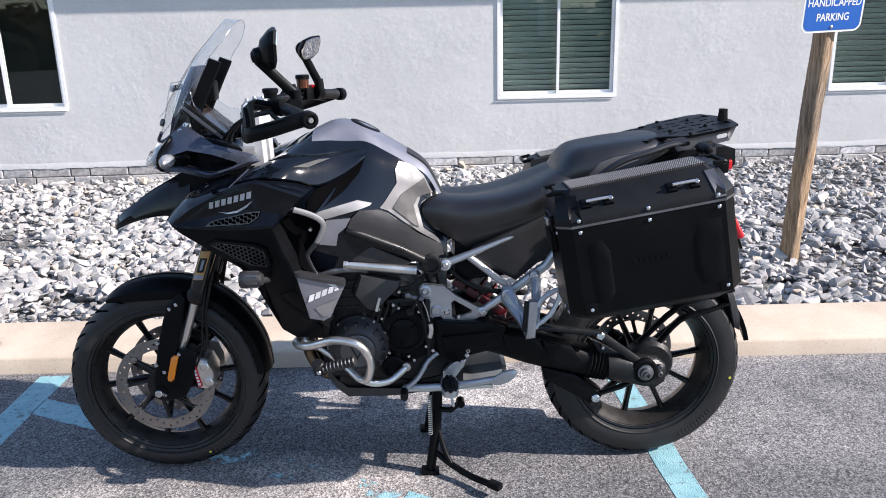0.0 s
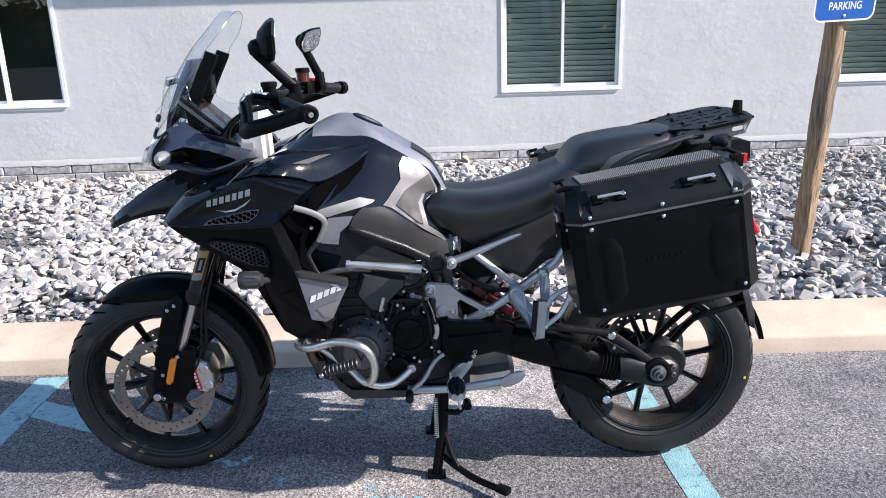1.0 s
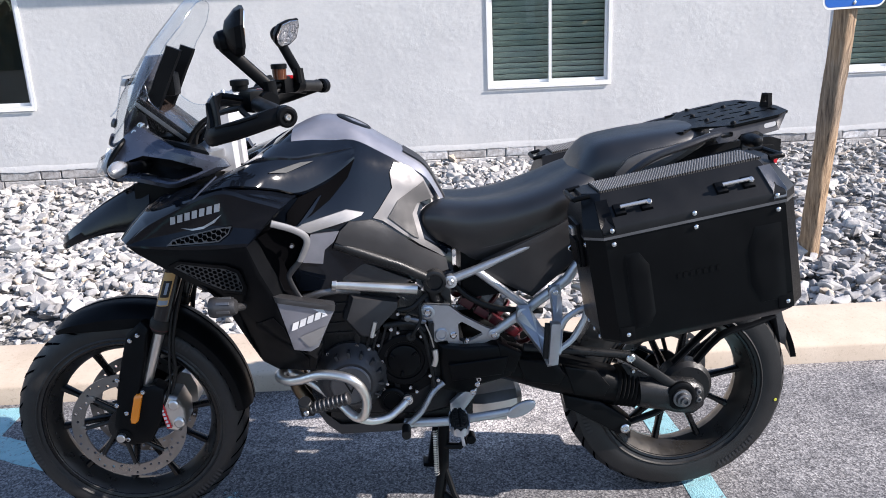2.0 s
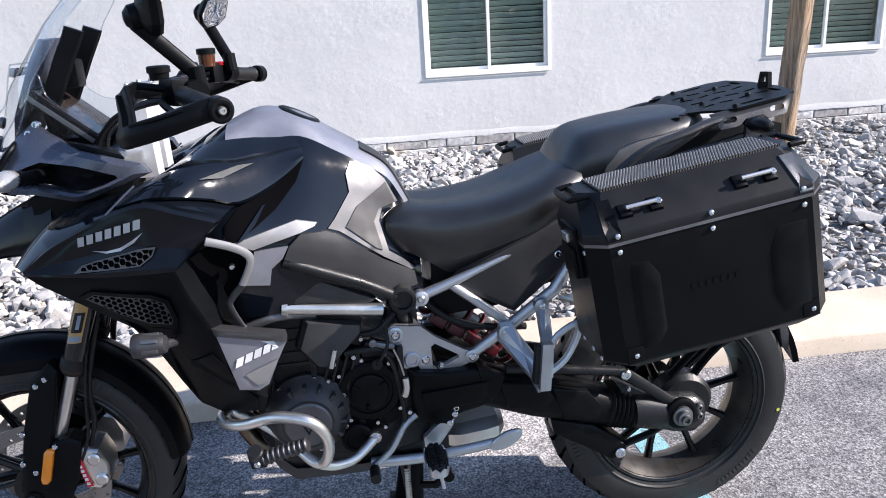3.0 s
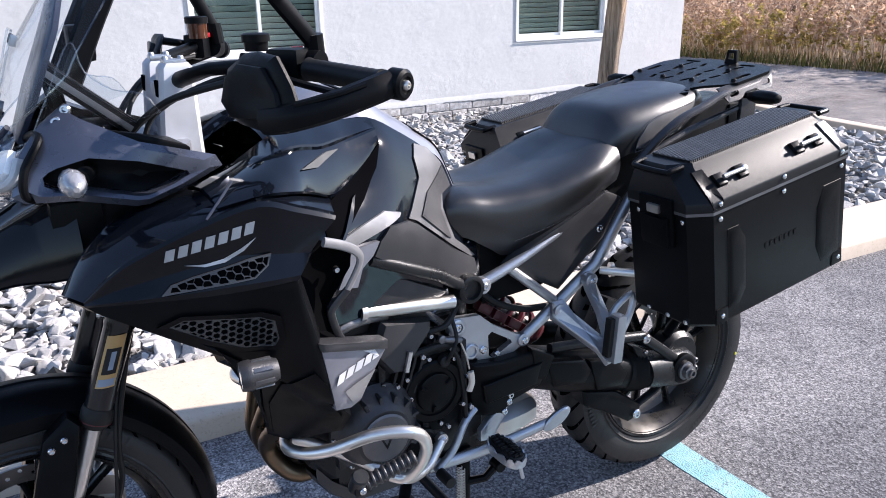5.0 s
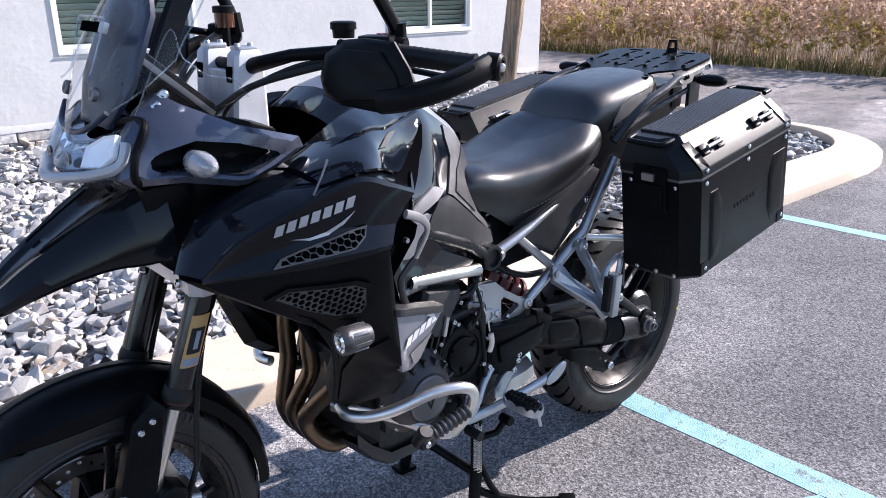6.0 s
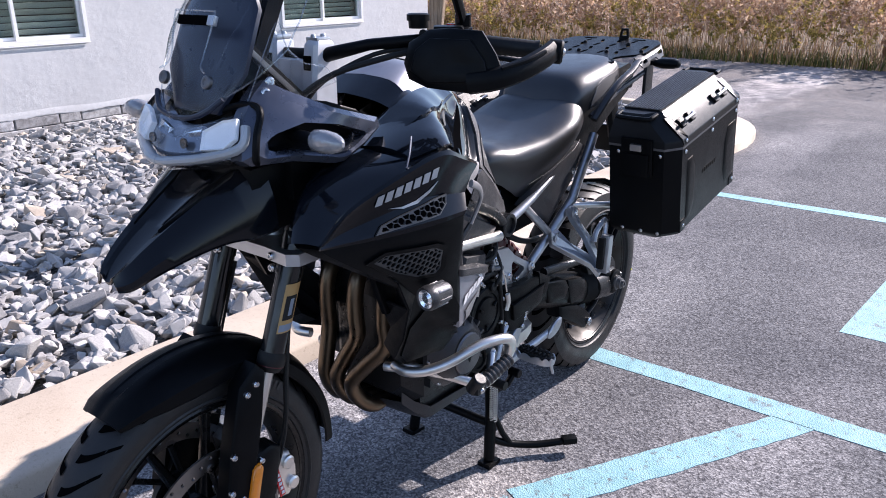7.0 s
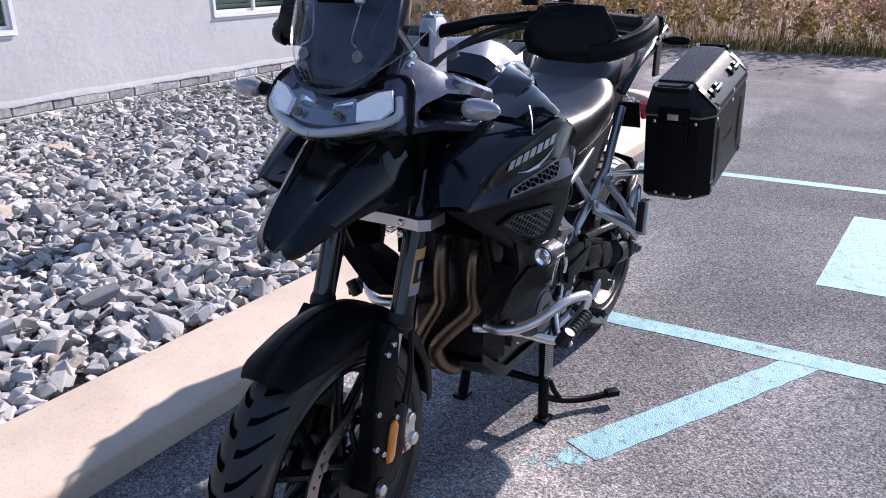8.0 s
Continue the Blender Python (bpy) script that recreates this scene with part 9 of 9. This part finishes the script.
def scatter_stones():
    rnd = random.Random(12)
    verts, faces, count, singles = [], [], 0, 0
    layers = [(10500, 0.020, 0.042, 0.004), (13500, 0.028, 0.060, 0.016), (900, 0.055, 0.098, 0.026)]
    for layer, (n, lo_, hi_, lift) in enumerate(layers):
        for _ in range(n):
            x = rnd.uniform(-6.5, 6.9)
            if rnd.random() < 0.35:
                x = rnd.uniform(-2.5, 3.2)
            y = kerb_y(min(x, 5.2)) + 0.37 + (WALL_Y - 0.05 - kerb_y(min(x, 5.2)) - 0.37) * rnd.random() ** 1.15
            s = rnd.uniform(lo_, hi_) * (1.0 if rnd.random() < 0.8 else 1.25)
            if x > bed_limit(y) - s or y < kerb_y(x) + 0.36 + s * 0.6 and x < 5:
                continue
            bare = noise.noise(Vector((x * 0.9, y * 0.9, 7.0)))
            if layer and bare < -0.42:
                continue
            if math.hypot(x - 2.08, y - 3.99) < 0.06 + s:
                continue
            i = rnd.randrange(len(SHAPES))
            e = Euler((rnd.gauss(0, 0.35), rnd.gauss(0, 0.35), rnd.uniform(0, 6.283)))
            p = Vector((x, y, bed_height(x, y) + lift + rnd.uniform(-0.012, 0.012)))
            if layer == 2 and singles < 290 and -2.6 < x < 3.2 and y < 5.6:
                o = new("stone", STONE_MESHES[i])
                o.parent = bed
                o.matrix_basis = Matrix.LocRotScale(p, e, (s, s, s))
                singles += 1
                continue
            m = np.array(e.to_matrix()) * s
            co, fs = SHAPES[i]
            k = len(verts)
            verts.extend((co @ m.T + np.array(p)).tolist())
            faces.extend([tuple(a + k for a in f) for f in fs])
    return tagged(raw("crushed_stones", verts, faces, STONE), "angular grey crushed limestone pieces heaped over the bed", "gravel", kind="stuff")


scatter_stones()


def block_foot():
    """Two courses of worn concrete blocks under the ragged edge of the stucco."""
    rnd = random.Random(31)
    shapes = []
    for k in range(8):
        bm = bmesh.new()
        L = (0.40, 0.40, 0.30, 0.20)[k % 4]
        n = 9
        rows = []
        for y, sh in ((0.05, 0.0), (0.006, 0.0), (0.0, 0.005)):
            ring = []
            for i in range(n):
                ring.append((sh + (L - 0.012 - 2 * sh) * i / (n - 1), y + rnd.uniform(-0.003, 0.003) * (y < 0.04), 0.086 - sh + rnd.uniform(-0.004, 0.002)))
            for i in range(n):
                ring.append((sh + (L - 0.012 - 2 * sh) * (n - 1 - i) / (n - 1), y + rnd.uniform(-0.003, 0.003) * (y < 0.04), sh + rnd.uniform(-0.002, 0.003)))
            rows.append(ring)
        grid_loft(bm, rows, True, True)
        shapes.append((L, finish(bm, "block", BRICK)))
    for row in range(2):
        x = -5.6 + row * 0.17
        while x < WALL_END - 0.44:
            L, me = shapes[rnd.randrange(8)]
            o = new("block", me)
            o.parent = wall
            o.location = (x, WALL_Y - 0.006 - 0.010 * (1 - row) + rnd.uniform(-0.004, 0.004), -0.012 + row * 0.092)
            x += L
    # torn lower lip of the stucco
    bm = bmesh.new()
    xs_ = [-5.6 + 0.03 * i for i in range(int((WALL_END + 5.6) / 0.03))]
    low = [0.166 + 0.014 * noise.noise(Vector((x * 3.1, 0, 1))) + 0.010 * noise.noise(Vector((x * 17, 0, 5))) for x in xs_]
    grid_loft(bm, [[(x, WALL_Y + 0.004, z + 0.002) for x, z in zip(xs_, low)], [(x, WALL_Y - 0.011, z) for x, z in zip(xs_, low)], [(x, WALL_Y - 0.012, z + 0.010) for x, z in zip(xs_, low)], [(x, WALL_Y - 0.0005, 0.225 + 0.02 * noise.noise(Vector((x * 2, 3, 1)))) for x in xs_]])
    part("stucco_lip", bm, STUCCO, wall)


block_foot()
